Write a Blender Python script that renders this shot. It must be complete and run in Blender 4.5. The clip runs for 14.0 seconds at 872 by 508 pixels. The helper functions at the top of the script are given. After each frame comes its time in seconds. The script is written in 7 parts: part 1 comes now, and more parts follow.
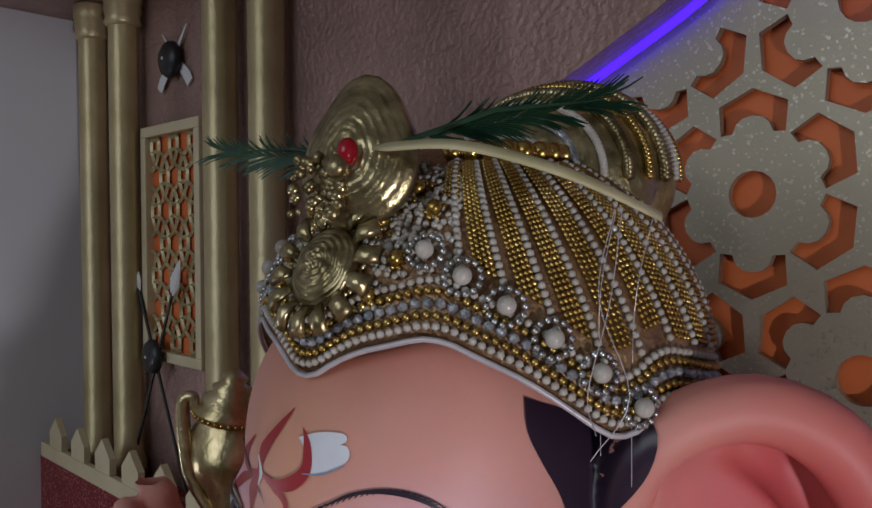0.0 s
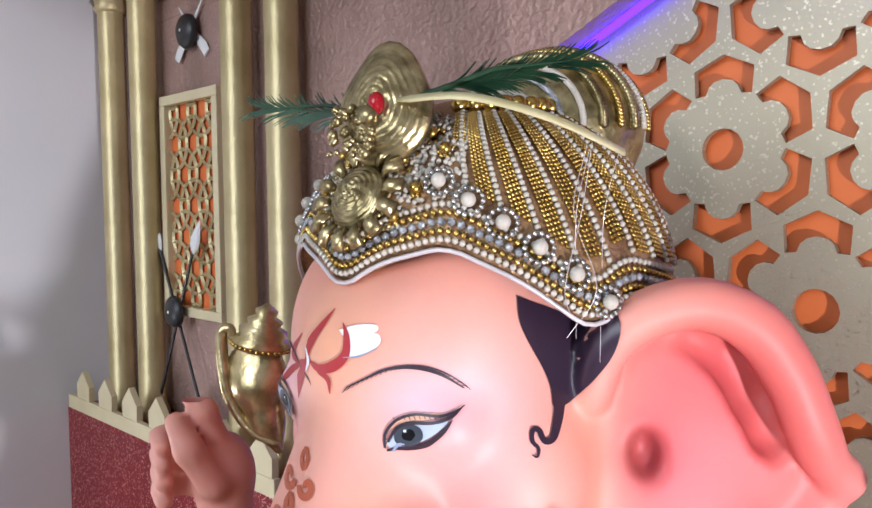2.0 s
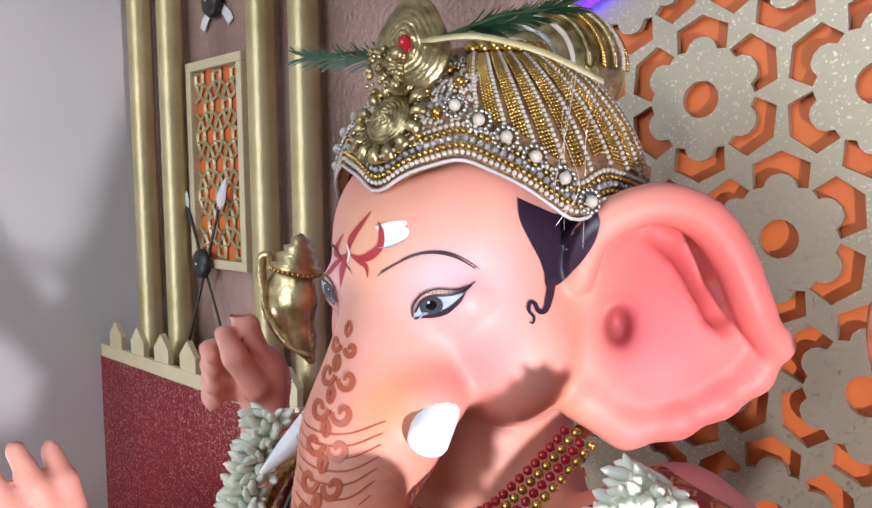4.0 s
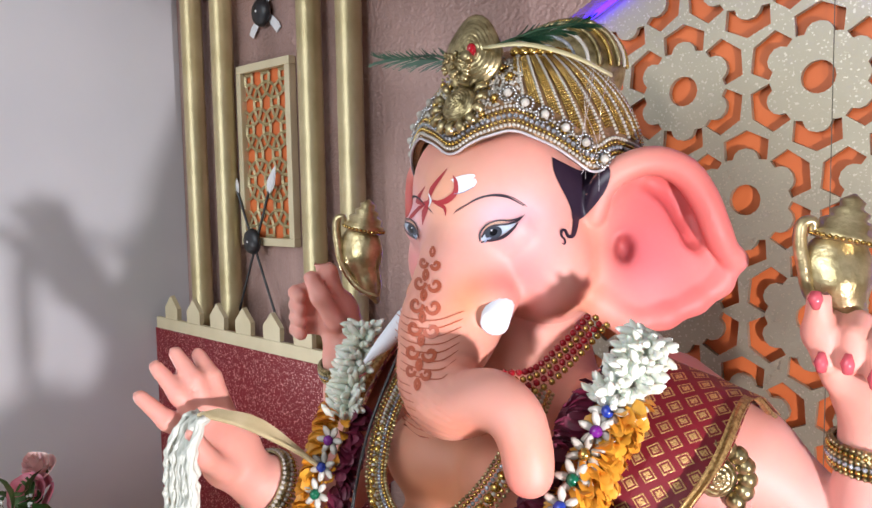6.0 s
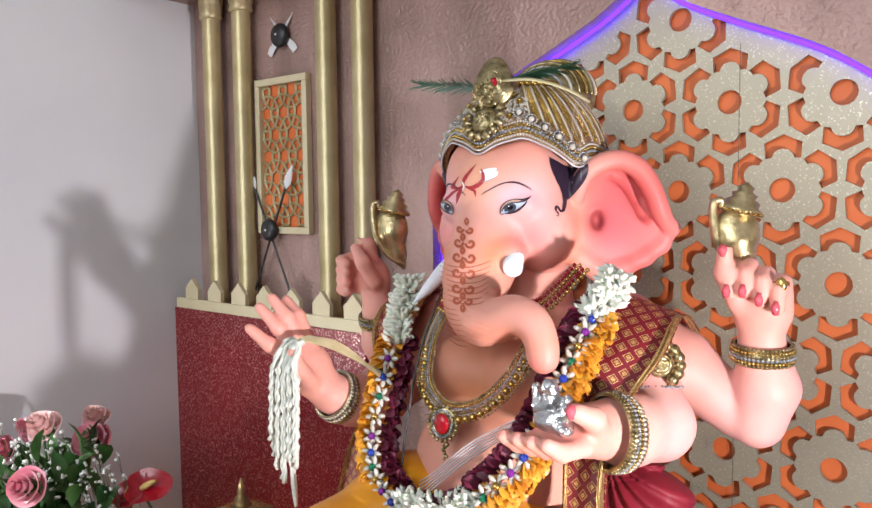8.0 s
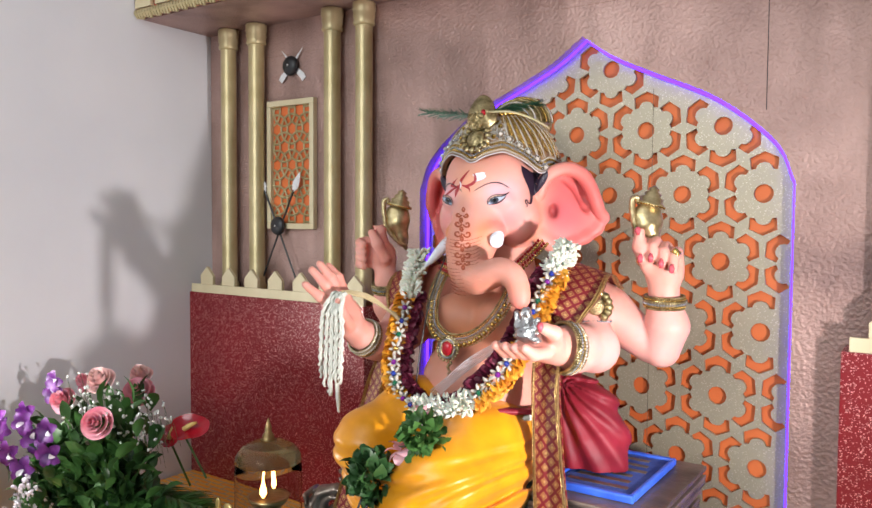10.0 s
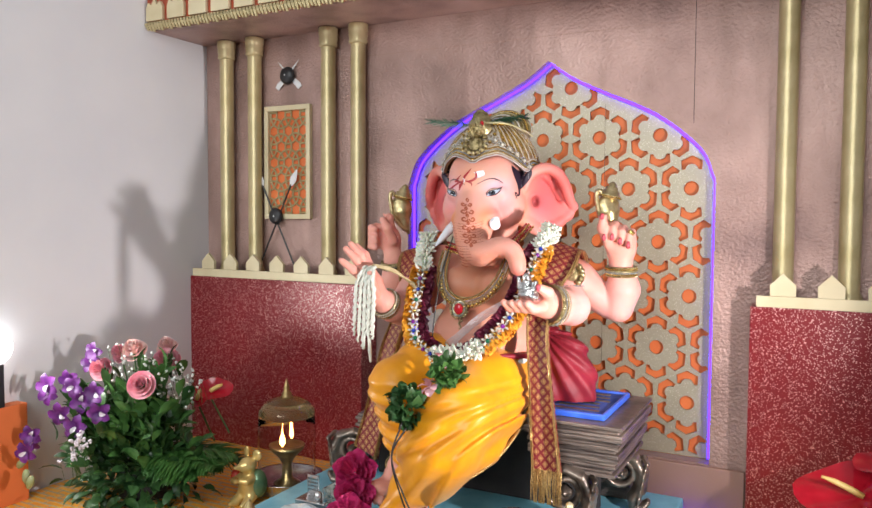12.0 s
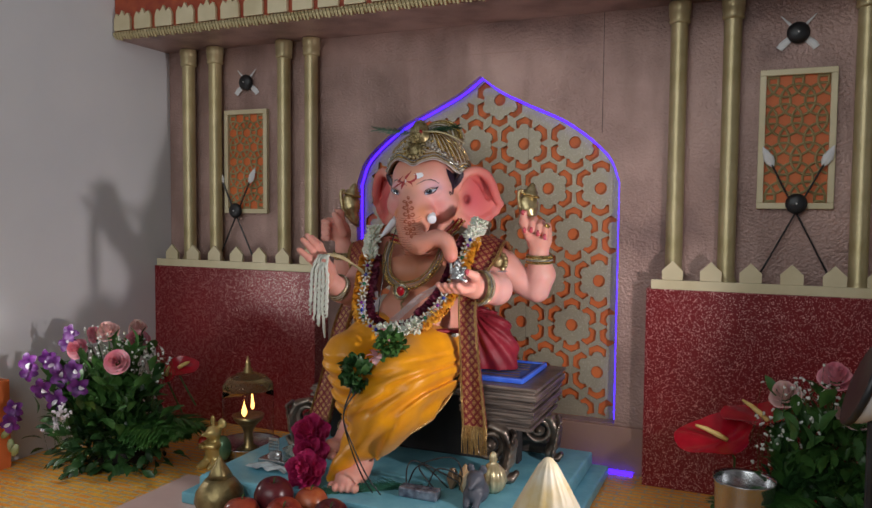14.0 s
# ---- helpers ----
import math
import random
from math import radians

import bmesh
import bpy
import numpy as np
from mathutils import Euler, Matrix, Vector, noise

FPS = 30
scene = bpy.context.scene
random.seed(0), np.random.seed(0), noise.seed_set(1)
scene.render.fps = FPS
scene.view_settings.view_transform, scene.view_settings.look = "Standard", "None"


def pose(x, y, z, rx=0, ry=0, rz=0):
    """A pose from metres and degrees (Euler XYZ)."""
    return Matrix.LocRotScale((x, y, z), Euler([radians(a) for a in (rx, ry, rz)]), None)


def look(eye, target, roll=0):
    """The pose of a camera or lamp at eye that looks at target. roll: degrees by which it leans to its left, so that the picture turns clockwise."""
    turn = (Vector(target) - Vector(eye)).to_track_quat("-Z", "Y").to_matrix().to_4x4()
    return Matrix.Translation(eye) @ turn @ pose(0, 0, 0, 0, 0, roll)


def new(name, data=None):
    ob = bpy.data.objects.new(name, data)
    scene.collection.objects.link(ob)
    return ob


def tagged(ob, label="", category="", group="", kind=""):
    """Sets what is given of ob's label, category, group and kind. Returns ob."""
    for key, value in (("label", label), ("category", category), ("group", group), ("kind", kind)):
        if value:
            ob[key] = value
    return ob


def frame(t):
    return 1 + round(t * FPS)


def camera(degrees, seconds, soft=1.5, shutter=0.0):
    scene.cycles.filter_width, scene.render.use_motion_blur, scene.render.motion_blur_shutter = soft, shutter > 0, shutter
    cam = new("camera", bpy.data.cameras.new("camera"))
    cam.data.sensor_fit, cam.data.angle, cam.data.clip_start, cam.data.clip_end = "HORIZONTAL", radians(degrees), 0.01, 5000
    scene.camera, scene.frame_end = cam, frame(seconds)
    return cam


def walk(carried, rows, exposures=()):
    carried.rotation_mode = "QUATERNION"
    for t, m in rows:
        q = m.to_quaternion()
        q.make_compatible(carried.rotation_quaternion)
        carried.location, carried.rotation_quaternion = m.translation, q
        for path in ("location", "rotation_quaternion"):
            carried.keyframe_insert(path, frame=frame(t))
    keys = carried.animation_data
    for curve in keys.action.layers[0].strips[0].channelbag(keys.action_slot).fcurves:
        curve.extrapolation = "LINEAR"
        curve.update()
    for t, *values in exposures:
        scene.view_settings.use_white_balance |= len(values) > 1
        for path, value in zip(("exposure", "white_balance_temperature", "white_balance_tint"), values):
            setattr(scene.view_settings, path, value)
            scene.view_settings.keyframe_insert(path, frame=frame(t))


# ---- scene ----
cam = camera(60.6, 14.0)
PATH = [
    (0, (-0.003, 0.025, 1.397), (-1.383, 1.472, 1.352), -0.3),
    (0.5, (0.007, 0.012, 1.397), (-1.37, 1.462, 1.333), -0.3),
    (1, (0.012, 0.001, 1.389), (-1.363, 1.451, 1.311), -0.4),
    (1.5, (0.024, -0.011, 1.388), (-1.351, 1.439, 1.288), -0.5),
    (2, (0.037, -0.024, 1.381), (-1.34, 1.421, 1.266), -0.5),
    (2.5, (0.046, -0.035, 1.374), (-1.333, 1.407, 1.242), -0.6),
    (3, (0.06, -0.046, 1.367), (-1.325, 1.389, 1.22), -0.6),
    (3.2, (0.062, -0.053, 1.361), (-1.316, 1.388, 1.213), -0.5),
    (5.3, (0.137, -0.163, 1.34), (-1.258, 1.256, 1.138), -0.6),
    (5.5, (0.141, -0.18, 1.328), (-1.249, 1.248, 1.159), -0.7),
    (6, (0.161, -0.232, 1.323), (-1.208, 1.218, 1.162), -1.0),
    (6.5, (0.186, -0.297, 1.312), (-1.154, 1.18, 1.163), -1.1),
    (7, (0.21, -0.365, 1.307), (-1.101, 1.139, 1.159), -1.0),
    (7.5, (0.23, -0.421, 1.306), (-1.049, 1.109, 1.162), -0.7),
    (8, (0.251, -0.464, 1.304), (-1.002, 1.089, 1.16), -0.6),
    (8.2, (0.264, -0.483, 1.3), (-0.979, 1.077, 1.157), -0.5),
    (10.3, (0.378, -0.82, 1.261), (-0.716, 0.852, 1.176), 0.3),
    (10.5, (0.378, -0.848, 1.258), (-0.697, 0.837, 1.173), 0.2),
    (11, (0.376, -0.93, 1.262), (-0.653, 0.782, 1.17), 0.2),
    (11.5, (0.369, -1.021, 1.26), (-0.604, 0.724, 1.165), 0.3),
    (12, (0.377, -1.101, 1.25), (-0.539, 0.673, 1.151), 0.3),
    (12.5, (0.389, -1.17, 1.239), (-0.477, 0.63, 1.133), 0.3),
    (13, (0.421, -1.222, 1.24), (-0.409, 0.594, 1.127), 0.3),
    (13.5, (0.458, -1.273, 1.247), (-0.348, 0.554, 1.134), 0.4),
    (14, (0.484, -1.3, 1.254), (-0.304, 0.535, 1.139), 0.5),
]
walk(cam, [(t, look(eye, target, roll)) for t, eye, target, roll in PATH],
     [(0, -1.75, 6100, 10), (0.25, -0.6, 6100, 10), (0.45, -0.22, 6100, 10), (0.9, 0.0, 6100, 10), (3.2, 0.0, 6200, 10), (8.2, 0.0, 6450, 10), (10.3, 0.04, 6650, 9), (13.45, 0.1, 6750, 9), (13.6, 0.05, 6750, 9), (14, -1.2, 6750, 9)])

# ---- light ----
world = bpy.data.worlds.new("world")
scene.world = world
world.use_nodes = True
wn = world.node_tree
wn.nodes["Background"].inputs[0].default_value = (0.86, 0.93, 1.0, 1)
wn.nodes["Background"].inputs[1].default_value = 0.06


def lamp(name, m, watts, w, h, colour, spread=180):
    d = bpy.data.lights.new(name, "AREA")
    d.shape, d.size, d.size_y, d.energy, d.color = "RECTANGLE", w, h, watts, colour
    d.spread = radians(spread)
    ob = new(name, d)
    ob.matrix_world = m
    return ob


lamp("flood_right", look((0.592, -0.152, 1.030), (-0.45, 0.15, 1.15)), 5.4, 0.040, 0.040, (1.0, 0.93, 0.96), 120)
lamp("flood_left", look((-1.090, -0.19, 0.985), (-0.3, 0.05, 0.98)), 1.6, 0.06, 0.04, (0.97, 0.98, 1.0))
# Soft fill added for the room's ambient light; there is no window here.
lamp("room_fill", look((-0.1, -2.5, 2.1), (-0.15, 0.2, 1.0)), 45.0, 1.7, 1.3, (0.90, 0.96, 1.0))


# ---- materials ----
def shader(name, rough=0.5, metal=0.0, spec=0.5):
    m = bpy.data.materials.new(name)
    m.use_nodes = True
    b = m.node_tree.nodes["Principled BSDF"]
    b.inputs["Roughness"].default_value = rough
    b.inputs["Metallic"].default_value = metal
    b.inputs["Specular IOR Level"].default_value = spec
    return m, m.node_tree, b


def ramp(nt, fac, stops):
    r = nt.nodes.new("ShaderNodeValToRGB")
    el = r.color_ramp.elements
    while len(el) < len(stops):
        el.new(0.5)
    for e, (p, c) in zip(el, stops):
        e.position, e.color = p, (*c, 1)
    nt.links.new(fac, r.inputs[0])
    return r.outputs[0]


def coords(nt, scale=(1, 1, 1)):
    tc = nt.nodes.new("ShaderNodeTexCoord")
    mp = nt.nodes.new("ShaderNodeMapping")
    mp.inputs["Scale"].default_value = scale
    nt.links.new(tc.outputs["Object"], mp.inputs[0])
    return mp.outputs[0]


def noise_tex(nt, scale, detail=4.0, stretch=(1, 1, 1)):
    n = nt.nodes.new("ShaderNodeTexNoise")
    n.inputs["Scale"].default_value, n.inputs["Detail"].default_value = scale, detail
    nt.links.new(coords(nt, stretch), n.inputs["Vector"])
    return n.outputs[0]


def bump(nt, b, height, strength=0.2, dist=0.002):
    n = nt.nodes.new("ShaderNodeBump")
    n.inputs["Strength"].default_value, n.inputs["Distance"].default_value = strength, dist
    nt.links.new(height, n.inputs["Height"])
    nt.links.new(n.outputs[0], b.inputs["Normal"])


def mixc(nt, fac, a, b):
    m = nt.nodes.new("ShaderNodeMix")
    m.data_type = "RGBA"
    nt.links.new(fac, m.inputs[0])
    for v, k in ((a, 6), (b, 7)):
        if isinstance(v, tuple):
            m.inputs[k].default_value = (*v, 1)
        else:
            nt.links.new(v, m.inputs[k])
    return m.outputs[2]


def simple(name, dark, light, rough=0.5, metal=0.0, scale=40, bumps=0.15, fine=200, dist=0.001, stretch=(1, 1, 1), vary=0.0, sheen=0.0, sss=0.0):
    """A surface of two tones, mixed by noise, with a fine relief; vary: how far each piece differs."""
    m, nt, b = shader(name, rough, metal)
    c = ramp(nt, noise_tex(nt, scale, 5, stretch), [(0.3, dark), (0.7, light)])
    if vary:
        oi = nt.nodes.new("ShaderNodeObjectInfo")
        hs = nt.nodes.new("ShaderNodeHueSaturation")
        mr = nt.nodes.new("ShaderNodeMapRange")
        mr.inputs[3].default_value, mr.inputs[4].default_value = 1 - vary, 1 + vary
        nt.links.new(oi.outputs["Random"], mr.inputs[0])
        nt.links.new(mr.outputs[0], hs.inputs["Value"])
        nt.links.new(c, hs.inputs["Color"])
        c = hs.outputs[0]
    nt.links.new(c, b.inputs["Base Color"])
    if bumps:
        bump(nt, b, noise_tex(nt, fine, 3, stretch), bumps, dist)
    if sheen:
        b.inputs["Sheen Weight"].default_value = sheen
    if sss:
        b.inputs["Subsurface Weight"].default_value = sss
        b.inputs["Subsurface Scale"].default_value = 0.004
    return m


M_PLASTER = simple("white_plaster", (0.66, 0.67, 0.70), (0.74, 0.74, 0.755), 0.8, 0, 3, 0.1, 120)
M_BACKDROP, nt, b = shader("metallic_rose_paint", 0.40, 0.35)
wide = ramp(nt, noise_tex(nt, 4.5, 8), [(0.30, (0.20, 0.125, 0.115)), (0.42, (0.36, 0.23, 0.20)), (0.58, (0.48, 0.315, 0.275)), (0.75, (0.58, 0.40, 0.355))])
streak = ramp(nt, noise_tex(nt, 9, 6, (1, 1, 0.25)), [(0.36, (0.62, 0.60, 0.58)), (0.52, (1, 1, 1))])
mul = nt.nodes.new("ShaderNodeMix")
mul.data_type, mul.blend_type = "RGBA", "MULTIPLY"
mul.inputs[0].default_value = 0.7
nt.links.new(wide, mul.inputs[6])
nt.links.new(streak, mul.inputs[7])
nt.links.new(mul.outputs[2], b.inputs["Base Color"])
bump(nt, b, noise_tex(nt, 170, 5), 0.7, 0.004)
M_RAW = simple("raw_rose_board", (0.30, 0.17, 0.125), (0.36, 0.21, 0.16), 0.6, 0.1, 6, 0.3, 200)
M_GOLDPAINT = simple("gold_paint", (0.42, 0.34, 0.17), (0.60, 0.50, 0.29), 0.38, 0.45, 14, 0.4, 90, 0.002)
M_CREAM = simple("pale_gold_board", (0.62, 0.53, 0.33), (0.74, 0.65, 0.44), 0.5, 0.15, 12, 0.25, 150)
M_ORANGE = simple("orange_board", (0.62, 0.13, 0.03), (0.75, 0.19, 0.05), 0.55, 0, 5, 0.1, 100)
M_BLACK = simple("black_plastic", (0.012, 0.012, 0.014), (0.022, 0.022, 0.025), 0.4, 0, 30, 0.1)
M_WHITE = simple("white_plastic", (0.72, 0.72, 0.74), (0.8, 0.8, 0.8), 0.4, 0, 30, 0.1)
M_DARK = simple("dark_cloth", (0.02, 0.018, 0.02), (0.035, 0.03, 0.03), 0.8, 0, 30, 0.3)


def glitter(name, base, spark, share=0.90, shine=0.45, metal=0.0, relief=0.7):
    m, nt, b = shader(name, shine, 0.0)
    v = nt.nodes.new("ShaderNodeTexVoronoi")
    v.inputs["Scale"].default_value = 620
    nt.links.new(coords(nt), v.inputs["Vector"])
    sep = nt.nodes.new("ShaderNodeSeparateColor")
    nt.links.new(v.outputs["Color"], sep.inputs[0])
    hot = ramp(nt, sep.outputs[0], [(share, (metal, metal, metal)), (share + 0.05, (1, 1, 1))])
    wide = ramp(nt, noise_tex(nt, 6, 3), [(0.3, tuple(0.75 * c for c in base)), (0.7, base)])
    nt.links.new(mixc(nt, hot, wide, spark), b.inputs["Base Color"])
    nt.links.new(hot, b.inputs["Metallic"])
    nm = nt.nodes.new("ShaderNodeBump")
    nm.inputs["Strength"].default_value, nm.inputs["Distance"].default_value = relief, 0.002
    nt.links.new(sep.outputs[1], nm.inputs["Height"])
    nt.links.new(nm.outputs[0], b.inputs["Normal"])
    return m


M_RED = glitter("red_glitter_sheet", (0.27, 0.010, 0.018), (0.95, 0.55, 0.52), 0.86, 0.35, 0.0, 1.0)
M_SCREEN = glitter("glitter_gold_board", (0.325, 0.285, 0.185), (0.58, 0.53, 0.41), 0.90, 0.42, 0.40, 0.35)


def emitter(name, colour, strength):
    m, nt, b = shader(name, 0.5)
    b.inputs["Base Color"].default_value = (*colour, 1)
    b.inputs["Emission Color"].default_value = (*colour, 1)
    b.inputs["Emission Strength"].default_value = strength
    return m


M_LED = emitter("violet_led", (0.06, 0.012, 1.0), 6.5)
M_FLAME = emitter("flame", (1.0, 0.50, 0.14), 8.0)
M_LAMPFACE = emitter("lamp_face", (0.95, 0.97, 1.0), 5.0)


# ---- mesh helpers ----
def obj(name, bm, mat, parent=None, label="", smooth=False):
    me = bpy.data.meshes.new(name)
    bm.normal_update()
    bm.to_mesh(me)
    bm.free()
    for m in mat if isinstance(mat, (list, tuple)) else [mat]:
        me.materials.append(m)
    if smooth:
        me.polygons.foreach_set("use_smooth", [True] * len(me.polygons))
    ob = new(name, me)
    if parent:
        ob.parent = parent
    if label:
        ob["label"] = label
    return ob


def part(name, bm, mat, parent, label="", smooth=False):
    return obj(name, bm, mat, parent, label, smooth)


def thing(name, label, category, at=(0, 0, 0), group="", kind=""):
    e = new(name)
    e.location = at
    return tagged(e, label, category, group, kind)


def box(bm, x0, x1, y0, y1, z0, z1, bevel=0.0, m=None):
    made = bmesh.ops.create_cube(bm, size=1, matrix=Matrix.Translation(((x0 + x1) / 2, (y0 + y1) / 2, (z0 + z1) / 2)) @ Matrix.Diagonal((x1 - x0, y1 - y0, z1 - z0, 1)))["verts"]
    if bevel:
        edges = list({e for v in made for e in v.link_edges})
        made = list({v for f in bmesh.ops.bevel(bm, geom=edges, offset=bevel, segments=2, affect="EDGES", profile=0.6)["faces"] for v in f.verts} | {v for v in made if v.is_valid})
    if m is not None:
        bmesh.ops.transform(bm, matrix=m, verts=made)
    return bm


def boxed(x0, x1, y0, y1, z0, z1, bevel=0.0, m=None):
    return box(bmesh.new(), x0, x1, y0, y1, z0, z1, bevel, m)


def grid_faces(bm, rows, closed=True, caps=False):
    """Skins a list of rings of verts."""
    for a, b in zip(rows, rows[1:]):
        n = len(a)
        for i in range(n if closed else n - 1):
            bm.faces.new((a[i], a[(i + 1) % n], b[(i + 1) % n], b[i]))
    if caps:
        bm.faces.new(rows[0][::-1])
        bm.faces.new(rows[-1])
    return bm


def lathe(bm, profile, segs=20, m=Matrix(), flute=0, depth=0.0):
    rows = []
    for r, z in profile:
        ring = []
        for i in range(segs):
            a = 2 * math.pi * i / segs
            k = r * (1 - depth * (0.5 + 0.5 * math.cos(flute * a))) if flute else r
            ring.append(bm.verts.new(m @ Vector((k * math.cos(a), k * math.sin(a), z))))
        rows.append(ring)
    return grid_faces(bm, rows, True, True)


def tube(bm, pts, radii, segs=8, flat=1.0, up=(0, 0, 1)):
    """A round (or flattened) skin along points, with caps."""
    pts = [Vector(p) for p in pts]
    if not isinstance(radii, (list, tuple)):
        radii = [radii] * len(pts)
    radii = [float(np.interp(i / (len(pts) - 1), np.linspace(0, 1, len(radii)), radii)) for i in range(len(pts))]
    rows, side = [], None
    for i, p in enumerate(pts):
        d = (pts[min(i + 1, len(pts) - 1)] - pts[max(i - 1, 0)]).normalized()
        if side is None:
            side = d.cross(Vector(up))
            if side.length < 1e-3:
                side = d.cross(Vector((1, 0, 0)))
        side = (side - d * side.dot(d)).normalized()
        other = side.cross(d)
        rows.append([bm.verts.new(p + radii[i] * (math.cos(2 * math.pi * k / segs) * side + flat * math.sin(2 * math.pi * k / segs) * other)) for k in range(segs)])
    return grid_faces(bm, rows, True, True)


def ball(bm, c, r, seg=10, rings=6, m=None):
    s = r if isinstance(r, (tuple, list)) else (r, r, r)
    mat = Matrix.Translation(c) @ (m or Matrix()) @ Matrix.Diagonal((*s, 1))
    bmesh.ops.create_uvsphere(bm, u_segments=seg, v_segments=rings, radius=1, matrix=mat)
    return bm


def spline(pts, n):
    """Catmull-Rom through points, n steps a span."""
    p = [np.array(q, float) for q in pts]
    p = [2 * p[0] - p[1], *p, 2 * p[-1] - p[-2]]
    out = []
    for i in range(1, len(p) - 2):
        for k in range(n):
            t = k / n
            out.append(0.5 * (2 * p[i] + (p[i + 1] - p[i - 1]) * t + (2 * p[i - 1] - 5 * p[i] + 4 * p[i + 1] - p[i + 2]) * t * t + (3 * p[i] - p[i - 1] - 3 * p[i + 1] + p[i + 2]) * t ** 3))
    return out + [p[-2]]


# ---- room ----
TABLE = 0.64
WALL = 0.475
CX = -0.163

tagged(obj("floor", boxed(-1.3, 2.6, -3.6, 0.8, -0.1, 0.0), simple("grey_tile_floor", (0.3, 0.29, 0.28), (0.4, 0.39, 0.37), 0.35)), "plain grey tiled floor of the room", "floor", kind="structure")
tagged(obj("ceiling", boxed(-1.3, 2.6, -3.6, 0.8, 2.7, 2.8), M_PLASTER), "plain white plaster ceiling", "ceiling", kind="structure")
tagged(obj("wall_west", boxed(-1.3, -1.160, -3.6, 0.8, 0, 2.7), M_PLASTER), "plain white plastered side wall catching soft shadows", "wall", kind="structure")
tagged(obj("wall_east", boxed(2.5, 2.6, -3.6, 0.8, 0, 2.7), M_PLASTER), "plain white plastered wall", "wall", kind="structure")
tagged(obj("wall_south", boxed(-1.16, 2.5, -3.6, -3.5, 0, 2.7), M_PLASTER), "plain white plastered wall", "wall", kind="structure")
tagged(obj("wall_north", boxed(-1.16, 2.5, 0.62, 0.72, 0, 2.7), M_PLASTER), "plain white plastered wall behind the decorated backdrop", "wall", kind="structure")


def arch_outline(half, foot, shoulder, tip, n=14):
    """Half widths and heights of a pointed onion arch, from foot to tip."""
    pts = [(half, foot), (half, shoulder)]
    a = spline([(half, shoulder), (half * 0.915, shoulder + 0.064), (half * 0.66, shoulder + 0.138), (half * 0.33, shoulder + 0.194), (half * 0.15, shoulder + 0.226), (0.0, tip)], n)
    return pts + [tuple(q) for q in a[1:]]


ARCH = arch_outline(0.350, 0.752, 1.328, 1.592)
LOOP = [(CX + x, z) for x, z in ARCH] + [(CX - x, z) for x, z in ARCH[-2::-1]]


def plate_with_hole(bm, outer, loop, y0, y1):
    """A board in the xz plane from y0 to y1 with a hole."""
    def fill(y):
        a = [bm.verts.new((x, y, z)) for x, z in outer]
        b = [bm.verts.new((x, y, z)) for x, z in loop]
        ea = [bm.edges.new((a[i], a[(i + 1) % len(a)])) for i in range(len(a))]
        eb = [bm.edges.new((b[i], b[(i + 1) % len(b)])) for i in range(len(b))]
        bmesh.ops.triangle_fill(bm, use_beauty=True, use_dissolve=False, edges=ea + eb)
        return a, b
    a0, b0 = fill(y0)
    a1, b1 = fill(y1)
    for p, q in ((a0, a1), (b0, b1)):
        for i in range(len(p)):
            bm.faces.new((p[i], p[(i + 1) % len(p)], q[(i + 1) % len(p)], q[i]))
    bmesh.ops.recalc_face_normals(bm, faces=bm.faces[:])
    return bm


SEAM = 0.149
backdrop = thing("backdrop_wall", "rose-gold textured backdrop wall with a pointed arch recess", "backdrop", kind="structure")
bm = plate_with_hole(bmesh.new(), [(-1.159, 0.60), (1.60, 0.60), (1.60, 1.78), (-1.159, 1.78)], LOOP, WALL, WALL + 0.035)
part("panel", bm, M_BACKDROP, backdrop)
part("seam", boxed(SEAM - 0.006, SEAM - 0.0048, WALL - 0.0004, WALL + 0.001, 1.440, 1.7215), M_DARK, backdrop, "dark joint between boards")
part("seam", boxed(-1.155, 1.59, WALL - 0.0004, WALL + 0.001, 1.645, 1.6456), M_RAW, backdrop, "faint joint between boards")
part("panel", boxed(-1.159, 1.60, WALL + 0.0465, WALL + 0.056, 0.60, 1.78), M_ORANGE, backdrop, "flat orange board behind the cut-out screen")

M_STACKDARK = simple("dark_joint", (0.10, 0.085, 0.06), (0.16, 0.14, 0.10), 0.7)
# pierced screen in the recess
CELL = 0.1291
ROW = CELL * math.sqrt(3) / 2
GX, GZ = -0.0575, 1.4235


def arch_half(z):
    for (xa, za), (xb, zb) in zip(ARCH, ARCH[1:]):
        if za <= z <= zb and zb > za:
            return xa + (xb - xa) * (z - za) / (zb - za)
    return 0.0


def inside(x, z, rim):
    return z > 0.752 + rim and abs(x - CX) < arch_half(z + rim * 0.6) - rim


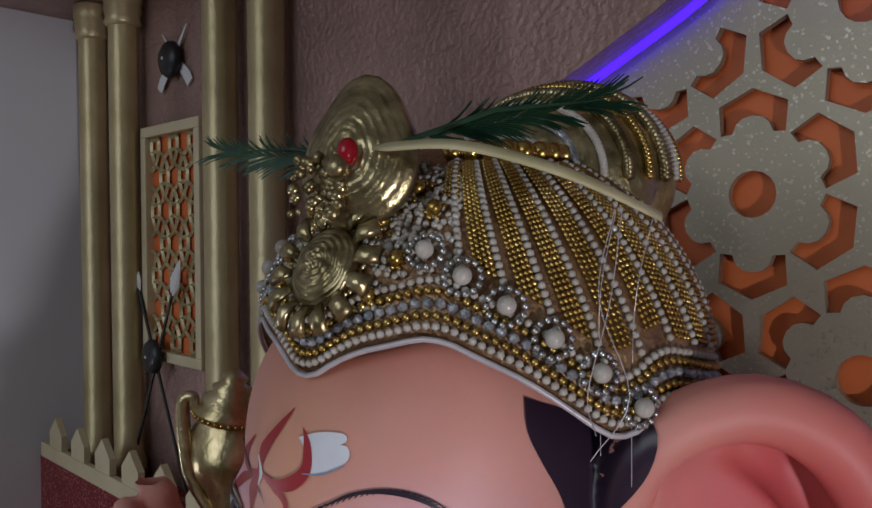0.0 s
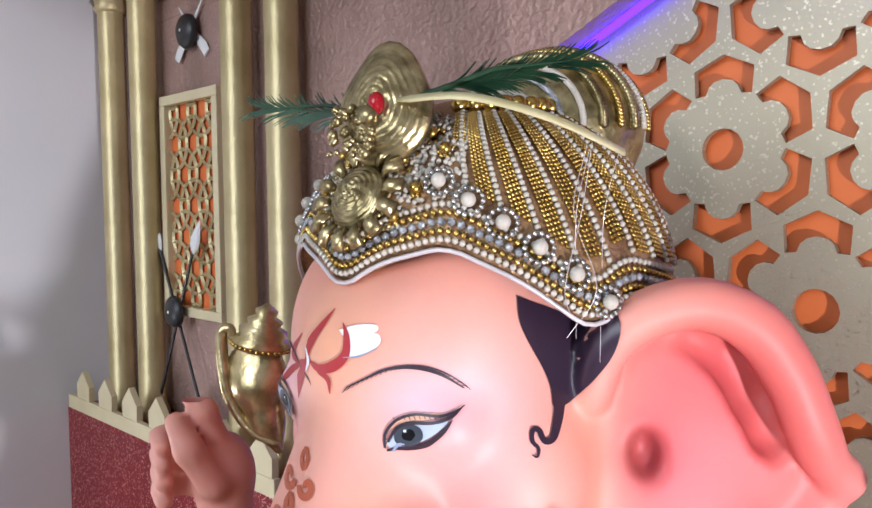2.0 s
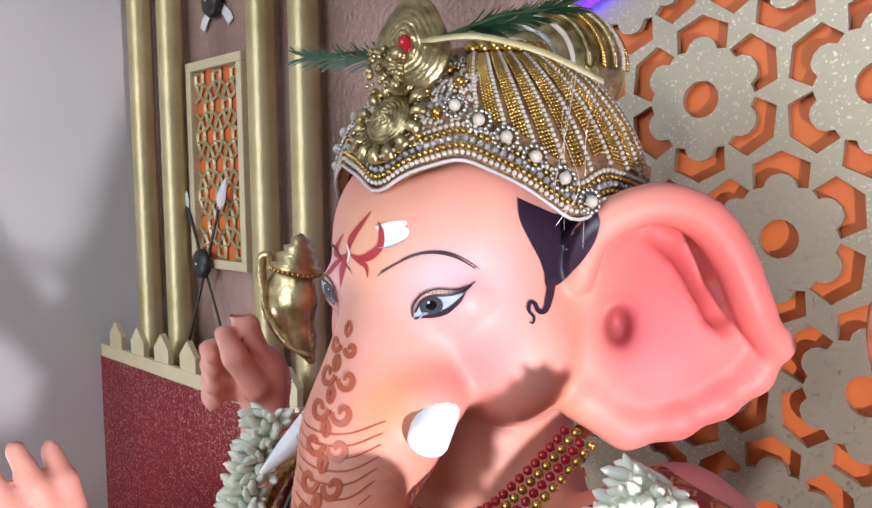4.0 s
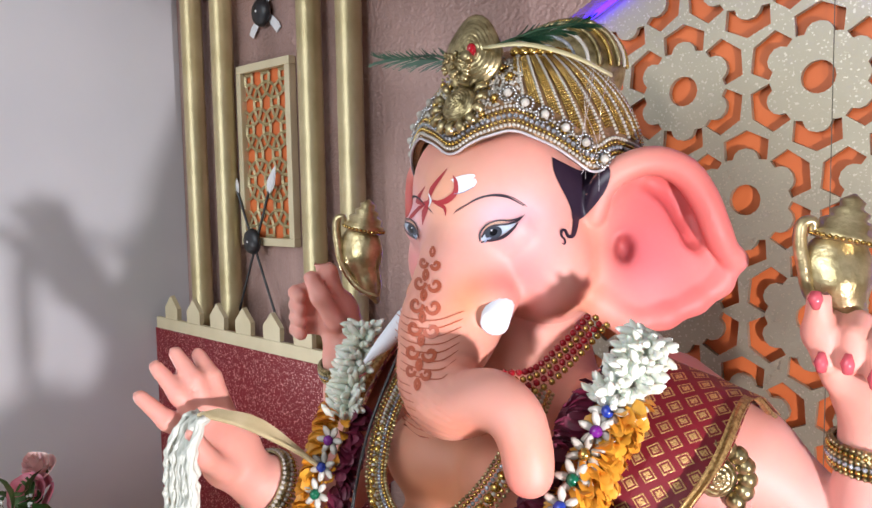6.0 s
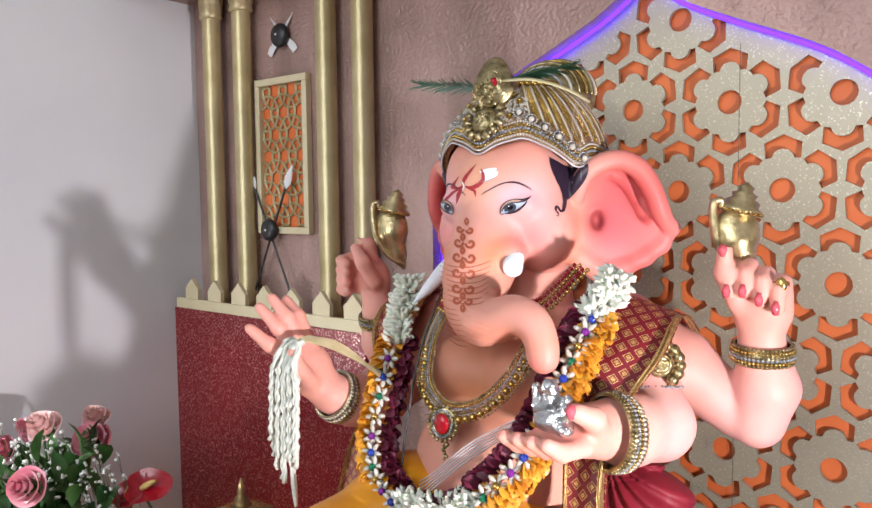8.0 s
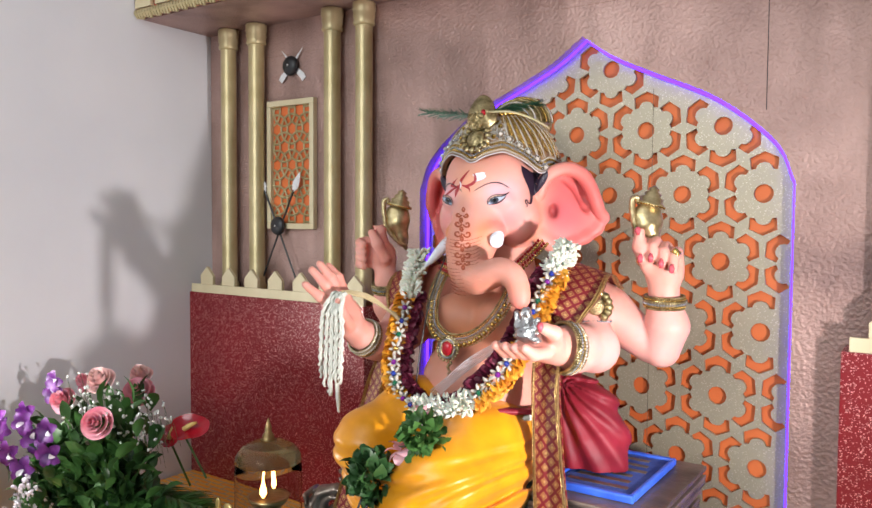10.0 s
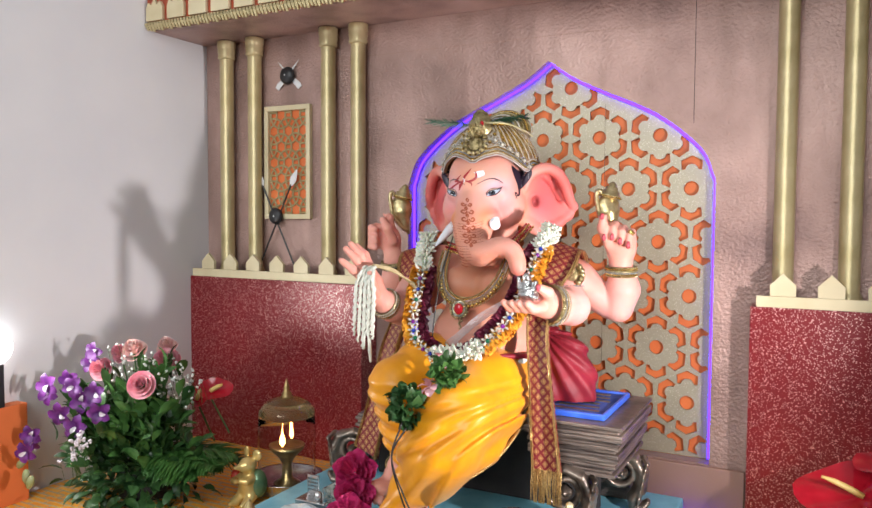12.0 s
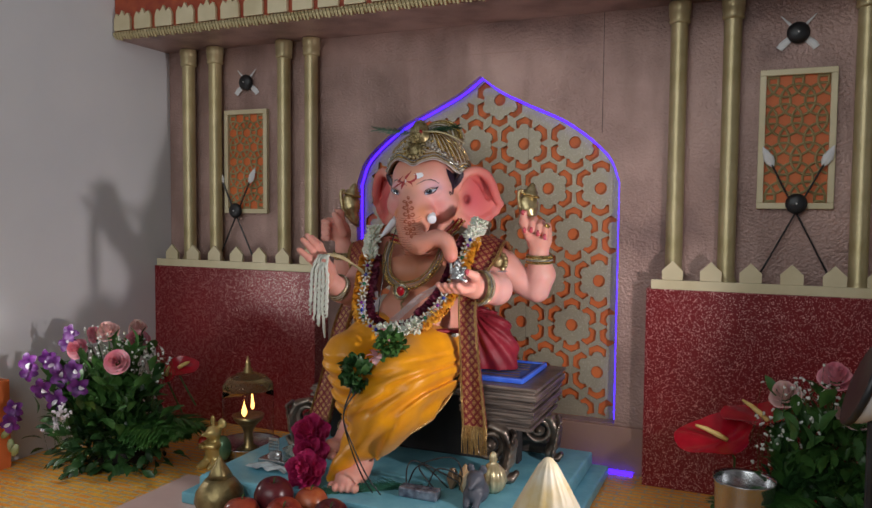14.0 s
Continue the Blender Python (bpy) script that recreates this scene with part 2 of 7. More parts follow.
CHEVRON = [(0.0678, 0.0), (0.0575, 0.0218), (0.0385, 0.0205), (0.0392, 0.0128), (0.0452, 0.0104), (0.0488, 0.0064), (0.0502, 0.0)]
CHEVRON = CHEVRON + [(u, -v) for u, v in CHEVRON[-2:0:-1]]
holes = []
for j in range(-9, 4):
    for i in range(-6, 6):
        cx, cz = GX + CELL * (i + 0.5 * (j % 2)), GZ + ROW * j
        ring = [(cx + 0.0152 * math.cos(a * math.pi / 8), cz + 0.0152 * math.sin(a * math.pi / 8)) for a in range(16)]
        if all(inside(x, z, 0.005) for x, z in ring):
            holes.append(ring)
        for k in range(6):
            a = math.radians(30 + 60 * k)
            poly = [(cx + u * math.cos(a) - v * math.sin(a), cz + u * math.sin(a) + v * math.cos(a)) for u, v in CHEVRON]
            mx, mz = sum(p[0] for p in poly) / len(poly), sum(p[1] for p in poly) / len(poly)
            if not inside(mx, mz, 0.012):
                continue
            cut = []
            for x, z in poly:
                s = 1.0
                while s > 0.05 and not inside(mx + (x - mx) * s, mz + (z - mz) * s, 0.005):
                    s -= 0.02
                cut.append((mx + (x - mx) * s, mz + (z - mz) * s))
            holes.append(cut)
SCR0, SCR1 = WALL + 0.036, WALL + 0.0425
bm = bmesh.new()
edge = arch_outline(0.3495, 0.7525, 1.328, 1.5915)
sloop = [(CX + x, z) for x, z in edge] + [(CX - x, z) for x, z in edge[-2::-1]]
front = []
for loop in [sloop] + holes:
    front.append([bm.verts.new((x, SCR0, z)) for x, z in loop])
es = [bm.edges.new((l[i], l[(i + 1) % len(l)])) for l in front for i in range(len(l))]
bmesh.ops.triangle_fill(bm, use_beauty=True, use_dissolve=False, edges=es)
for l in front:
    back = [bm.verts.new((v.co.x, SCR1, v.co.z)) for v in l]
    for i in range(len(l)):
        bm.faces.new((l[i], l[(i + 1) % len(l)], back[(i + 1) % len(l)], back[i]))
bmesh.ops.recalc_face_normals(bm, faces=bm.faces[:])
screen = thing("pierced_screen", "pale gold glitter arch screen cut through with rosettes over orange", "screen")
part("board", bm, M_SCREEN, screen)
part("seam", boxed(-0.0455, -0.0447, SCR0 - 0.0004, SCR0 - 0.0001, 0.762, 1.495), M_STACKDARK, screen, "thin dark joint between two boards")
bm = bmesh.new()
lp = [(CX + x * 0.992, z) for x, z in ARCH[1:]] + [(CX - x * 0.992, z) for x, z in ARCH[-2:0:-1]]
lp = [(CX + 0.3465, 0.758)] + lp + [(CX - 0.3465, 0.758)]
tube(bm, [(x, WALL + 0.026, z - 0.002) for x, z in lp], 0.0034, 6, up=(0, 1, 0))
strip = tagged(obj("led_strip", bm, M_LED), "glowing violet led strip round the arch recess", "light strip")
tagged(obj("skirting", boxed(-0.60, 0.255, WALL - 0.012, WALL - 0.0005, TABLE, 0.750, 0.002), M_RAW), "brown painted board under the arch", "trim", kind="structure")

tagged(obj("led_strip", boxed(0.100, 0.235, WALL - 0.030, WALL - 0.0125, TABLE + 0.0005, TABLE + 0.007, 0.001), M_LED), "glowing violet led strip lying along the table edge", "light strip")

# table
M_TABLECLOTH, nt, b = shader("orange_brocade", 0.42)
bt = nt.nodes.new("ShaderNodeTexBrick")
for k, v in (("Scale", 1.0), ("Brick Width", 0.055), ("Row Height", 0.017), ("Mortar Size", 0.0030), ("Mortar Smooth", 0.3)):
    bt.inputs[k].default_value = v
for k, c in (("Color1", (0.88, 0.32, 0.016)), ("Color2", (0.92, 0.44, 0.03)), ("Mortar", (0.50, 0.40, 0.28))):
    bt.inputs[k].default_value = (*c, 1)
nt.links.new(coords(nt), bt.inputs["Vector"])
zari = ramp(nt, noise_tex(nt, 160, 4), [(0.54, (0, 0, 0)), (0.68, (1, 1, 1))])
nt.links.new(mixc(nt, zari, bt.outputs[0], (0.90, 0.56, 0.10)), b.inputs["Base Color"])
bump(nt, b, bt.outputs[1], 0.3, 0.001)
table = thing("altar_table", "wide altar table covered with orange brocade cloth", "table")
part("tabletop", boxed(-1.157, 1.6, -0.62, WALL - 0.001, TABLE - 0.04, TABLE - 0.004, 0.004), M_DARK, table)
part("tablecloth", boxed(-1.156, 1.6, -0.625, WALL - 0.002, TABLE - 0.0035, TABLE, 0.001), M_TABLECLOTH, table, "orange brocade cloth woven with rows of little blocks")
for lx in (-1.1, 1.5):
    for ly in (-0.55, 0.4):
        part("leg", boxed(lx - 0.03, lx + 0.03, ly - 0.03, ly + 0.03, 0, TABLE - 0.04, 0.003), M_DARK, table)


def red_panel(x0, x1, first, pitch):
    e = thing("parapet_panel", "deep red glitter sheet panel with a pale gold picket crest", "panel", ((x0 + x1) / 2, 0.405, TABLE), "red parapet panels")
    part("sheet", boxed(x0 - e.location.x, x1 - e.location.x, 0, 0.0685, 0, 1.086 - TABLE, 0.0015), M_RED, e)
    part("rail", boxed(x0 + 0.010 - e.location.x, x1 - e.location.x, -0.002, 0.006, 1.0865 - TABLE, 1.107 - TABLE, 0.001), M_CREAM, e)
    px = first
    while px + 0.024 < x1:
        bm = bmesh.new()
        prof = [(-0.0215, 0.4675), (0.0215, 0.4675), (0.0220, 0.4880), (0.0, 0.5095), (-0.0220, 0.4880)]
        a = [bm.verts.new((px - e.location.x + x, -0.002, z)) for x, z in prof]
        b = [bm.verts.new((px - e.location.x + x, 0.006, z)) for x, z in prof]
        bm.faces.new(a)
        bm.faces.new(b[::-1])
        for i in range(5):
            bm.faces.new((a[i], b[i], b[(i + 1) % 5], a[(i + 1) % 5]))
        bmesh.ops.recalc_face_normals(bm, faces=bm.faces[:])
        part("picket", bm, M_CREAM, e)
        px += pitch
    return e


red_panel(-1.159, -0.602, -1.092, 0.0775)
red_panel(0.262, 1.55, 0.317, 0.0790)


def column(x):
    e = thing("column", "slender round gold-painted column with a ringed capital", "column", (x, WALL - 0.0245, 1.0865), "gold columns")
    h = 1.7185 - 1.0865
    bm = lathe(bmesh.new(), [(0.0230, 0.0), (0.0230, 0.020), (0.0205, 0.026), (0.0185, 0.030), (0.0185, h - 0.045), (0.0185, h - 0.036)], 24)
    part("shaft", bm, M_GOLDPAINT, e, smooth=True)
    bm = lathe(bmesh.new(), [(0.0200, h - 0.048), (0.0235, h - 0.044), (0.0215, h - 0.036), (0.024, h - 0.026), (0.0225, h - 0.022), (0.0245, h - 0.016), (0.0245, h - 0.002), (0.0235, h)], 24)
    part("capital", bm, M_GOLDPAINT, e, smooth=True)
    return e


for x in (-1.064, -0.967, -0.730, -0.641, 0.314, 0.424, 0.678, 0.787):
    column(x)

M_LATTICE = M_GOLDPAINT


def framed_lattice(x, z):
    e = thing("framed_lattice", "gold rectangular frame with an orange panel and interlaced lattice", "wall panel", (x, WALL, z), "framed lattices")
    w, h, b = 0.0745, 0.148, 0.013
    for name, x0, x1, z0, z1 in (("frame_rail", -w, w, h - b, h), ("frame_rail", -w, w, -h, -h + b), ("frame_stile", -w, -w + b, -h + b, h - b), ("frame_stile", w - b, w, -h + b, h - b)):
        part(name, boxed(x0, x1, -0.014, -0.0005, z0, z1, 0.0015), M_CREAM, e)
    part("backing", boxed(-w + b, w - b, -0.003, -0.0004, -h + b, h - b), M_ORANGE, e, "flat orange backing")
    bm = bmesh.new()
    r, s = 0.034, 0.048
    lim_x, lim_z = w - b, h - b

    def ring(cx, cz):
        run = []
        for k in range(37):
            a = 2 * math.pi * k / 36
            p = (cx + r * math.cos(a), cz + r * math.sin(a))
            if abs(p[0]) < lim_x and abs(p[1]) < lim_z:
                run.append((p[0], -0.006, p[1]))
            elif run:
                if len(run) > 1:
                    tube(bm, run, 0.0028, 4, up=(0, 1, 0))
                run = []
        if len(run) > 1:
            tube(bm, run, 0.0028, 4, up=(0, 1, 0))
    for i in range(-2, 3):
        for j in range(-4, 5):
            ring(s * i + (s / 2 if j % 2 else 0), s * 0.86 * j)
    part("lattice", bm, M_LATTICE, e)
    return e


framed_lattice(-0.871, 1.391)
framed_lattice(0.5555, 1.413)


def dome(bm, c, r, depth):
    m = Matrix.Translation(c) @ Matrix.Rotation(radians(90), 4, "X")
    return lathe(bm, [(r, 0), (r, 0.3 * depth), (0.9 * r, 0.6 * depth), (0.6 * r, 0.9 * depth), (0.02 * r, depth)], 20, m)


def spears(x, z):
    e = thing("crossed_spears", "two crossed black spears with white heads and a round black boss", "ornament", (x, WALL - 0.0145, z), "crossed spears")
    for s in (-1, 1):
        top, low = Vector((0.052 * s, -0.004 - 0.002 * s, 0.088)), Vector((-0.068 * s, -0.004 - 0.002 * s, -0.155))
        m = part("shaft", tube(bmesh.new(), [low, top], 0.0022, 6), M_BLACK, e)
        d = (top - low).normalized()
        bm = bmesh.new()
        tube(bm, [top - d * 0.010, top, top + d * 0.010, top + d * 0.026, top + d * 0.038], [0.003, 0.009, 0.0105, 0.006, 0.0006], 8, flat=0.35, up=(0, 1, 0))
        part("spearhead", bm, M_WHITE, e)
    part("boss", dome(bmesh.new(), (0, -0.006, 0), 0.0215, 0.012), M_BLACK, e, smooth=True)
    for px, pz in ((0, 0), (0.011, 0.003), (-0.011, -0.003), (0.003, 0.012), (-0.002, -0.012)):
        part("stud", ball(bmesh.new(), (px, -0.0165 + 0.2 * math.hypot(px, pz), pz), 0.0026, 8, 5), M_WHITE, e)
    return e


def shield(x, z):
    e = thing("shield_ornament", "small black studded shield over crossed white swords", "ornament", (x, WALL, z), "shield ornaments")
    for s in (-1, 1):
        bm = bmesh.new()
        tube(bm, [(-0.036 * s, -0.004 - 0.0015 * s, -0.030), (-0.030 * s, -0.004 - 0.0015 * s, -0.022), (0.0, -0.004 - 0.0015 * s, 0.004), (0.034 * s, -0.004 - 0.0015 * s, 0.040)], [0.007, 0.008, 0.005, 0.0008], 6, flat=0.2, up=(0, 1, 0))
        part("sword", bm, M_WHITE, e)
    part("boss", dome(bmesh.new(), (0, -0.007, 0.002), 0.0225, 0.013), M_BLACK, e, smooth=True)
    for px, pz in ((0, 0), (0.011, 0.003), (-0.011, -0.003), (0.003, 0.012), (-0.002, -0.012)):
        part("stud", ball(bmesh.new(), (px, -0.0185 + 0.2 * math.hypot(px, pz), pz + 0.002), 0.0026, 8, 5), M_WHITE, e)
    return e


spears(-0.900, 1.250)
spears(0.559, 1.276)
shield(-0.871, 1.614)
shield(0.552, 1.634)

# canopy over the backdrop
canopy = thing("canopy", "projecting rose canopy with a gold fringe and scalloped cream front", "canopy", (0.2, 0.4, 1.719))
part("soffit", boxed(-1.359, 1.4, -0.115, 0.0745, 0.001, 0.02), M_BACKDROP, canopy)
part("fascia", boxed(-1.359, 1.4, -0.131, -0.1155, 0.004, 0.16, 0.002), simple("dull_red_board", (0.30, 0.04, 0.02), (0.45, 0.09, 0.03), 0.5), canopy, "red painted front board")
bm = bmesh.new()
for k in range(275):
    x = -1.356 + 0.01 * k
    tube(bm, [(x, -0.135, 0.016), (x + 0.004, -0.137, 0.008), (x + 0.007, -0.135, -0.002 - 0.002 * (k % 3))], [0.005, 0.006, 0.003], 5)
fr = part("fringe", bm, M_GOLDPAINT, canopy, "shiny gold braid")
fr["kind"] = "stuff"
for k in range(37):
    bm = bmesh.new()
    x = -1.325 + 0.0725 * k
    prof = [(-0.028, 0.02), (0.028, 0.02), (0.028, 0.052), (0.020, 0.066), (0.010, 0.058), (0.0, 0.074), (-0.010, 0.058), (-0.020, 0.066), (-0.028, 0.052)]
    a = [bm.verts.new((x + u, -0.1405, v)) for u, v in prof]
    b = [bm.verts.new((x + u, -0.1315, v)) for u, v in prof]
    bm.faces.new(a)
    bm.faces.new(b[::-1])
    for i in range(len(prof)):
        bm.faces.new((a[i], b[i], b[(i + 1) % len(prof)], a[(i + 1) % len(prof)]))
    bmesh.ops.recalc_face_normals(bm, faces=bm.faces[:])
    part("scallop", bm, M_CREAM, canopy)

# platform, throne and cloths
M_BLUECLOTH = simple("pale_blue_satin", (0.12, 0.36, 0.47), (0.20, 0.50, 0.60), 0.4, 0, 20, 0.3, 60, 0.004)
M_PINKSHEET = simple("pale_pink_cloth", (0.62, 0.42, 0.38), (0.72, 0.52, 0.47), 0.6, 0, 10, 0.2, 200)
M_BRONZE = simple("antique_silver_paint", (0.05, 0.040, 0.036), (0.40, 0.32, 0.26), 0.36, 0.75, 24, 0.5, 60, 0.003)
M_STACK = simple("dark_pewter_paint", (0.055, 0.042, 0.040), (0.30, 0.235, 0.20), 0.42, 0.55, 9, 0.8, 40, 0.003, stretch=(1, 1, 9))
M_VELVET = simple("blue_velvet", (0.015, 0.05, 0.26), (0.05, 0.11, 0.42), 0.75, 0, 60, 0.6, 260, 0.002)

tagged(obj("pink_cloth", boxed(-0.705, -0.10, -0.60, 0.03, TABLE + 0.0003, TABLE + 0.0022), M_PINKSHEET), "pale pink sheet laid flat on the altar table", "cloth")
plat = thing("platform", "low two-step platform wrapped in pale blue satin", "platform", (-0.2, 0.2, TABLE + 0.0025))
part("upper_step", boxed(-0.37, 0.35, -0.29, 0.21, 0.025, 0.0575, 0.006), M_BLUECLOTH, plat)
part("lower_step", boxed(-0.40, 0.385, -0.31, 0.225, 0.0, 0.0245, 0.005), M_BLUECLOTH, plat)
throne = thing("throne", "low antique silver throne with scrolled acanthus legs and layered arm blocks", "throne", (-0.2, 0.22, 0.70))


for x0, x1 in ((0.125, 0.290),):
    for k in range(13):
        g = 0.017 + 0.0013 * k + (0.004, -0.003, 0.002, -0.001, 0.005)[k % 5]
        z = 0.112 + 0.0070 * k
        part("layer", boxed(x0 + 0.030 - g, x1 - 0.030 + g, -0.075 - g * 0.8, 0.115 + g * 0.8, z, z + 0.0069, 0.0018), M_STACK, throne)
for k in range(4):
    part("layer", boxed(-0.268 + 0.006 * (k % 2), -0.210, -0.045, 0.110, 0.118 + 0.0070 * k, 0.1249 + 0.0070 * k, 0.0018), M_STACK, throne)
part("seat", boxed(-0.20, 0.155, -0.02, 0.14, 0.150, 0.200, 0.008), M_STACK, throne)
part("back_panel", boxed(-0.22, 0.26, 0.12, 0.15, 0.0, 0.20, 0.006), M_STACK, throne)
part("apron", boxed(-0.26, 0.22, 0.03, 0.06, 0.0, 0.150, 0.006), M_DARK, throne)
for nm, xa, xb in (("arm_cushion", -0.063, 0.058),):
    c = thing(nm, "flat blue velvet pad with a raised border on the throne arm", "cushion", ((xa + xb) / 2, 0.24, 0.9035))
    h = (xb - xa) / 2
    part("pad", boxed(-h + 0.008, h - 0.008, -0.085, 0.085, 0.0, 0.008, 0.003), M_VELVET, c)
    for k in range(6):
        part("writing_bar", boxed(-h + 0.018 + 0.004 * (k % 2), h - 0.018 - 0.006 * (k % 3), -0.068 + 0.025 * k, -0.058 + 0.025 * k, 0.0081, 0.0090, 0.0003), M_STACK, c)
    for bx in ((-h, h, -0.095, -0.086), (-h, h, 0.086, 0.095), (-h, -h + 0.007, -0.0855, 0.0855), (h - 0.007, h, -0.0855, 0.0855)):
        part("border", boxed(*bx, 0.0, 0.011, 0.003), simple("royal_blue_paint", (0.03, 0.10, 0.62), (0.05, 0.16, 0.75), 0.35), c)

# ---- the idol ----
HX = -0.205


def mirror(p):
    return (2 * HX - p[0], *p[1:])


class Form:
    """A smooth solid of ellipsoids and tapered limbs, added (or cut) one after the other."""

    def __init__(self):
        self.items = []

    def ell(self, c, r, k=0.012, rot=None, cut=False):
        self.items.append(("e", np.array(c, float), np.array(r, float), None if rot is None else np.array(Euler([radians(a) for a in rot]).to_matrix()).T, k, cut))

    def limb(self, pts, radii, k=0.012, cut=False):
        for a, b, ra, rb in zip(pts, pts[1:], radii, radii[1:]):
            self.items.append(("c", np.array(a, float), np.array(b, float), (ra, rb), k, cut))

    def both(self, c, r, k=0.012):
        self.ell(c, r, k)
        self.ell(mirror(c), r, k)

    def each(self, p, items):
        for kind, a, b, extra, k, cut in items:
            if kind == "e":
                q = p - a
                if extra is not None:
                    q = q @ extra.T
                k0 = np.sqrt(((q / b) ** 2).sum(-1)) + 1e-9
                k1 = np.sqrt(((q / b ** 2) ** 2).sum(-1)) + 1e-9
                e = k0 * (k0 - 1) / k1
            else:
                ab = b - a
                t = np.clip(((p - a) @ ab) / (ab @ ab), 0, 1)
                e = np.sqrt(((p - a - t[..., None] * ab) ** 2).sum(-1)) - (extra[0] + (extra[1] - extra[0]) * t)
            yield e, k, cut

    def field(self, p, items=None):
        d = None
        for e, k, cut in self.each(p, self.items if items is None else items):
            if d is None:
                d = e
            elif cut:
                h = np.clip(0.5 - 0.5 * (d + e) / k, 0, 1)
                d = d + (-e - d) * h + k * h * (1 - h)
            else:
                h = np.clip(0.5 + 0.5 * (d - e) / k, 0, 1)
                d = d + (e - d) * h - k * h * (1 - h)
        return d

    def skin(self, lo, hi, step, ripple=None):
        """Verts and quads of the surface (surface nets), worked out block by block near the surface."""
        n = [int((b - a) / step) + 1 for a, b in zip(lo, hi)]
        ax = [a + step * np.arange(m) for a, m in zip(lo, n)]
        vol = np.ones(n, np.float32)
        B = 14
        half = 0.5 * B * step * 1.8
        for i in range(0, n[0], B):
            for j in range(0, n[1], B):
                for k in range(0, n[2], B):
                    s = (slice(i, i + B), slice(j, j + B), slice(k, k + B))
                    g = np.stack(np.meshgrid(ax[0][s[0]], ax[1][s[1]], ax[2][s[2]], indexing="ij"), -1)
                    mid = g.reshape(-1, 3).mean(0)[None]
                    es = [(float(e[0]), kk, cut) for e, kk, cut in self.each(mid, self.items)]
                    low = min(e for e, _, cut in es if not cut)
                    if low > half + 0.03:
                        continue
                    keep = [it for it, (e, kk, cut) in zip(self.items, es) if e < (max(low, 0) + 2 * half + 0.02 if not cut else half + 0.02)]
                    v = self.field(g, keep)
                    vol[s] = v + ripple(g) if ripple else v
        neg = vol < 0
        c = [neg[i:n[0] - 1 + i, j:n[1] - 1 + j, k:n[2] - 1 + k] for i in (0, 1) for j in (0, 1) for k in (0, 1)]
        tot = sum(x.astype(np.int8) for x in c)
        act = (tot > 0) & (tot < 8)
        idx = -np.ones(act.shape, int)
        cells = np.argwhere(act)
        idx[act] = np.arange(len(cells))
        acc, cnt = np.zeros((len(cells), 3)), np.zeros(len(cells))
        for d in range(3):
            e1, e2 = [x for x in range(3) if x != d]
            for s1 in (0, 1):
                for s2 in (0, 1):
                    o = np.zeros(3, int)
                    o[e1], o[e2] = s1, s2
                    p0 = cells + o
                    o[d] = 1
                    p1 = cells + o
                    v0, v1 = vol[tuple(p0.T)], vol[tuple(p1.T)]
                    hit = (v0 < 0) != (v1 < 0)
                    t = np.where(hit, v0 / np.where(hit, v0 - v1, 1), 0)
                    q = p0.astype(float)
                    q[:, d] += t
                    acc[hit] += q[hit]
                    cnt[hit] += 1
        verts = np.array(lo) + step * acc / cnt[:, None]
        quads = []
        for d in range(3):
            e1, e2 = (d + 1) % 3, (d + 2) % 3
            s0, s1 = [slice(None)] * 3, [slice(None)] * 3
            s0[d], s1[d] = slice(0, -1), slice(1, None)
            for a in (s0, s1):
                a[e1] = slice(1, -1)
                a[e2] = slice(1, -1)
            A, B = neg[tuple(s0)], neg[tuple(s1)]
            at = np.argwhere(A != B)
            flip = A[tuple(at.T)]
            off = np.zeros(3, int)
            off[e1] = off[e2] = 1
            at = at + off
            u, w = np.zeros(3, int), np.zeros(3, int)
            u[e1], w[e2] = 1, 1
            f = np.stack([idx[tuple((at - u - w).T)], idx[tuple((at - w).T)], idx[tuple(at.T)], idx[tuple((at - u).T)]], 1)
            f[~flip] = f[~flip][:, ::-1]
            quads.append(f)
        quads = np.concatenate(quads)
        return verts, quads[(quads >= 0).all(1)]


head = Form()
head.ell((HX, 0.268, 1.300), (0.076, 0.080, 0.085))
head.both((-0.176, 0.214, 1.332), (0.034, 0.034, 0.040), 0.03)
head.ell((HX, 0.200, 1.305), (0.042, 0.034, 0.048), 0.03)
head.both((-0.156, 0.222, 1.266), (0.034, 0.031, 0.036), 0.03)
head.ell((HX, 0.250, 1.240), (0.056, 0.046, 0.034), 0.02)
TRUNK = spline([(-0.203, 0.202, 1.285), (-0.201, 0.180, 1.250), (-0.198, 0.158, 1.223), (-0.190, 0.140, 1.200), (-0.170, 0.126, 1.187), (-0.148, 0.119, 1.189), (-0.122, 0.114, 1.197), (-0.101, 0.110, 1.192), (-0.090, 0.106, 1.178), (-0.086, 0.104, 1.163)], 4)
TR = np.interp(np.linspace(0, 1, len(TRUNK)), [0, 0.15, 0.33, 0.45, 0.58, 0.72, 0.85, 1], [0.037, 0.0335, 0.0285, 0.0250, 0.0205, 0.0175, 0.0152, 0.0138])
head.limb(TRUNK[:10], list(TR[:10]), 0.010)
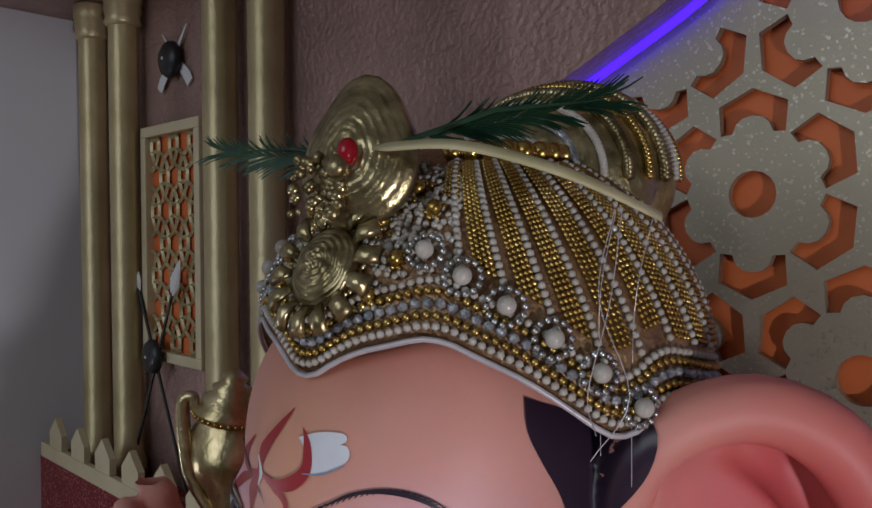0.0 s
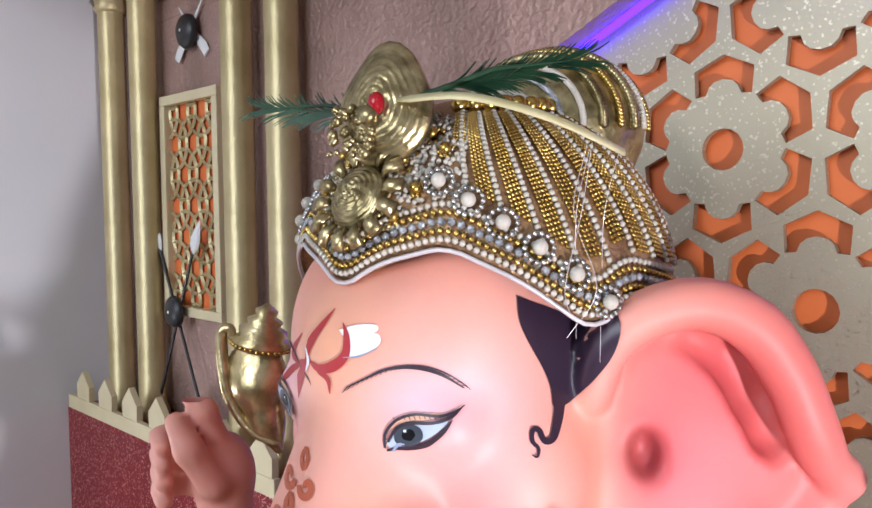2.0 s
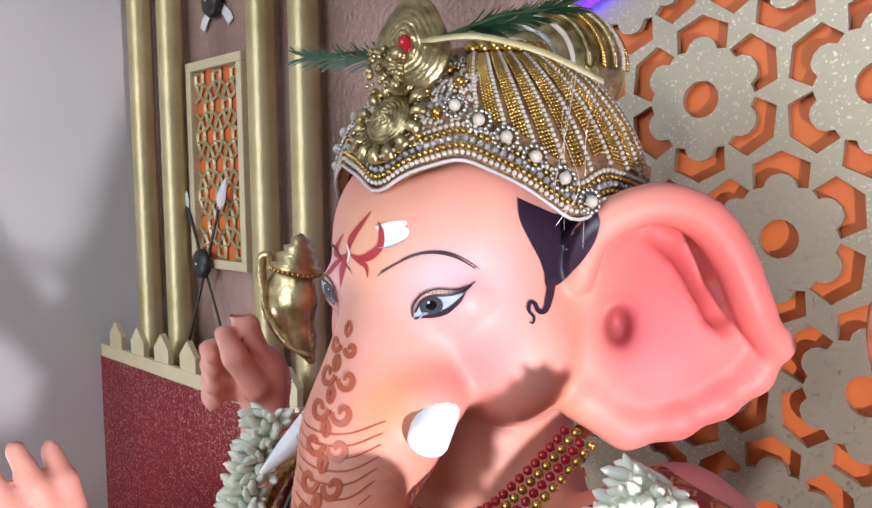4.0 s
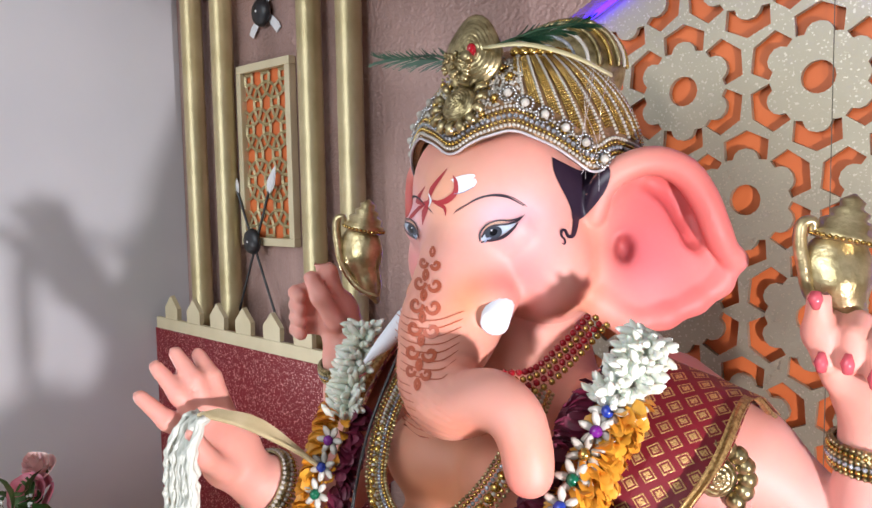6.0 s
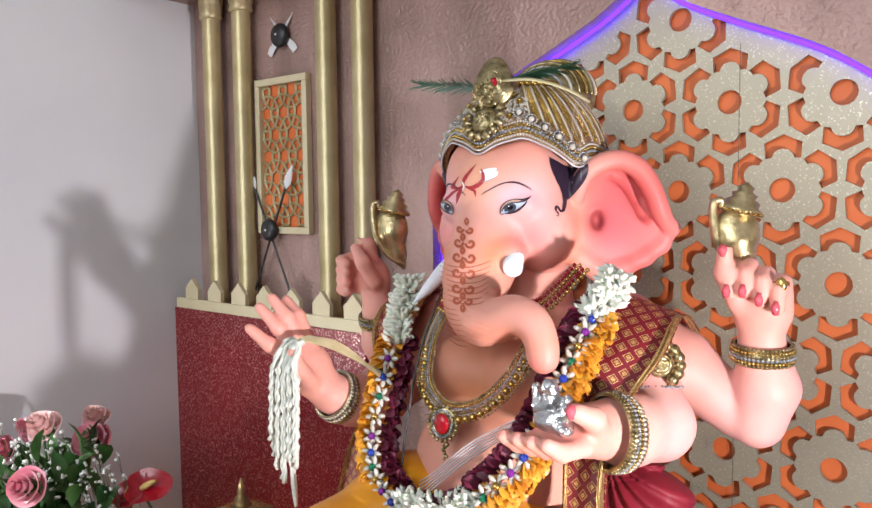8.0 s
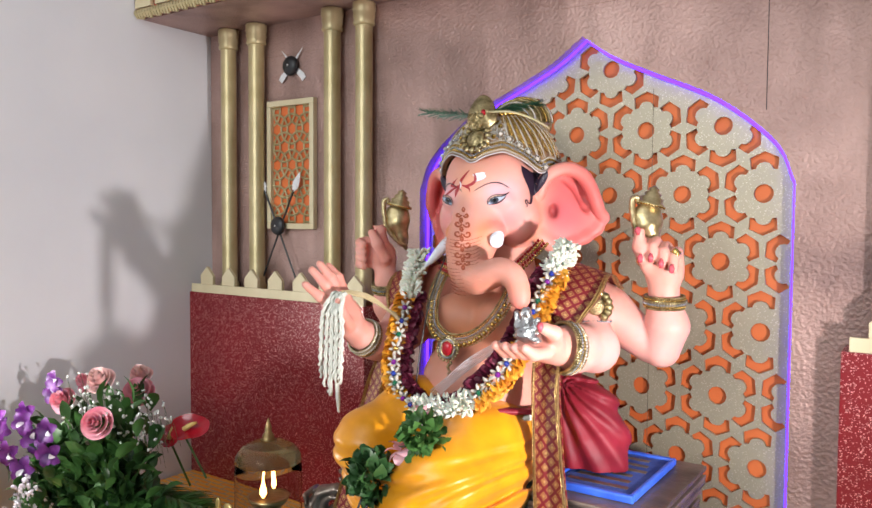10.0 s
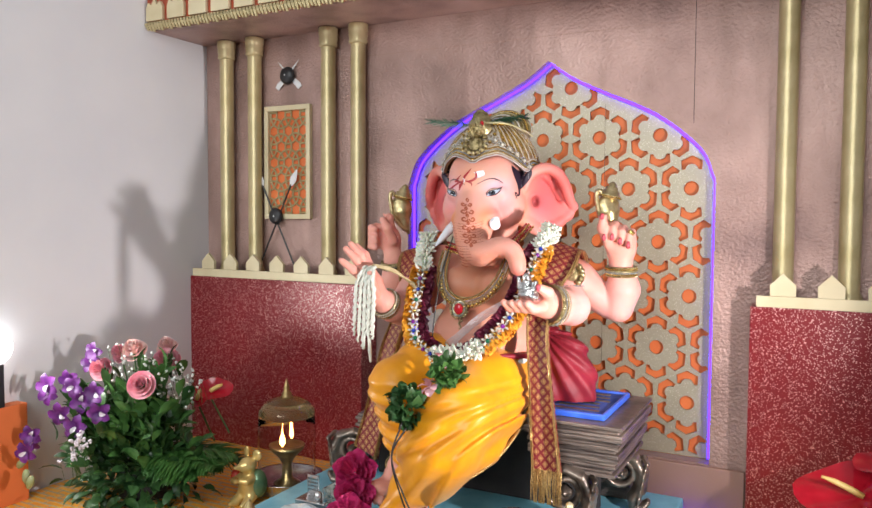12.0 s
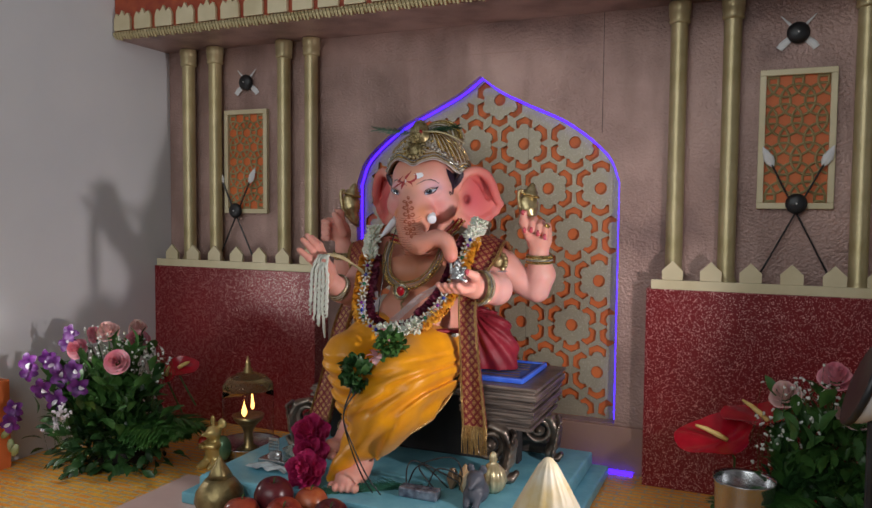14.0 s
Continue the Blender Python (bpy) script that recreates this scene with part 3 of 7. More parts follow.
head.limb(TRUNK[9:], list(TR[9:]), 0.002)
# tusk sockets
for c, r in (((-0.168, 0.172, 1.248), (0.017, 0.020, 0.015)), ((-0.236, 0.176, 1.246), (0.011, 0.016, 0.012))):
    head.ell(c, r, 0.012)
# eyelids
head.both((-0.167, 0.186, 1.297), (0.020, 0.012, 0.012), 0.012)


def ear(side):
    """A broad dished ear; its rim rolls forward over a deep crease and ends in a pointed lobe."""
    spin = 40 if side > 0 else -40

    def f(a, z, n):
        p = (-0.094 + 0.766 * a + 0.643 * n, 0.272 + 0.643 * a - 0.766 * n, 1.281 + z)
        return p if side > 0 else mirror(p)
    for a, z, n, ra, rz in ((-0.006, 0.012, -0.003, 0.046, 0.056), (0.010, -0.010, -0.003, 0.044, 0.034), (-0.020, -0.032, -0.002, 0.032, 0.027)):
        head.ell(f(a, z, n), (ra, 0.0085, rz), 0.012, (0, 0, spin))
    head.limb([f(*p) for p in ((-0.022, 0.046, 0.0105), (-0.004, 0.046, 0.0075), (0.012, 0.038, 0.005), (0.021, 0.022, 0.004), (0.026, 0.008, 0.006), (0.030, -0.003, 0.0105))], [0.004, 0.0075, 0.0105, 0.0105, 0.0085, 0.004], 0.002, True)
    head.ell(f(-0.024, 0.000, 0.0070), (0.0060, 0.0100, 0.0095), 0.005, (0, 0, spin), True)
    rim = [f(*p) for p in spline([(-0.046, 0.024, 0.004), (-0.040, 0.045, 0.008), (-0.025, 0.058, 0.0105), (-0.004, 0.0625, 0.012), (0.016, 0.054, 0.0135), (0.029, 0.036, 0.014), (0.037, 0.017, 0.0135), (0.045, 0.001, 0.010), (0.055, -0.009, 0.005)], 3)]
    head.limb(rim, list(np.interp(np.linspace(0, 1, len(rim)), [0, 0.2, 0.5, 0.8, 1], [0.0080, 0.0095, 0.0105, 0.0098, 0.0068])), 0.0025)
    head.limb([f(*p) for p in ((0.055, -0.010, 0.004), (0.046, -0.027, 0.000), (0.028, -0.040, 0.000), (0.006, -0.050, 0.001), (-0.020, -0.055, 0.001), (-0.042, -0.040, 0.002))], [0.0062, 0.0060, 0.0065, 0.007, 0.008, 0.009], 0.010)


ear(1)
ear(-1)

body = Form()
body.limb([(HX, 0.25, 1.24), (-0.20, 0.25, 1.15)], [0.055, 0.062])
body.ell((-0.195, 0.245, 1.09), (0.092, 0.068, 0.115), 0.02)
body.ell((-0.19, 0.190, 1.025), (0.095, 0.085, 0.075), 0.03)
body.ell((-0.152, 0.178, 1.120), (0.044, 0.034, 0.036), 0.02)
body.ell((-0.230, 0.178, 1.120), (0.044, 0.034, 0.036), 0.02)
# forward arm that carries the offering
body.limb([(-0.10, 0.24, 1.160), (-0.055, 0.235, 1.125), (-0.024, 0.210, 1.089)], [0.040, 0.036, 0.032], 0.016)
body.limb([(-0.024, 0.210, 1.089), (-0.032, 0.158, 1.095), (-0.045, 0.115, 1.103)], [0.033, 0.031, 0.024], 0.012)
body.ell((-0.055, 0.090, 1.102), (0.028, 0.030, 0.015), 0.015)
for k in range(4):
    x = -0.032 - 0.0135 * k
    body.limb([(x, 0.078, 1.100), (x - 0.008, 0.055, 1.100), (x - 0.012, 0.038, 1.110)], [0.0085, 0.0078, 0.0062], 0.004)
body.limb([(-0.030, 0.098, 1.110), (-0.022, 0.075, 1.126), (-0.030, 0.060, 1.134)], [0.011, 0.0092, 0.0078], 0.006)
# raised rear arm
body.limb([(-0.09, 0.285, 1.165), (-0.040, 0.300, 1.130), (0.020, 0.314, 1.084)], [0.038, 0.036, 0.027], 0.012)
body.limb([(0.038, 0.312, 1.080), (0.047, 0.310, 1.115), (0.043, 0.305, 1.158)], [0.028, 0.0315, 0.0225], 0.004)
body.ell((0.044, 0.300, 1.196), (0.029, 0.021, 0.034), 0.012)
for k in range(4):
    x = 0.020 + 0.0150 * k
    z = 1.240 - 0.004 * abs(k - 1) - 0.003 * k
    body.limb([(x, 0.300, z - 0.015), (x, 0.291, z), (x, 0.277, z - 0.006), (x, 0.273, z - 0.024)], [0.008, 0.0082, 0.0078, 0.0068], 0.0015)
body.limb([(0.024, 0.288, 1.200), (0.014, 0.278, 1.230), (0.016, 0.273, 1.252)], [0.010, 0.009, 0.0075], 0.006)
# open forward hand with the tassel
body.limb([(-0.295, 0.235, 1.155), (-0.335, 0.205, 1.105), (-0.348, 0.165, 1.070)], [0.040, 0.037, 0.033], 0.02)
body.limb([(-0.348, 0.165, 1.070), (-0.350, 0.125, 1.078), (-0.354, 0.098, 1.090)], [0.031, 0.027, 0.022], 0.012)
body.ell((-0.362, 0.078, 1.118), (0.016, 0.027, 0.030), 0.014, (20, 0, 0))
for k, (dz, dy, l) in enumerate(((0.0, -0.024, 0.050), (0.014, -0.014, 0.058), (0.024, -0.002, 0.056), (0.028, 0.012, 0.046))):
    a = (-0.365, 0.072 + dy * 0.5, 1.130 + dz * 0.6)
    body.limb([a, (-0.378, 0.060 + dy * 1.1, 1.130 + dz + l * 0.45), (-0.396, 0.055 + dy * 1.4, 1.128 + dz + l * 0.85)], [0.0085, 0.0076, 0.0058], 0.004)
body.limb([(-0.352, 0.066, 1.110), (-0.345, 0.045, 1.128), (-0.343, 0.036, 1.148)], [0.010, 0.0085, 0.0065], 0.006)
# rear hand on the far side
body.limb([(-0.30, 0.285, 1.145), (-0.36, 0.295, 1.100), (-0.408, 0.275, 1.082)], [0.040, 0.036, 0.032], 0.02)
body.limb([(-0.408, 0.275, 1.082), (-0.416, 0.255, 1.120), (-0.414, 0.240, 1.160)], [0.033, 0.030, 0.022], 0.012)
body.ell((-0.422, 0.242, 1.198), (0.021, 0.022, 0.032), 0.012)
for k in range(4):
    z = 1.226 - 0.0125 * k
    body.limb([(-0.430, 0.238, z), (-0.449, 0.226, z + 0.003), (-0.452, 0.211, z + 0.001), (-0.438, 0.206, z - 0.002)], [0.0085, 0.0082, 0.0074, 0.0064], 0.0015)
body.limb([(-0.418, 0.236, 1.222), (-0.417, 0.226, 1.248), (-0.424, 0.218, 1.262)], [0.0095, 0.0082, 0.0066], 0.005)
body.limb([(-0.408, 0.226, 1.200), (-0.412, 0.211, 1.226), (-0.421, 0.207, 1.244)], [0.0105, 0.009, 0.0072], 0.006)
# feet
body.limb([(-0.245, 0.02, 0.80), (-0.240, 0.010, 0.745)], [0.030, 0.026])
body.ell((-0.248, -0.012, 0.722), (0.030, 0.046, 0.021), 0.012)
for k in range(5):
    body.ell((-0.222 - 0.0125 * k, -0.056 + 0.003 * abs(k - 3), 0.7105), (0.0072, 0.012, 0.0095), 0.003)
body.limb([(-0.305, 0.12, 0.82), (-0.320, 0.09, 0.765)], [0.028, 0.024])
body.ell((-0.330, 0.062, 0.748), (0.028, 0.042, 0.018), 0.012, (-12, 0, 0))
for k in range(5):
    body.ell((-0.310 - 0.0115 * k, 0.022 + 0.003 * k, 0.741), (0.0068, 0.011, 0.009), 0.003)


def paint(nt, b):
    at = nt.nodes.new("ShaderNodeAttribute")
    at.attribute_name = "paint"
    hs = nt.nodes.new("ShaderNodeHueSaturation")
    mr = nt.nodes.new("ShaderNodeMapRange")
    mr.inputs[3].default_value, mr.inputs[4].default_value = 0.94, 1.04
    nt.links.new(noise_tex(nt, 60, 4), mr.inputs[0])
    nt.links.new(mr.outputs[0], hs.inputs["Value"])
    nt.links.new(at.outputs["Color"], hs.inputs["Color"])
    nt.links.new(hs.outputs[0], b.inputs["Base Color"])


M_SKIN, nt, b = shader("airbrushed_plaster", 0.50, 0.0, 0.35)
paint(nt, b)
bump(nt, b, noise_tex(nt, 350, 3), 0.05, 0.001)
b.inputs["Subsurface Weight"].default_value = 0.12
b.inputs["Subsurface Scale"].default_value = 0.004


def flat(name, c, rough=0.4):
    return simple(name, tuple(0.9 * v for v in c), c, rough, 0, 80, 0.05, 300)


P_WHITE, P_HAIR, P_LINE, P_RED = flat("white_paint", (0.82, 0.84, 0.90)), flat("hair_paint", (0.032, 0.018, 0.035), 0.3), flat("dark_line_paint", (0.03, 0.018, 0.03)), flat("crimson_paint", (0.40, 0.022, 0.03))
P_EYEWHITE, P_IRIS, P_PUPIL, P_HENNA, P_LID, P_BLUE = flat("eye_white_paint", (0.46, 0.53, 0.64), 0.15), flat("iris_paint", (0.055, 0.065, 0.085), 0.1), flat("pupil_paint", (0.006, 0.006, 0.008), 0.08), flat("henna_paint", (0.42, 0.085, 0.035)), flat("lid_paint", (0.72, 0.40, 0.28)), flat("grey_blue_paint", (0.28, 0.34, 0.50))
P_NAIL = flat("nail_paint", (0.62, 0.10, 0.13), 0.2)
STATUE_MATS = [M_SKIN, P_WHITE, P_HAIR, P_LINE, P_RED, P_EYEWHITE, P_IRIS, P_PUPIL, P_HENNA, P_LID, P_BLUE, P_NAIL]


def tint(v):
    """Airbrushed colours: peach skin, rose ears, blush and orange round the trunk root; shade painted into ear creases
    and chest.
    """
    n = len(v)
    col = np.tile(np.array([0.72, 0.335, 0.265]), (n, 1))

    def add(c, r, rgb, amount=1.0):
        w = amount * np.exp(-(((v - np.array(c)) / np.array(r)) ** 2).sum(1))[:, None]
        col[:] = col * (1 - w) + np.array(rgb) * w
    pale, rose, deep, orange = (0.84, 0.56, 0.52), (0.76, 0.20, 0.19), (0.62, 0.11, 0.12), (0.74, 0.27, 0.11)
    for f in (lambda p: p, mirror):
        add(f((-0.150, 0.200, 1.285)), (0.045, 0.05, 0.045), (0.75, 0.39, 0.385), 0.9)
        add(f((-0.165, 0.180, 1.308)), (0.022, 0.03, 0.013), (0.80, 0.48, 0.56), 0.9)
        add(f((-0.150, 0.185, 1.262)), (0.020, 0.03, 0.018), (0.74, 0.22, 0.22), 0.7)
        add(f((-0.140, 0.20, 1.243)), (0.03, 0.04, 0.012), (0.78, 0.30, 0.26), 0.7)
        add(f((-0.172, 0.160, 1.248)), (0.014, 0.03, 0.018), orange, 0.9)
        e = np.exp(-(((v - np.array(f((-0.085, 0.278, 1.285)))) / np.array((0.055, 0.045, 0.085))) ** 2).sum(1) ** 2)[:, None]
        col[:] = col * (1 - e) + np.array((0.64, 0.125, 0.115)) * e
        # Shade under the rolled rim, painted into the colour of the crease.
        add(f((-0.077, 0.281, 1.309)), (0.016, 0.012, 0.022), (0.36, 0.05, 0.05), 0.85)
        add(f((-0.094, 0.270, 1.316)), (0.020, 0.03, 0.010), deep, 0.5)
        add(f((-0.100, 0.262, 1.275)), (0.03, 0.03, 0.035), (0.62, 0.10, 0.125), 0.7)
        # Ear hollow: dark red, with its shade put into the colour.
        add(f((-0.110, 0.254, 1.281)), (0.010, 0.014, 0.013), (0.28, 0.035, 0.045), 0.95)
        add(f((-0.050, 0.30, 1.262)), (0.02, 0.03, 0.02), rose, 0.6)
        add(f((-0.13, 0.235, 1.26)), (0.012, 0.03, 0.06), orange, 0.5)
        add(f((-0.175, 0.185, 1.362)), (0.04, 0.04, 0.016), (0.70, 0.27, 0.20), 0.5)
    add((HX, 0.16, 1.325), (0.03, 0.03, 0.03), (0.76, 0.38, 0.22), 0.7)
    add((-0.220, 0.13, 1.205), (0.06, 0.05, 0.05), (0.74, 0.30, 0.20), 0.7)
    add((-0.085, 0.09, 1.145), (0.03, 0.03, 0.028), (0.66, 0.17, 0.14), 0.85)
    add((-0.12, 0.10, 1.178), (0.05, 0.04, 0.012), (0.68, 0.22, 0.13), 0.6)
    # Chest below the trunk: orange-brown airbrush with the shade there mixed in.
    add((-0.20, 0.17, 1.10), (0.11, 0.06, 0.10), (0.50, 0.19, 0.085), 0.85)
    add((-0.20, 0.145, 1.105), (0.03, 0.03, 0.012), orange, 0.4)
    for c, r in (((0.0, 0.20, 1.09), 0.06), ((0.04, 0.31, 1.09), 0.06), ((-0.35, 0.15, 1.07), 0.05)):
        add(c, (r, r, r), (0.75, 0.41, 0.385), 0.8)
    for c, r in (((0.02, 0.28, 1.215), 0.03), ((-0.05, 0.05, 1.11), 0.03), ((-0.385, 0.05, 1.16), 0.04), ((-0.42, 0.225, 1.215), 0.035), ((-0.25, -0.05, 0.71), 0.02)):
        add(c, (r, r, r), (0.80, 0.34, 0.28), 0.75)
    return np.clip(col, 0, 1)


mesh_v, mesh_f, mesh_m = [], [], []


def push(v, f, m):
    base = sum(len(x) for x in mesh_v)
    mesh_v.append(np.asarray(v, float))
    mesh_f.extend([tuple(int(i) + base for i in q) for q in f])
    mesh_m.extend([m] * len(f))


def wrinkle(g):
    """Shallow rings across the hanging part of the trunk."""
    z, y, x = g[..., 2], g[..., 1], g[..., 0]
    w = np.exp(-((z - 1.185) / 0.035) ** 2) * (y < 0.16) * (x < -0.14)
    return 0.0005 * w * np.sin((z + 0.25 * (x + 0.2)) * 1100)


v, f = head.skin((-0.39, 0.045, 1.10), (-0.030, 0.36, 1.40), 0.0021, wrinkle)
push(v, f, 0)
v, f = body.skin((-0.47, -0.09, 0.69), (0.10, 0.37, 1.26), 0.0034)
push(v, f, 0)


class Brush:
    """Lays painted shapes on the head along lines of sight from one point."""

    def __init__(self, eye, target, roll):
        m = look(eye, target, roll)
        self.o = np.array(m.translation)
        self.r = np.array(m.to_3x3())

    def press(self, uv, lift):
        uv = np.asarray(uv, float)
        d = np.stack([uv[:, 0], -uv[:, 1], -np.ones(len(uv))], 1) @ self.r.T
        d /= np.linalg.norm(d, axis=1)[:, None]
        t = np.full(len(uv), 0.1)
        best, keep = np.full(len(uv), 9.0), t.copy()
        for _ in range(60):
            e = head.field(self.o + d * t[:, None])
            near = np.abs(e) < best
            best[near], keep[near] = np.abs(e)[near], t[near]
            t += np.clip(e, -0.01, 0.03) * 0.8
        t = np.where(best < 0.0004, t, keep + best)
        return self.o + d * (t - lift)[:, None]

    def lay(self, uv, faces, m, lift, both):
        p = self.press(uv, lift)
        push(p, faces, m)
        if both:
            q = p.copy()
            q[:, 0] = 2 * HX - q[:, 0]
            push(q, [f[::-1] for f in faces], m)

    def stroke(self, pts, widths, m, lift=0.0006, both=False, n=6):
        c = np.array(spline(pts, n))
        w = np.interp(np.linspace(0, 1, len(c)), np.linspace(0, 1, len(widths)), widths)
        d = np.gradient(c, axis=0)
        d /= np.linalg.norm(d, axis=1)[:, None] + 1e-9
        nrm = np.stack([-d[:, 1], d[:, 0]], 1)
        uv = np.concatenate([c + nrm * w[:, None], c, c - nrm * w[:, None]])
        k = len(c)
        self.lay(uv, [(j * k + i, (j + 1) * k + i, (j + 1) * k + i + 1, j * k + i + 1) for j in (0, 1) for i in range(k - 1)], m, lift, both)

    def patch(self, ring, m, lift=0.0005, both=False, n=4, rings=5):
        c = np.array(spline([*ring, ring[0]], n))[:-1]
        mid = c.mean(0)
        k = len(c)
        uv = np.concatenate([mid + (c - mid) * s for s in np.linspace(1, 0.06, rings)])
        faces = [(j * k + i, j * k + (i + 1) % k, (j + 1) * k + (i + 1) % k, (j + 1) * k + i) for j in range(rings - 1) for i in range(k)]
        faces.append(tuple((rings - 1) * k + i for i in range(k)))
        self.lay(uv, faces, m, lift, both)


def uv_of(pts, f=1341.7):
    return [((x - 784) / f, (y - 457) / f) for x, y in pts]


face = Brush((0.06, -0.046, 1.367), (-1.325, 1.389, 1.22), -0.6)
S = 1 / 1341.7
# eye, lids, brow
face.patch(uv_of([(706, 678), (716, 655), (742, 644), (775, 642), (806, 637), (780, 662), (745, 680), (718, 686)]), 5, 0.0006, True)
face.patch(uv_of([(716, 657), (736, 643), (759, 649), (764, 667), (747, 681), (722, 676)]), 6, 0.0009, True)
face.patch(uv_of([(732, 655), (745, 652), (752, 661), (744, 671), (731, 667)]), 7, 0.0011, True)
face.patch(uv_of([(733, 654), (737, 653), (737, 657), (733, 657)]), 1, 0.0013, True)
face.patch(uv_of([(708, 655), (730, 632), (765, 626), (800, 627), (768, 637), (735, 644)]), 9, 0.0005, True)
face.stroke(uv_of([(703, 684), (704, 660), (722, 638), (752, 628), (790, 630), (818, 622), (833, 612)]), [S * 2, S * 2.6, S * 2.2, S * 2.2, S * 2.2, S * 2, S * .6], 3, 0.0009, True)
face.stroke(uv_of([(708, 674), (722, 651), (745, 642), (780, 641), (808, 632), (826, 619)]), [S * 2.2, S * 3, S * 3, S * 2.6, S * 3.4, S * .7], 3, 0.0010, True)
face.stroke(uv_of([(706, 688), (722, 684), (745, 683), (772, 675), (797, 655), (812, 636)]), [S * 1.6, S * 3.0, S * 3.6, S * 5, S * 4, S * 1], 3, 0.0009, True)
face.stroke(uv_of([(716, 689), (725, 678), (735, 677)]), [S * 2, S * 2.6, S * 1], 10, 0.0010, True)
for k in range(11):
    a, x = k / 10, 716 + 8.4 * k
    face.stroke(uv_of([(x, 641 - 10 * math.sin(math.pi * (0.25 + 0.55 * a))), (x + 3, 645 - 8 * math.sin(math.pi * (0.25 + 0.5 * a)) - 3 * a)]), [S * .6, S * .6], 3, 0.0008, True, 2)
for k in range(26):
    a = k / 25
    x, y = 640 + 190 * a, 592 - 46 * math.sin(math.pi * min(a * 0.74 + 0.02, 1)) + 22 * a * a * a
    face.stroke(uv_of([(x - 7 + 4 * a, y + 9 * (1 - a)), (x + 2, y - 2), (x + 12, y - 6 + 12 * a)]), [S * .5, S * 1.3, S * .4], 3, 0.0007, True, 2)
face.stroke(uv_of([(665, 575), (700, 558), (745, 552), (790, 562), (832, 586)]), [S * .6, S * 2.0, S * 3.6, S * 3.0, S * .8], 3, 0.0006, True)
# trident mark and white bars
face.patch(uv_of([(628, 496), (655, 487), (684, 485), (692, 490), (686, 498), (645, 513)]), 1, 0.0006)
face.patch(uv_of([(636, 516), (660, 505), (688, 499), (696, 508), (690, 521), (665, 534), (642, 539)]), 1, 0.0006)
face.stroke(uv_of([(634, 540), (660, 537), (690, 523)]), [S * .6, S * 1.4, S * .6], 10, 0.0009)
face.stroke(uv_of([(621, 462), (601, 488), (582, 516), (574, 545), (565, 575), (561, 612)]), [S * .5, S * 4, S * 6, S * 2, S * 6, S * .5], 4, 0.0008)
face.stroke(uv_of([(634, 484), (640, 505), (638, 535), (618, 555), (596, 560), (580, 550)]), [S * .6, S * 5, S * 7, S * 9, S * 7, S * 2], 4, 0.0008)
face.stroke(uv_of([(582, 552), (598, 566), (610, 578), (613, 600)]), [S * 2, S * 5, S * 4, S * .5], 4, 0.0008)
face.stroke(uv_of([(567, 505), (556, 525), (553, 542), (560, 552), (574, 548)]), [S * .6, S * 3, S * 4, S * 4, S * 2], 4, 0.0008)
face.stroke(uv_of([(573, 552), (555, 562), (540, 580), (533, 590)]), [S * 2, S * 5, S * 4, S * .5], 4, 0.0008)
face.stroke(uv_of([(573, 528), (577, 550), (573, 566)]), [S * .8, S * 2.4, S * .8], 1, 0.0011)
# hair and its curl
face.patch(uv_of([(918, 438), (960, 455), (1010, 470), (1062, 448), (1086, 482), (1076, 530), (1048, 570), (1018, 600), (1000, 615), (978, 620), (974, 592), (962, 560), (940, 520), (922, 480)]), 2, 0.0012, True, 3, 8)
face.stroke(uv_of([(988, 612), (984, 640), (976, 668), (962, 672), (953, 655), (943, 655), (942, 672), (952, 684), (950, 697), (941, 694)]), [S * 9, S * 8, S * 6, S * 5, S * 4.6, S * 4, S * 3.6, S * 3, S * 2, S * .6], 2, 0.0010, True)
# henna scrolls down the trunk
front = Brush((0.251, -0.464, 1.304), (-1.002, 1.089, 1.16), -0.6)
T = 1 / 1341.7


def curl(cx, cy, r, turn, start, w):
    pts = []
    for k in range(13):
        a = start + turn * k * 0.55
        q = r * (1 - k / 15)
        pts.append((cx + q * math.cos(a), cy + q * math.sin(a)))
    front.stroke(uv_of(pts), [T * w, T * w * 1.2, T * w * .6], 8, 0.0008, False, 3)


for cy, w, r in ((412, 9, 5.5), (436, 11, 7.5), (462, 12, 8.5), (490, 12, 8.5), (518, 12, 8), (540, 11, 6)):
    curl(832 - w + (540 - cy) * 0.03, cy, r * 1.2, 1, 0.0, 2.1)
    curl(832 + w + (540 - cy) * 0.03, cy + 2, r * 1.2, -1, math.pi, 2.1)
    front.stroke(uv_of([(832, cy + 8), (829, cy + 14), (832, cy + 20), (835, cy + 14), (832, cy + 8)]), [T * 1.8, T * 2.6, T * 1.8], 8, 0.0008, False, 3)
front.stroke(uv_of([(839, 392), (836, 398), (839, 404), (842, 398), (839, 392)]), [T * 1.4, T * 2, T * 1.4], 8, 0.0008, False, 3)
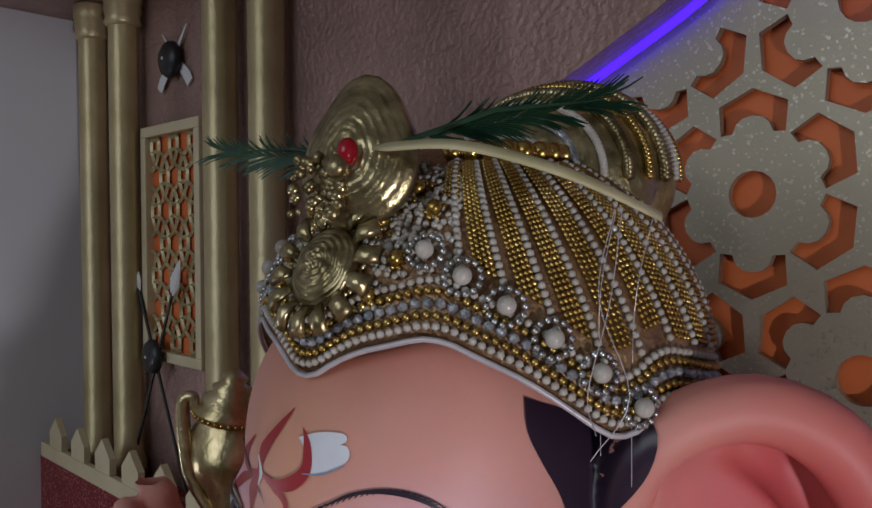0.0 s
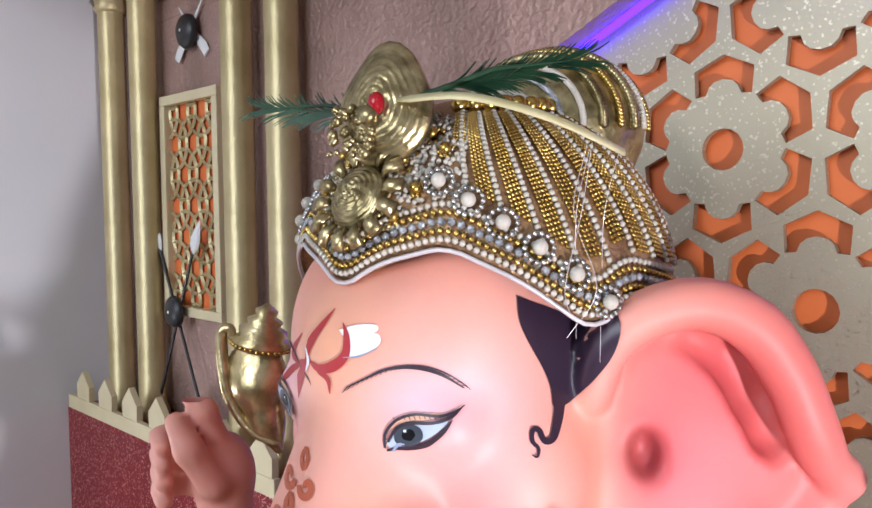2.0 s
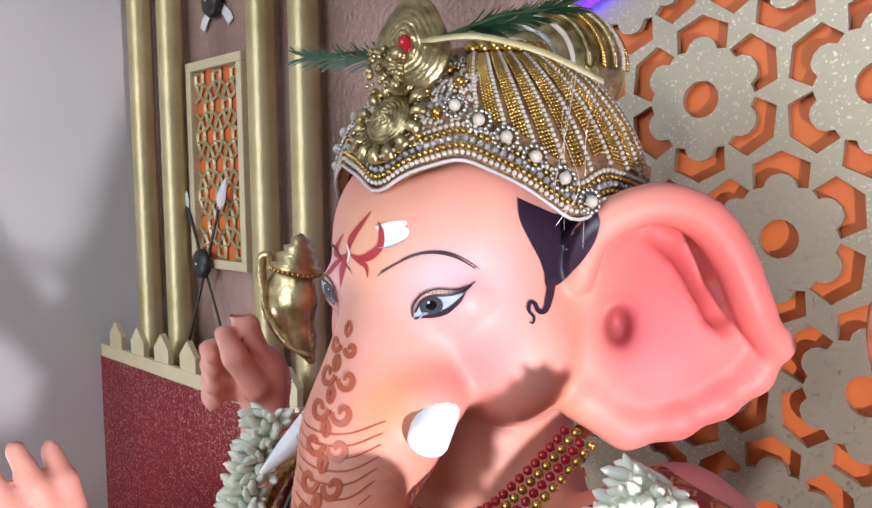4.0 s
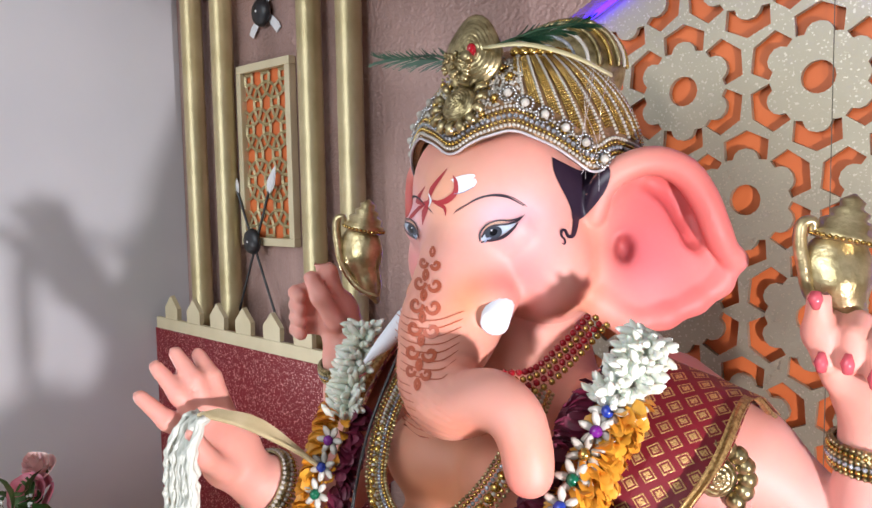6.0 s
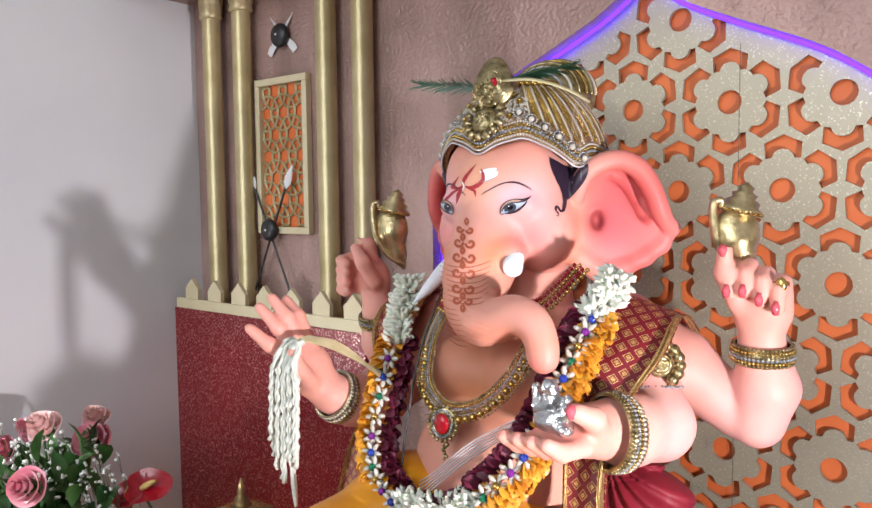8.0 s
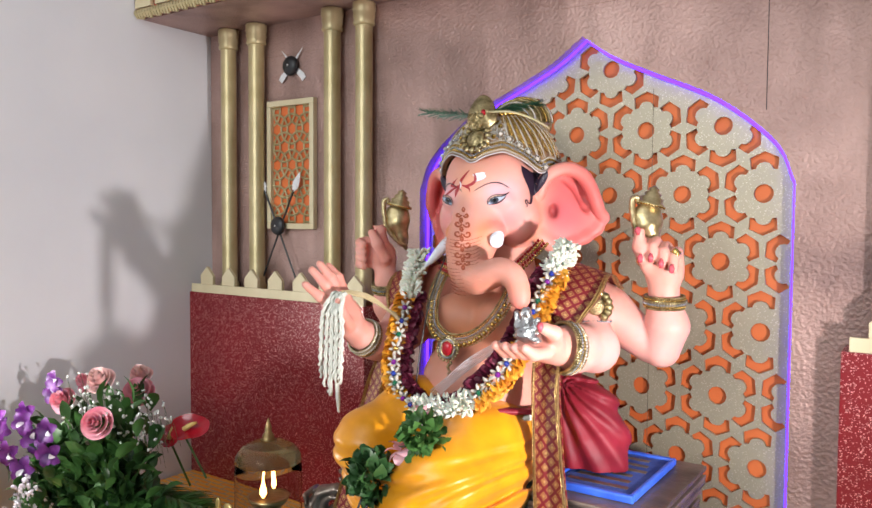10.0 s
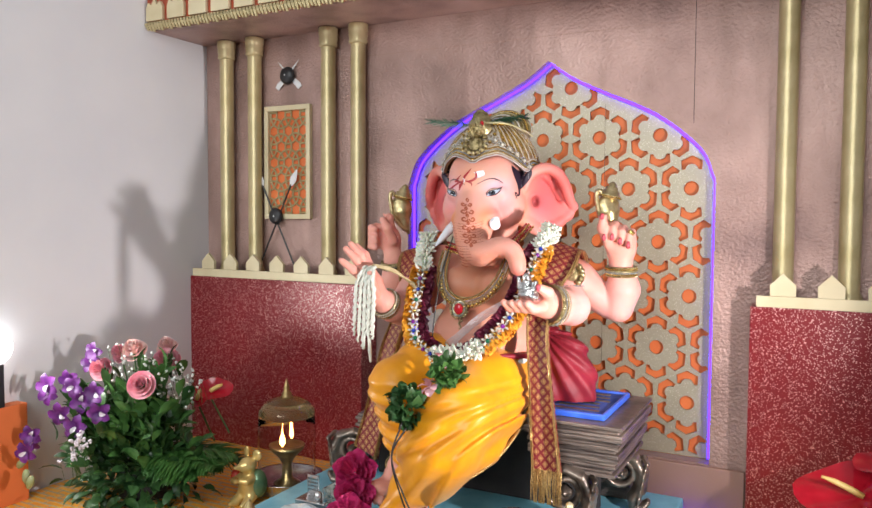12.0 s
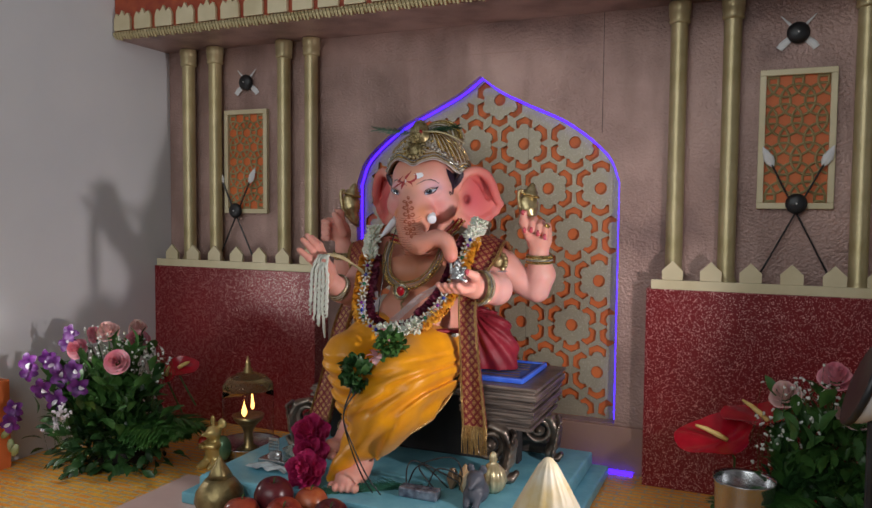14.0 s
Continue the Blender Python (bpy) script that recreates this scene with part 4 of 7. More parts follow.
for k in range(16):
    y = 470 + 9.5 * k
    front.stroke(uv_of([(790 + 0.2 * k, y - 2), (812 + 2 * k, y + 9), (850 + 1.5 * k, y + 10), (884 - 1.2 * k, y - 1)] if k < 8 else [(793 + 2.2 * (k - 8), y - 2), (803 + 3 * (k - 8), y + 8), (822 + 3 * (k - 8), y + 12)]), [T * .4, T * .9, T * .4], 8, 0.0005, False, 4)


def spike(pts, radii, m):
    bm = tube(bmesh.new(), pts, radii, 14)
    bm.verts.index_update()
    push([tuple(q.co) for q in bm.verts], [[q.index for q in fc.verts] for fc in bm.faces], m)
    bm.free()


spike([(-0.170, 0.190, 1.252), (-0.161, 0.172, 1.245), (-0.150, 0.153, 1.236), (-0.1496, 0.1524, 1.2357)], [0.0110, 0.0108, 0.0098, 0.0085], 1)
spike([mirror((-0.168, 0.185, 1.240)), (-0.250, 0.168, 1.226), (-0.258, 0.150, 1.208), (-0.263, 0.136, 1.196)], [0.010, 0.009, 0.006, 0.0015], 1)
# nails
for k in range(4):
    x = 0.020 + 0.0150 * k
    z = 1.240 - 0.004 * abs(k - 1) - 0.003 * k
    spike([(x, 0.2675, z - 0.016), (x, 0.2658, z - 0.022), (x, 0.2672, z - 0.028)], [0.002, 0.0042, 0.003], 11)
spike([(0.016, 0.267, 1.247), (0.016, 0.2655, 1.253), (0.016, 0.267, 1.258)], [0.002, 0.0046, 0.003], 11)
spike([(-0.0305, 0.0532, 1.130), (-0.031, 0.0525, 1.136), (-0.031, 0.0545, 1.141)], [0.002, 0.0046, 0.003], 11)

me = bpy.data.meshes.new("idol")
allv = np.concatenate(mesh_v)
me.from_pydata(allv.tolist(), [], mesh_f)
for m in STATUE_MATS:
    me.materials.append(m)
me.polygons.foreach_set("material_index", mesh_m)
me.polygons.foreach_set("use_smooth", [True] * len(mesh_f))
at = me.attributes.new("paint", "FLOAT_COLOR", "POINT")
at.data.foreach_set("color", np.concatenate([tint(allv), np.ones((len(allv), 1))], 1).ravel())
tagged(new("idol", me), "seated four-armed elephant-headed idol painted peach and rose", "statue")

# carved legs of the throne
def scroll_leg(x, y, side, size):
    """A console bracket: a volute above, an acanthus leaf down its face and a curled foot."""
    lf = Form()
    turn = []
    for k in range(27):
        a = radians(90 + 24 * k)
        r = 0.036 - 0.00105 * k
        turn.append((r * math.cos(a) - 0.010, 0.0, r * math.sin(a) + 0.080))
    lf.limb(turn, [0.0068 - 0.00006 * k for k in range(27)], 0.001)
    lf.limb([(-0.010, 0, 0.116), (0.018, 0, 0.106), (0.032, 0, 0.080), (0.028, 0, 0.048), (0.013, 0, 0.025), (0.015, 0, 0.011), (0.034, 0, 0.010), (0.044, 0, 0.020)], [0.0070, 0.0105, 0.0135, 0.0135, 0.0110, 0.0095, 0.0085, 0.0060], 0.003)
    for q in range(6):
        z = 0.104 - 0.015 * q
        for e in (-1, 1):
            lf.limb([(0.034 - 0.002 * q, 0.002 * e, z + 0.006), (0.040 - 0.003 * q, 0.010 * e, z), (0.034 - 0.003 * q, 0.015 * e, z - 0.014)], [0.0050, 0.0048, 0.0015], 0.002)
    lf.ell((-0.010, 0, 0.080), (0.008, 0.013, 0.008), 0.002)
    v, f = lf.skin((-0.06, -0.04, -0.004), (0.06, 0.04, 0.135), 0.0022)
    me = bpy.data.meshes.new("scroll_leg")
    t = Matrix.Translation((x, y, 0)) @ Matrix.Rotation(radians(16), 4, "Z") @ Matrix.Diagonal((side * size, size * 2.0, size, 1))
    me.from_pydata([tuple(t @ Vector(q)) for q in v], [], [q[::-1] if side < 0 else q for q in f.tolist()])
    me.materials.append(M_BRONZE)
    me.polygons.foreach_set("use_smooth", [True] * len(f))
    new("scroll_leg", me).parent = throne


for x, y, side, size in ((0.205, -0.090, 1, 1.02), (0.262, 0.075, 1, 0.92), (-0.275, -0.055, -1, 0.95), (-0.285, 0.085, -1, 0.95)):
    scroll_leg(x, y, side, size)

# silk lower garment, draped over the legs
near_leg, far_leg = Form(), Form()
far_leg.limb([(-0.225, 0.22, 0.972), (-0.262, 0.12, 0.970), (-0.290, 0.042, 0.950)], [0.062, 0.060, 0.047], 0.02)
far_leg.limb([(-0.290, 0.042, 0.950), (-0.278, 0.062, 0.870), (-0.290, 0.108, 0.785)], [0.048, 0.046, 0.033], 0.016)
near_leg.limb([(-0.155, 0.23, 0.955), (-0.152, 0.12, 0.945), (-0.158, 0.030, 0.918)], [0.066, 0.068, 0.062], 0.03)
near_leg.limb([(-0.158, 0.030, 0.918), (-0.183, 0.010, 0.860), (-0.230, 0.005, 0.785)], [0.064, 0.064, 0.040], 0.03)
near_leg.limb([(-0.130, 0.10, 0.905), (-0.138, 0.068, 0.858), (-0.185, 0.030, 0.805)], [0.052, 0.036, 0.020], 0.03)
near_leg.limb([(-0.248, -0.005, 0.800), (-0.266, -0.015, 0.745), (-0.288, -0.020, 0.712)], [0.026, 0.018, 0.009], 0.016)
near_leg.ell((-0.19, 0.22, 0.950), (0.10, 0.075, 0.06), 0.03)


def near_folds(g):
    """Pleats that fan from the hip across the near thigh and shin."""
    x, y, z = g[..., 0], g[..., 1], g[..., 2]
    a = np.arctan2(z - 0.985, -x)
    w = np.sin(a * 27 + 2.4 * np.sin(x * 17 + y * 9) + 6 * y) + 0.5 * np.sin(a * 49 + y * 30 + 1.0)
    low = np.clip((0.985 - z) / 0.07, 0, 1)
    return -0.0048 * low * np.sign(w) * np.abs(w) ** 0.7


def far_folds(g):
    """Rings of gathered cloth down the far shin."""
    x, y, z = g[..., 0], g[..., 1], g[..., 2]
    w = np.sin((z + 0.30 * x + 0.22 * y) * 210 + 2 * np.sin(x * 40 + z * 15)) * np.clip((0.985 - z) / 0.06, 0.15, 1)
    return -0.0038 * w


M_SILK = simple("marigold_silk", (0.62, 0.23, 0.0015), (0.80, 0.33, 0.003), 0.36, 0.0, 24, 0.12, 500, 0.0008, sheen=0.15)
dhoti = thing("dhoti", "marigold yellow silk dhoti pleated over the idol's crossed legs", "garment", (-0.2, 0.1, 0.71))
for name, form, ripple in (("near_drape", near_leg, near_folds), ("far_drape", far_leg, far_folds)):
    v, f = form.skin((-0.40, -0.09, 0.69), (-0.01, 0.33, 1.06), 0.0032, ripple)
    me = bpy.data.meshes.new(name)
    me.from_pydata((v - np.array((-0.2, 0.1, 0.71))).tolist(), [], f.tolist())
    me.materials.append(M_SILK)
    me.polygons.foreach_set("use_smooth", [True] * len(f))
    new(name, me).parent = dhoti

# ---- small repeated shapes ----
def proto(kind, seg=6, rings=4):
    bm = bmesh.new()
    if kind == "bead":
        bmesh.ops.create_icosphere(bm, subdivisions=1, radius=1)
    elif kind == "bud":
        lathe(bm, [(0.25, -1.0), (0.62, -0.5), (0.72, 0.1), (0.5, 0.7), (0.08, 1.0)], 6)
    elif kind == "petal":
        rows = []
        for i, (w, x, z) in enumerate(((0.25, 0.0, 0.0), (0.75, 0.35, 0.10), (0.95, 0.75, 0.16), (0.75, 1.1, 0.08), (0.2, 1.3, -0.08))):
            rows.append([bm.verts.new((x, -w * 0.5, z + 0.14 * w)), bm.verts.new((x, 0, z)), bm.verts.new((x, w * 0.5, z + 0.14 * w))])
        grid_faces(bm, rows, False)
    elif kind == "leaf":
        rows = []
        for w, x, z in ((0.05, 0.0, 0.0), (0.42, 0.25, 0.06), (0.56, 0.5, 0.08), (0.40, 0.78, 0.03), (0.02, 1.0, -0.07)):
            rows.append([bm.verts.new((x, -w * 0.5, z + 0.12 * w)), bm.verts.new((x, 0, z)), bm.verts.new((x, w * 0.5, z + 0.12 * w))])
        grid_faces(bm, rows, False)
    bm.verts.index_update()
    out = np.array([v.co for v in bm.verts]), [[v.index for v in f.verts] for f in bm.faces]
    bm.free()
    return out


PROTO = {k: proto(k) for k in ("bead", "bud", "petal", "leaf")}
rnd = random.Random(5)


def crowd(name, kind, ms, mat, parent, label="", smooth=True):
    """Many small pieces in one mesh, each at its own matrix."""
    v, f = PROTO[kind]
    h = np.concatenate([v, np.ones((len(v), 1))], 1)
    vs = np.concatenate([(h @ np.array(m).T)[:, :3] for m in ms])
    fs = [[i + n * len(v) for i in q] for n in range(len(ms)) for q in f]
    me = bpy.data.meshes.new(name)
    me.from_pydata(vs.tolist(), [], fs)
    me.materials.append(mat)
    if smooth:
        me.polygons.foreach_set("use_smooth", [True] * len(fs))
    ob = new(name, me)
    ob.parent = parent
    if label:
        ob["label"] = label
    ob["kind"] = "stuff"
    return ob


def at(p, r, turn=None):
    s = r if isinstance(r, (tuple, list)) else (r, r, r)
    return Matrix.Translation(Vector(p)) @ (turn or Matrix()) @ Matrix.Diagonal((*s, 1))


def facing(n, spin=0.0):
    """A turn that takes z to n."""
    return Vector(n).to_track_quat("Z", "Y").to_matrix().to_4x4() @ Matrix.Rotation(spin, 4, "Z")


def along(d, spin=0.0):
    """A turn that takes x to d."""
    return Vector(d).to_track_quat("X", "Z").to_matrix().to_4x4() @ Matrix.Rotation(spin, 4, "X")


M_ANTIQUE = simple("antique_gold", (0.17, 0.13, 0.055), (0.56, 0.46, 0.25), 0.28, 0.9, 120, 0.5, 300, 0.001)
M_BRIGHT = simple("bright_gold", (0.44, 0.28, 0.06), (0.68, 0.48, 0.16), 0.25, 0.95, 60, 0.1)
M_PEARL = simple("pearl_bead", (0.40, 0.36, 0.30), (0.58, 0.55, 0.49), 0.14, 0.0, 60, 0.05)
M_CRYSTAL = simple("cut_crystal", (0.20, 0.22, 0.25), (0.62, 0.64, 0.68), 0.08, 0.55, 260, 0.8, 500, 0.002)
M_COPPERNET = simple("copper_net", (0.24, 0.13, 0.07), (0.46, 0.29, 0.15), 0.38, 0.6, 90, 0.6, 400, 0.002)
M_SILVER = simple("bright_silver", (0.42, 0.42, 0.42), (0.72, 0.72, 0.72), 0.22, 0.95, 60, 0.3, 120, 0.002)
M_RUBY = simple("ruby_glass", (0.22, 0.004, 0.010), (0.34, 0.008, 0.016), 0.08, 0.0, 30, 0.0)
M_LINING = simple("white_lining", (0.48, 0.44, 0.46), (0.62, 0.58, 0.60), 0.4, 0.2, 60, 0.2)
M_GREEN = simple("peacock_green", (0.006, 0.030, 0.016), (0.030, 0.085, 0.040), 0.4, 0.1, 80, 0.3)
M_QUILL = simple("pale_quill", (0.45, 0.40, 0.20), (0.60, 0.54, 0.32), 0.45, 0, 60, 0.2)

# ---- crown ----
KC, KR = np.array((HX, 0.262, 1.340)), (0.0945, 0.0885, 0.096)
crown = thing("crown", "ornate antique gold crown set with pearls, chains and crystals", "crown", tuple(KC))


def crown_edge(deg):
    a = abs((deg + 180) % 360 - 180)
    return float(np.mean([np.interp(abs(a + o), [0, 12, 30, 48, 66, 78, 100, 180], [1.350, 1.361, 1.368, 1.355, 1.335, 1.345, 1.338, 1.325]) for o in (-4, -2, 0, 2, 4)]))


def crown_at(deg, z, out=0.0):
    k = math.sqrt(max(0.0, 1 - ((z - KC[2]) / KR[2]) ** 2))
    a = radians(deg)
    n = Vector((math.sin(a) * k / KR[0], -math.cos(a) * k / KR[1], (z - KC[2]) / KR[2] ** 2)).normalized()
    return Vector((KR[0] * k * math.sin(a), -KR[1] * k * math.cos(a), z - KC[2])) + n * out, n


bm = bmesh.new()
rows = []
for j in range(15):
    s = j / 14
    rows.append([bm.verts.new(crown_at(d, crown_edge(d) + (1.4345 - crown_edge(d)) * math.sin(s * math.pi / 2))[0]) for d in range(0, 360, 4)])
grid_faces(bm, rows, True)
bm.faces.new(rows[-1])
inner = [bm.verts.new(crown_at(d, crown_edge(d), -0.006)[0]) for d in range(0, 360, 4)]
grid_faces(bm, [inner, rows[0]], True)
part("cap", bm, M_COPPERNET, crown, "copper-gold net over a stiff cap", True)
bm = bmesh.new()
tube(bm, [crown_at(d, crown_edge(d) - 0.001, 0.0010)[0] for d in range(-110, 111, 3)], 0.0010, 6)
part("rim", bm, M_LINING, crown, "pale silver rim", True)


def bead_row(name, up, r, mat, lo=-105, hi=105, out=0.0012):
    ms, d = [], lo
    while d < hi:
        p, n = crown_at(d, crown_edge(d) + up, out)
        ms.append(at(p, r))
        q, _ = crown_at(d + 1, crown_edge(d + 1) + up, out)
        d += 2.05 * r / max((q - p).length, 1e-5)
    crowd(name, "bead", ms, mat, crown)


bead_row("pearl_beading", 0.0030, 0.00150, M_PEARL)
bead_row("gold_beading", 0.0062, 0.00160, M_BRIGHT)
bead_row("crystal_beading", 0.0098, 0.00200, M_CRYSTAL)
bead_row("gold_beading", 0.0134, 0.00160, M_BRIGHT)
bead_row("pearl_beading", 0.0166, 0.00150, M_PEARL)


def column_beads(name, deg, z0, z1, r, mat, out=0.001, lean=0.0):
    ms, z = [], z0
    while z < z1:
        p, n = crown_at(deg + lean * (z - z0) / 0.06, z, out)
        ms.append(at(p, r))
        q, _ = crown_at(deg + lean * (z + 0.0005 - z0) / 0.06, z + 0.0005, out)
        z += 0.0005 * 1.95 * r / max((q - p).length, 1e-6)
    return ms


for s in (1, -1):
    for k in range(12):
        d = s * (31 + 9.2 * k)
        gold = []
        for w in (-2.0, -0.7, 0.7, 2.0):
            gold += column_beads("", d + w, crown_edge(d + w) + 0.0215 + (0.022 if k < 1 else 0.004 if k < 6 else 0), 1.4225, 0.00105, M_BRIGHT, 0.0012, -s * 9)
        crowd("chain_band", "bead", gold, M_BRIGHT, crown, "gold ball chain band")
        d += s * 4.6
        crowd("pearl_column", "bead", column_beads("", d, crown_edge(d) + 0.0205, 1.4235, 0.00145, M_PEARL, 0.0012, -s * 9), M_PEARL, crown)
        p, n = crown_at(d - s * 9, 1.4262, 0.002)
        part("gold_ball", ball(bmesh.new(), p, 0.0042, 8, 6), M_BRIGHT, crown, smooth=True)
    for k in range(6):
        d = s * (27 + 8.6 * k)
        p, n = crown_at(d, 1.391 - 0.0072 * k - 0.0004 * k * k, 0.003)
        fl = part("pearl_flower", ball(bmesh.new(), p + n * 0.0015, 0.0031, 12, 8), M_PEARL, crown, smooth=True)
        t = facing(n)
        crowd("petal_ring", "bead", [at(p + t.to_3x3() @ Vector((0.0058 * math.cos(a), 0.0058 * math.sin(a), 0)), 0.0014) for a in [i * math.pi / 7 for i in range(14)]], M_SILVER, fl)
    # looping bead scrolls beside the boss
    for k, (d, z, r) in enumerate(((13, 1.401, 0.0085), (20, 1.412, 0.0075), (20, 1.389, 0.0055), (27, 1.405, 0.006), (15, 1.378, 0.0045))):
        p, n = crown_at(s * d, z, 0.0012)
        t = facing(n).to_3x3()
        for q, mat in ((r, M_PEARL), (r - 0.0028, M_BRIGHT)):
            m = max(6, int(5.2 * q / 0.0029))
            crowd("bead_scroll", "bead", [at(p + t @ Vector((q * math.cos(a), q * math.sin(a), -0.0003)), 0.0013) for a in [0.7 + i * 5.2 / m for i in range(m)]], mat, crown)
        part("gold_ball", ball(bmesh.new(), p + n * 0.0015, 0.0028, 8, 6), M_BRIGHT, crown, smooth=True)


def ridged_disc(bm, m, r, dome, ridges, sag=0.0, point=0.0):
    """A domed disc with concentric ridges; point draws its top out to a tip."""
    rows = []
    for j in range(26):
        t = j / 25
        ring = []
        for i in range(36):
            a = 2 * math.pi * i / 36
            k = r * (1 + point * max(0, math.sin(a)) ** 6)
            z = dome * (1 - t * t) + 0.00032 * math.sin(t * ridges * 2 * math.pi) + 0.00035 * math.sin(7 * a + 9 * t)
            ring.append(bm.verts.new(m @ Vector((k * max(t, 0.02) * math.cos(a), k * max(t, 0.02) * math.sin(a), z))))
        rows.append(ring)
    back = [bm.verts.new(m @ Vector((r * (1 + point * max(0, math.sin(2 * math.pi * i / 36)) ** 6) * math.cos(2 * math.pi * i / 36), r * (1 + point * max(0, math.sin(2 * math.pi * i / 36)) ** 6) * math.sin(2 * math.pi * i / 36), -0.003))) for i in range(36)]
    grid_faces(bm, rows + [back], True)
    bm.faces.new(rows[0])
    bm.faces.new(back[::-1])
    bmesh.ops.recalc_face_normals(bm, faces=bm.faces[:])
    return bm


def plate_turn(n):
    """z along n, y as near up as can be."""
    n = Vector(n).normalized()
    x = Vector((0, 0, 1)).cross(n).normalized()
    y = n.cross(x)
    return Matrix((x, y, n)).transposed().to_4x4()


p, n = crown_at(2, 1.385, 0.006)
boss = part("sun_boss", ridged_disc(bmesh.new(), Matrix.Translation(p) @ plate_turn(n), 0.0142, 0.0050, 7), M_ANTIQUE, crown, "chased antique gold boss", True)
for k in range(14):
    a = 2 * math.pi * k / 14 + 0.2
    t = plate_turn(n).to_3x3()
    bm = bmesh.new()
    c0, c1, c2 = [p + t @ Vector((q * math.cos(a), q * math.sin(a), h)) for q, h in ((0.0150, 0.0), (0.0195, 0.0015), (0.0250, -0.0010))]
    tube(bm, [c0, c1, c2], [0.0015, 0.0032, 0.0034], 8, 0.6, up=n)
    part("ray_petal", bm, M_ANTIQUE, boss, smooth=True)
tip_n = Vector((0.30, -0.93, 0.20))
p2 = Vector((0.008, -0.072, 0.082))
leaf = part("crest_leaf", ridged_disc(bmesh.new(), Matrix.Translation(p2) @ plate_turn(tip_n), 0.0225, 0.0100, 9, point=0.42), M_ANTIQUE, crown, "paisley crest leaf with a red stone", True)
part("red_stone", ball(bmesh.new(), p2 + tip_n * 0.011 + Vector((0.004, 0, 0.0005)), (0.0036, 0.0036, 0.0046), 12, 8), M_RUBY, leaf, smooth=True)
bm = bmesh.new()
tube(bm, [p2 + tip_n * 0.012 + Vector((0.001, 0, -0.005)) + tip_n * q for q in (0, 0.003, 0.005)], [0.0042, 0.0042, 0.0034], 12)
part("socket", bm, M_ANTIQUE, leaf, smooth=True)
crowd("filigree", "bead", [at(p2 + plate_turn(tip_n).to_3x3() @ Vector((-0.008 + rnd.uniform(-0.011, 0.009), -0.010 + rnd.uniform(-0.010, 0.010), 0.0085)), rnd.uniform(0.0012, 0.0028)) for _ in range(46)], M_ANTIQUE, leaf)
crowd("filigree", "bead", [at(*(lambda q: (q[0], rnd.uniform(0.0010, 0.0022)))(crown_at(rnd.uniform(-24, 14), rnd.uniform(1.372, 1.425), 0.001))) for _ in range(420)], M_ANTIQUE, crown)
crowd("pearl_filling", "bead", [at(*(lambda q: (q[0], 0.0013))(crown_at(s * rnd.uniform(12, 34), rnd.uniform(1.385, 1.424), 0.0006))) for s in (1, -1) for _ in range(260)], M_PEARL, crown)
# pearl-banded topknot behind the crest
knot = Vector((0.018, 0.034, 0.080))
bm = bmesh.new()
ball(bm, knot, (0.050, 0.040, 0.040), 24, 14)
top = part("topknot", bm, M_ANTIQUE, crown, smooth=True)
for k, (mat, r) in enumerate(((M_PEARL, 0.0018), (M_CRYSTAL, 0.0018), (M_PEARL, 0.0018), (M_ANTIQUE, 0.0026), (M_BRIGHT, 0.0020), (M_ANTIQUE, 0.0026), (M_PEARL, 0.0016), (M_BRIGHT, 0.0018))):
    b = 1.15 - 0.21 * k
    ms = []
    for i in range(74):
        a = math.pi * i / 73
        q = Vector((0.051 * math.cos(a) * math.cos(b), 0.041 * math.sin(b), 0.041 * math.sin(a) * math.cos(b)))
        ms.append(at(knot + Vector((q.x, -q.y, q.z)), r))
    crowd("bead_band", "bead", ms, mat, top)
# plumes tucked in the crown
def plume(base, tip, spread, count, mat, seed, droop=0.0):
    r = random.Random(seed)
    b, t = Vector(base), Vector(tip)
    e = new("plume")
    e.location = b
    m = Matrix.Translation(-b)
    bm = tube(bmesh.new(), [b, b.lerp(t, 0.5) + Vector((0, 0, 0.004)), t], [0.0011, 0.0009, 0.0003], 5)
    bm.transform(m)
    part("quill_shaft", bm, mat, e)
    bm = bmesh.new()
    d = (t - b)
    side = d.cross(Vector((0.4, -0.8, 0.3))).normalized()
    for i in range(count):
        f = r.uniform(0.15, 1.0)
        p = b.lerp(t, f)
        s = 1 if i % 2 else -1
        q = p + d * 0.22 + side * s * spread * r.uniform(0.5, 1.0) * (1.15 - 0.5 * f) + Vector((0, 0, -droop * r.random()))
        tube(bm, [p, p.lerp(q, 0.55) + d * 0.03, q], [0.00045, 0.0004, 0.0002], 3)
    bm.transform(m)
    part("feather_vane", bm, mat, e)["kind"] = "stuff"
    return e


plume((-0.215, 0.215, 1.424), (-0.305, 0.205, 1.436), 0.012, 110, M_GREEN, 2)
for ob, lab in ((bpy.data.objects["plume"], "dark green peacock feather tucked sideways into the crown"),):
    tagged(ob, lab, "feather", "crown feathers")
tagged(plume((-0.180, 0.195, 1.428), (-0.120, 0.218, 1.437), 0.010, 120, M_GREEN, 3), "short dark green feather lying across the crown top", "feather", "crown feathers")
bm = bmesh.new()
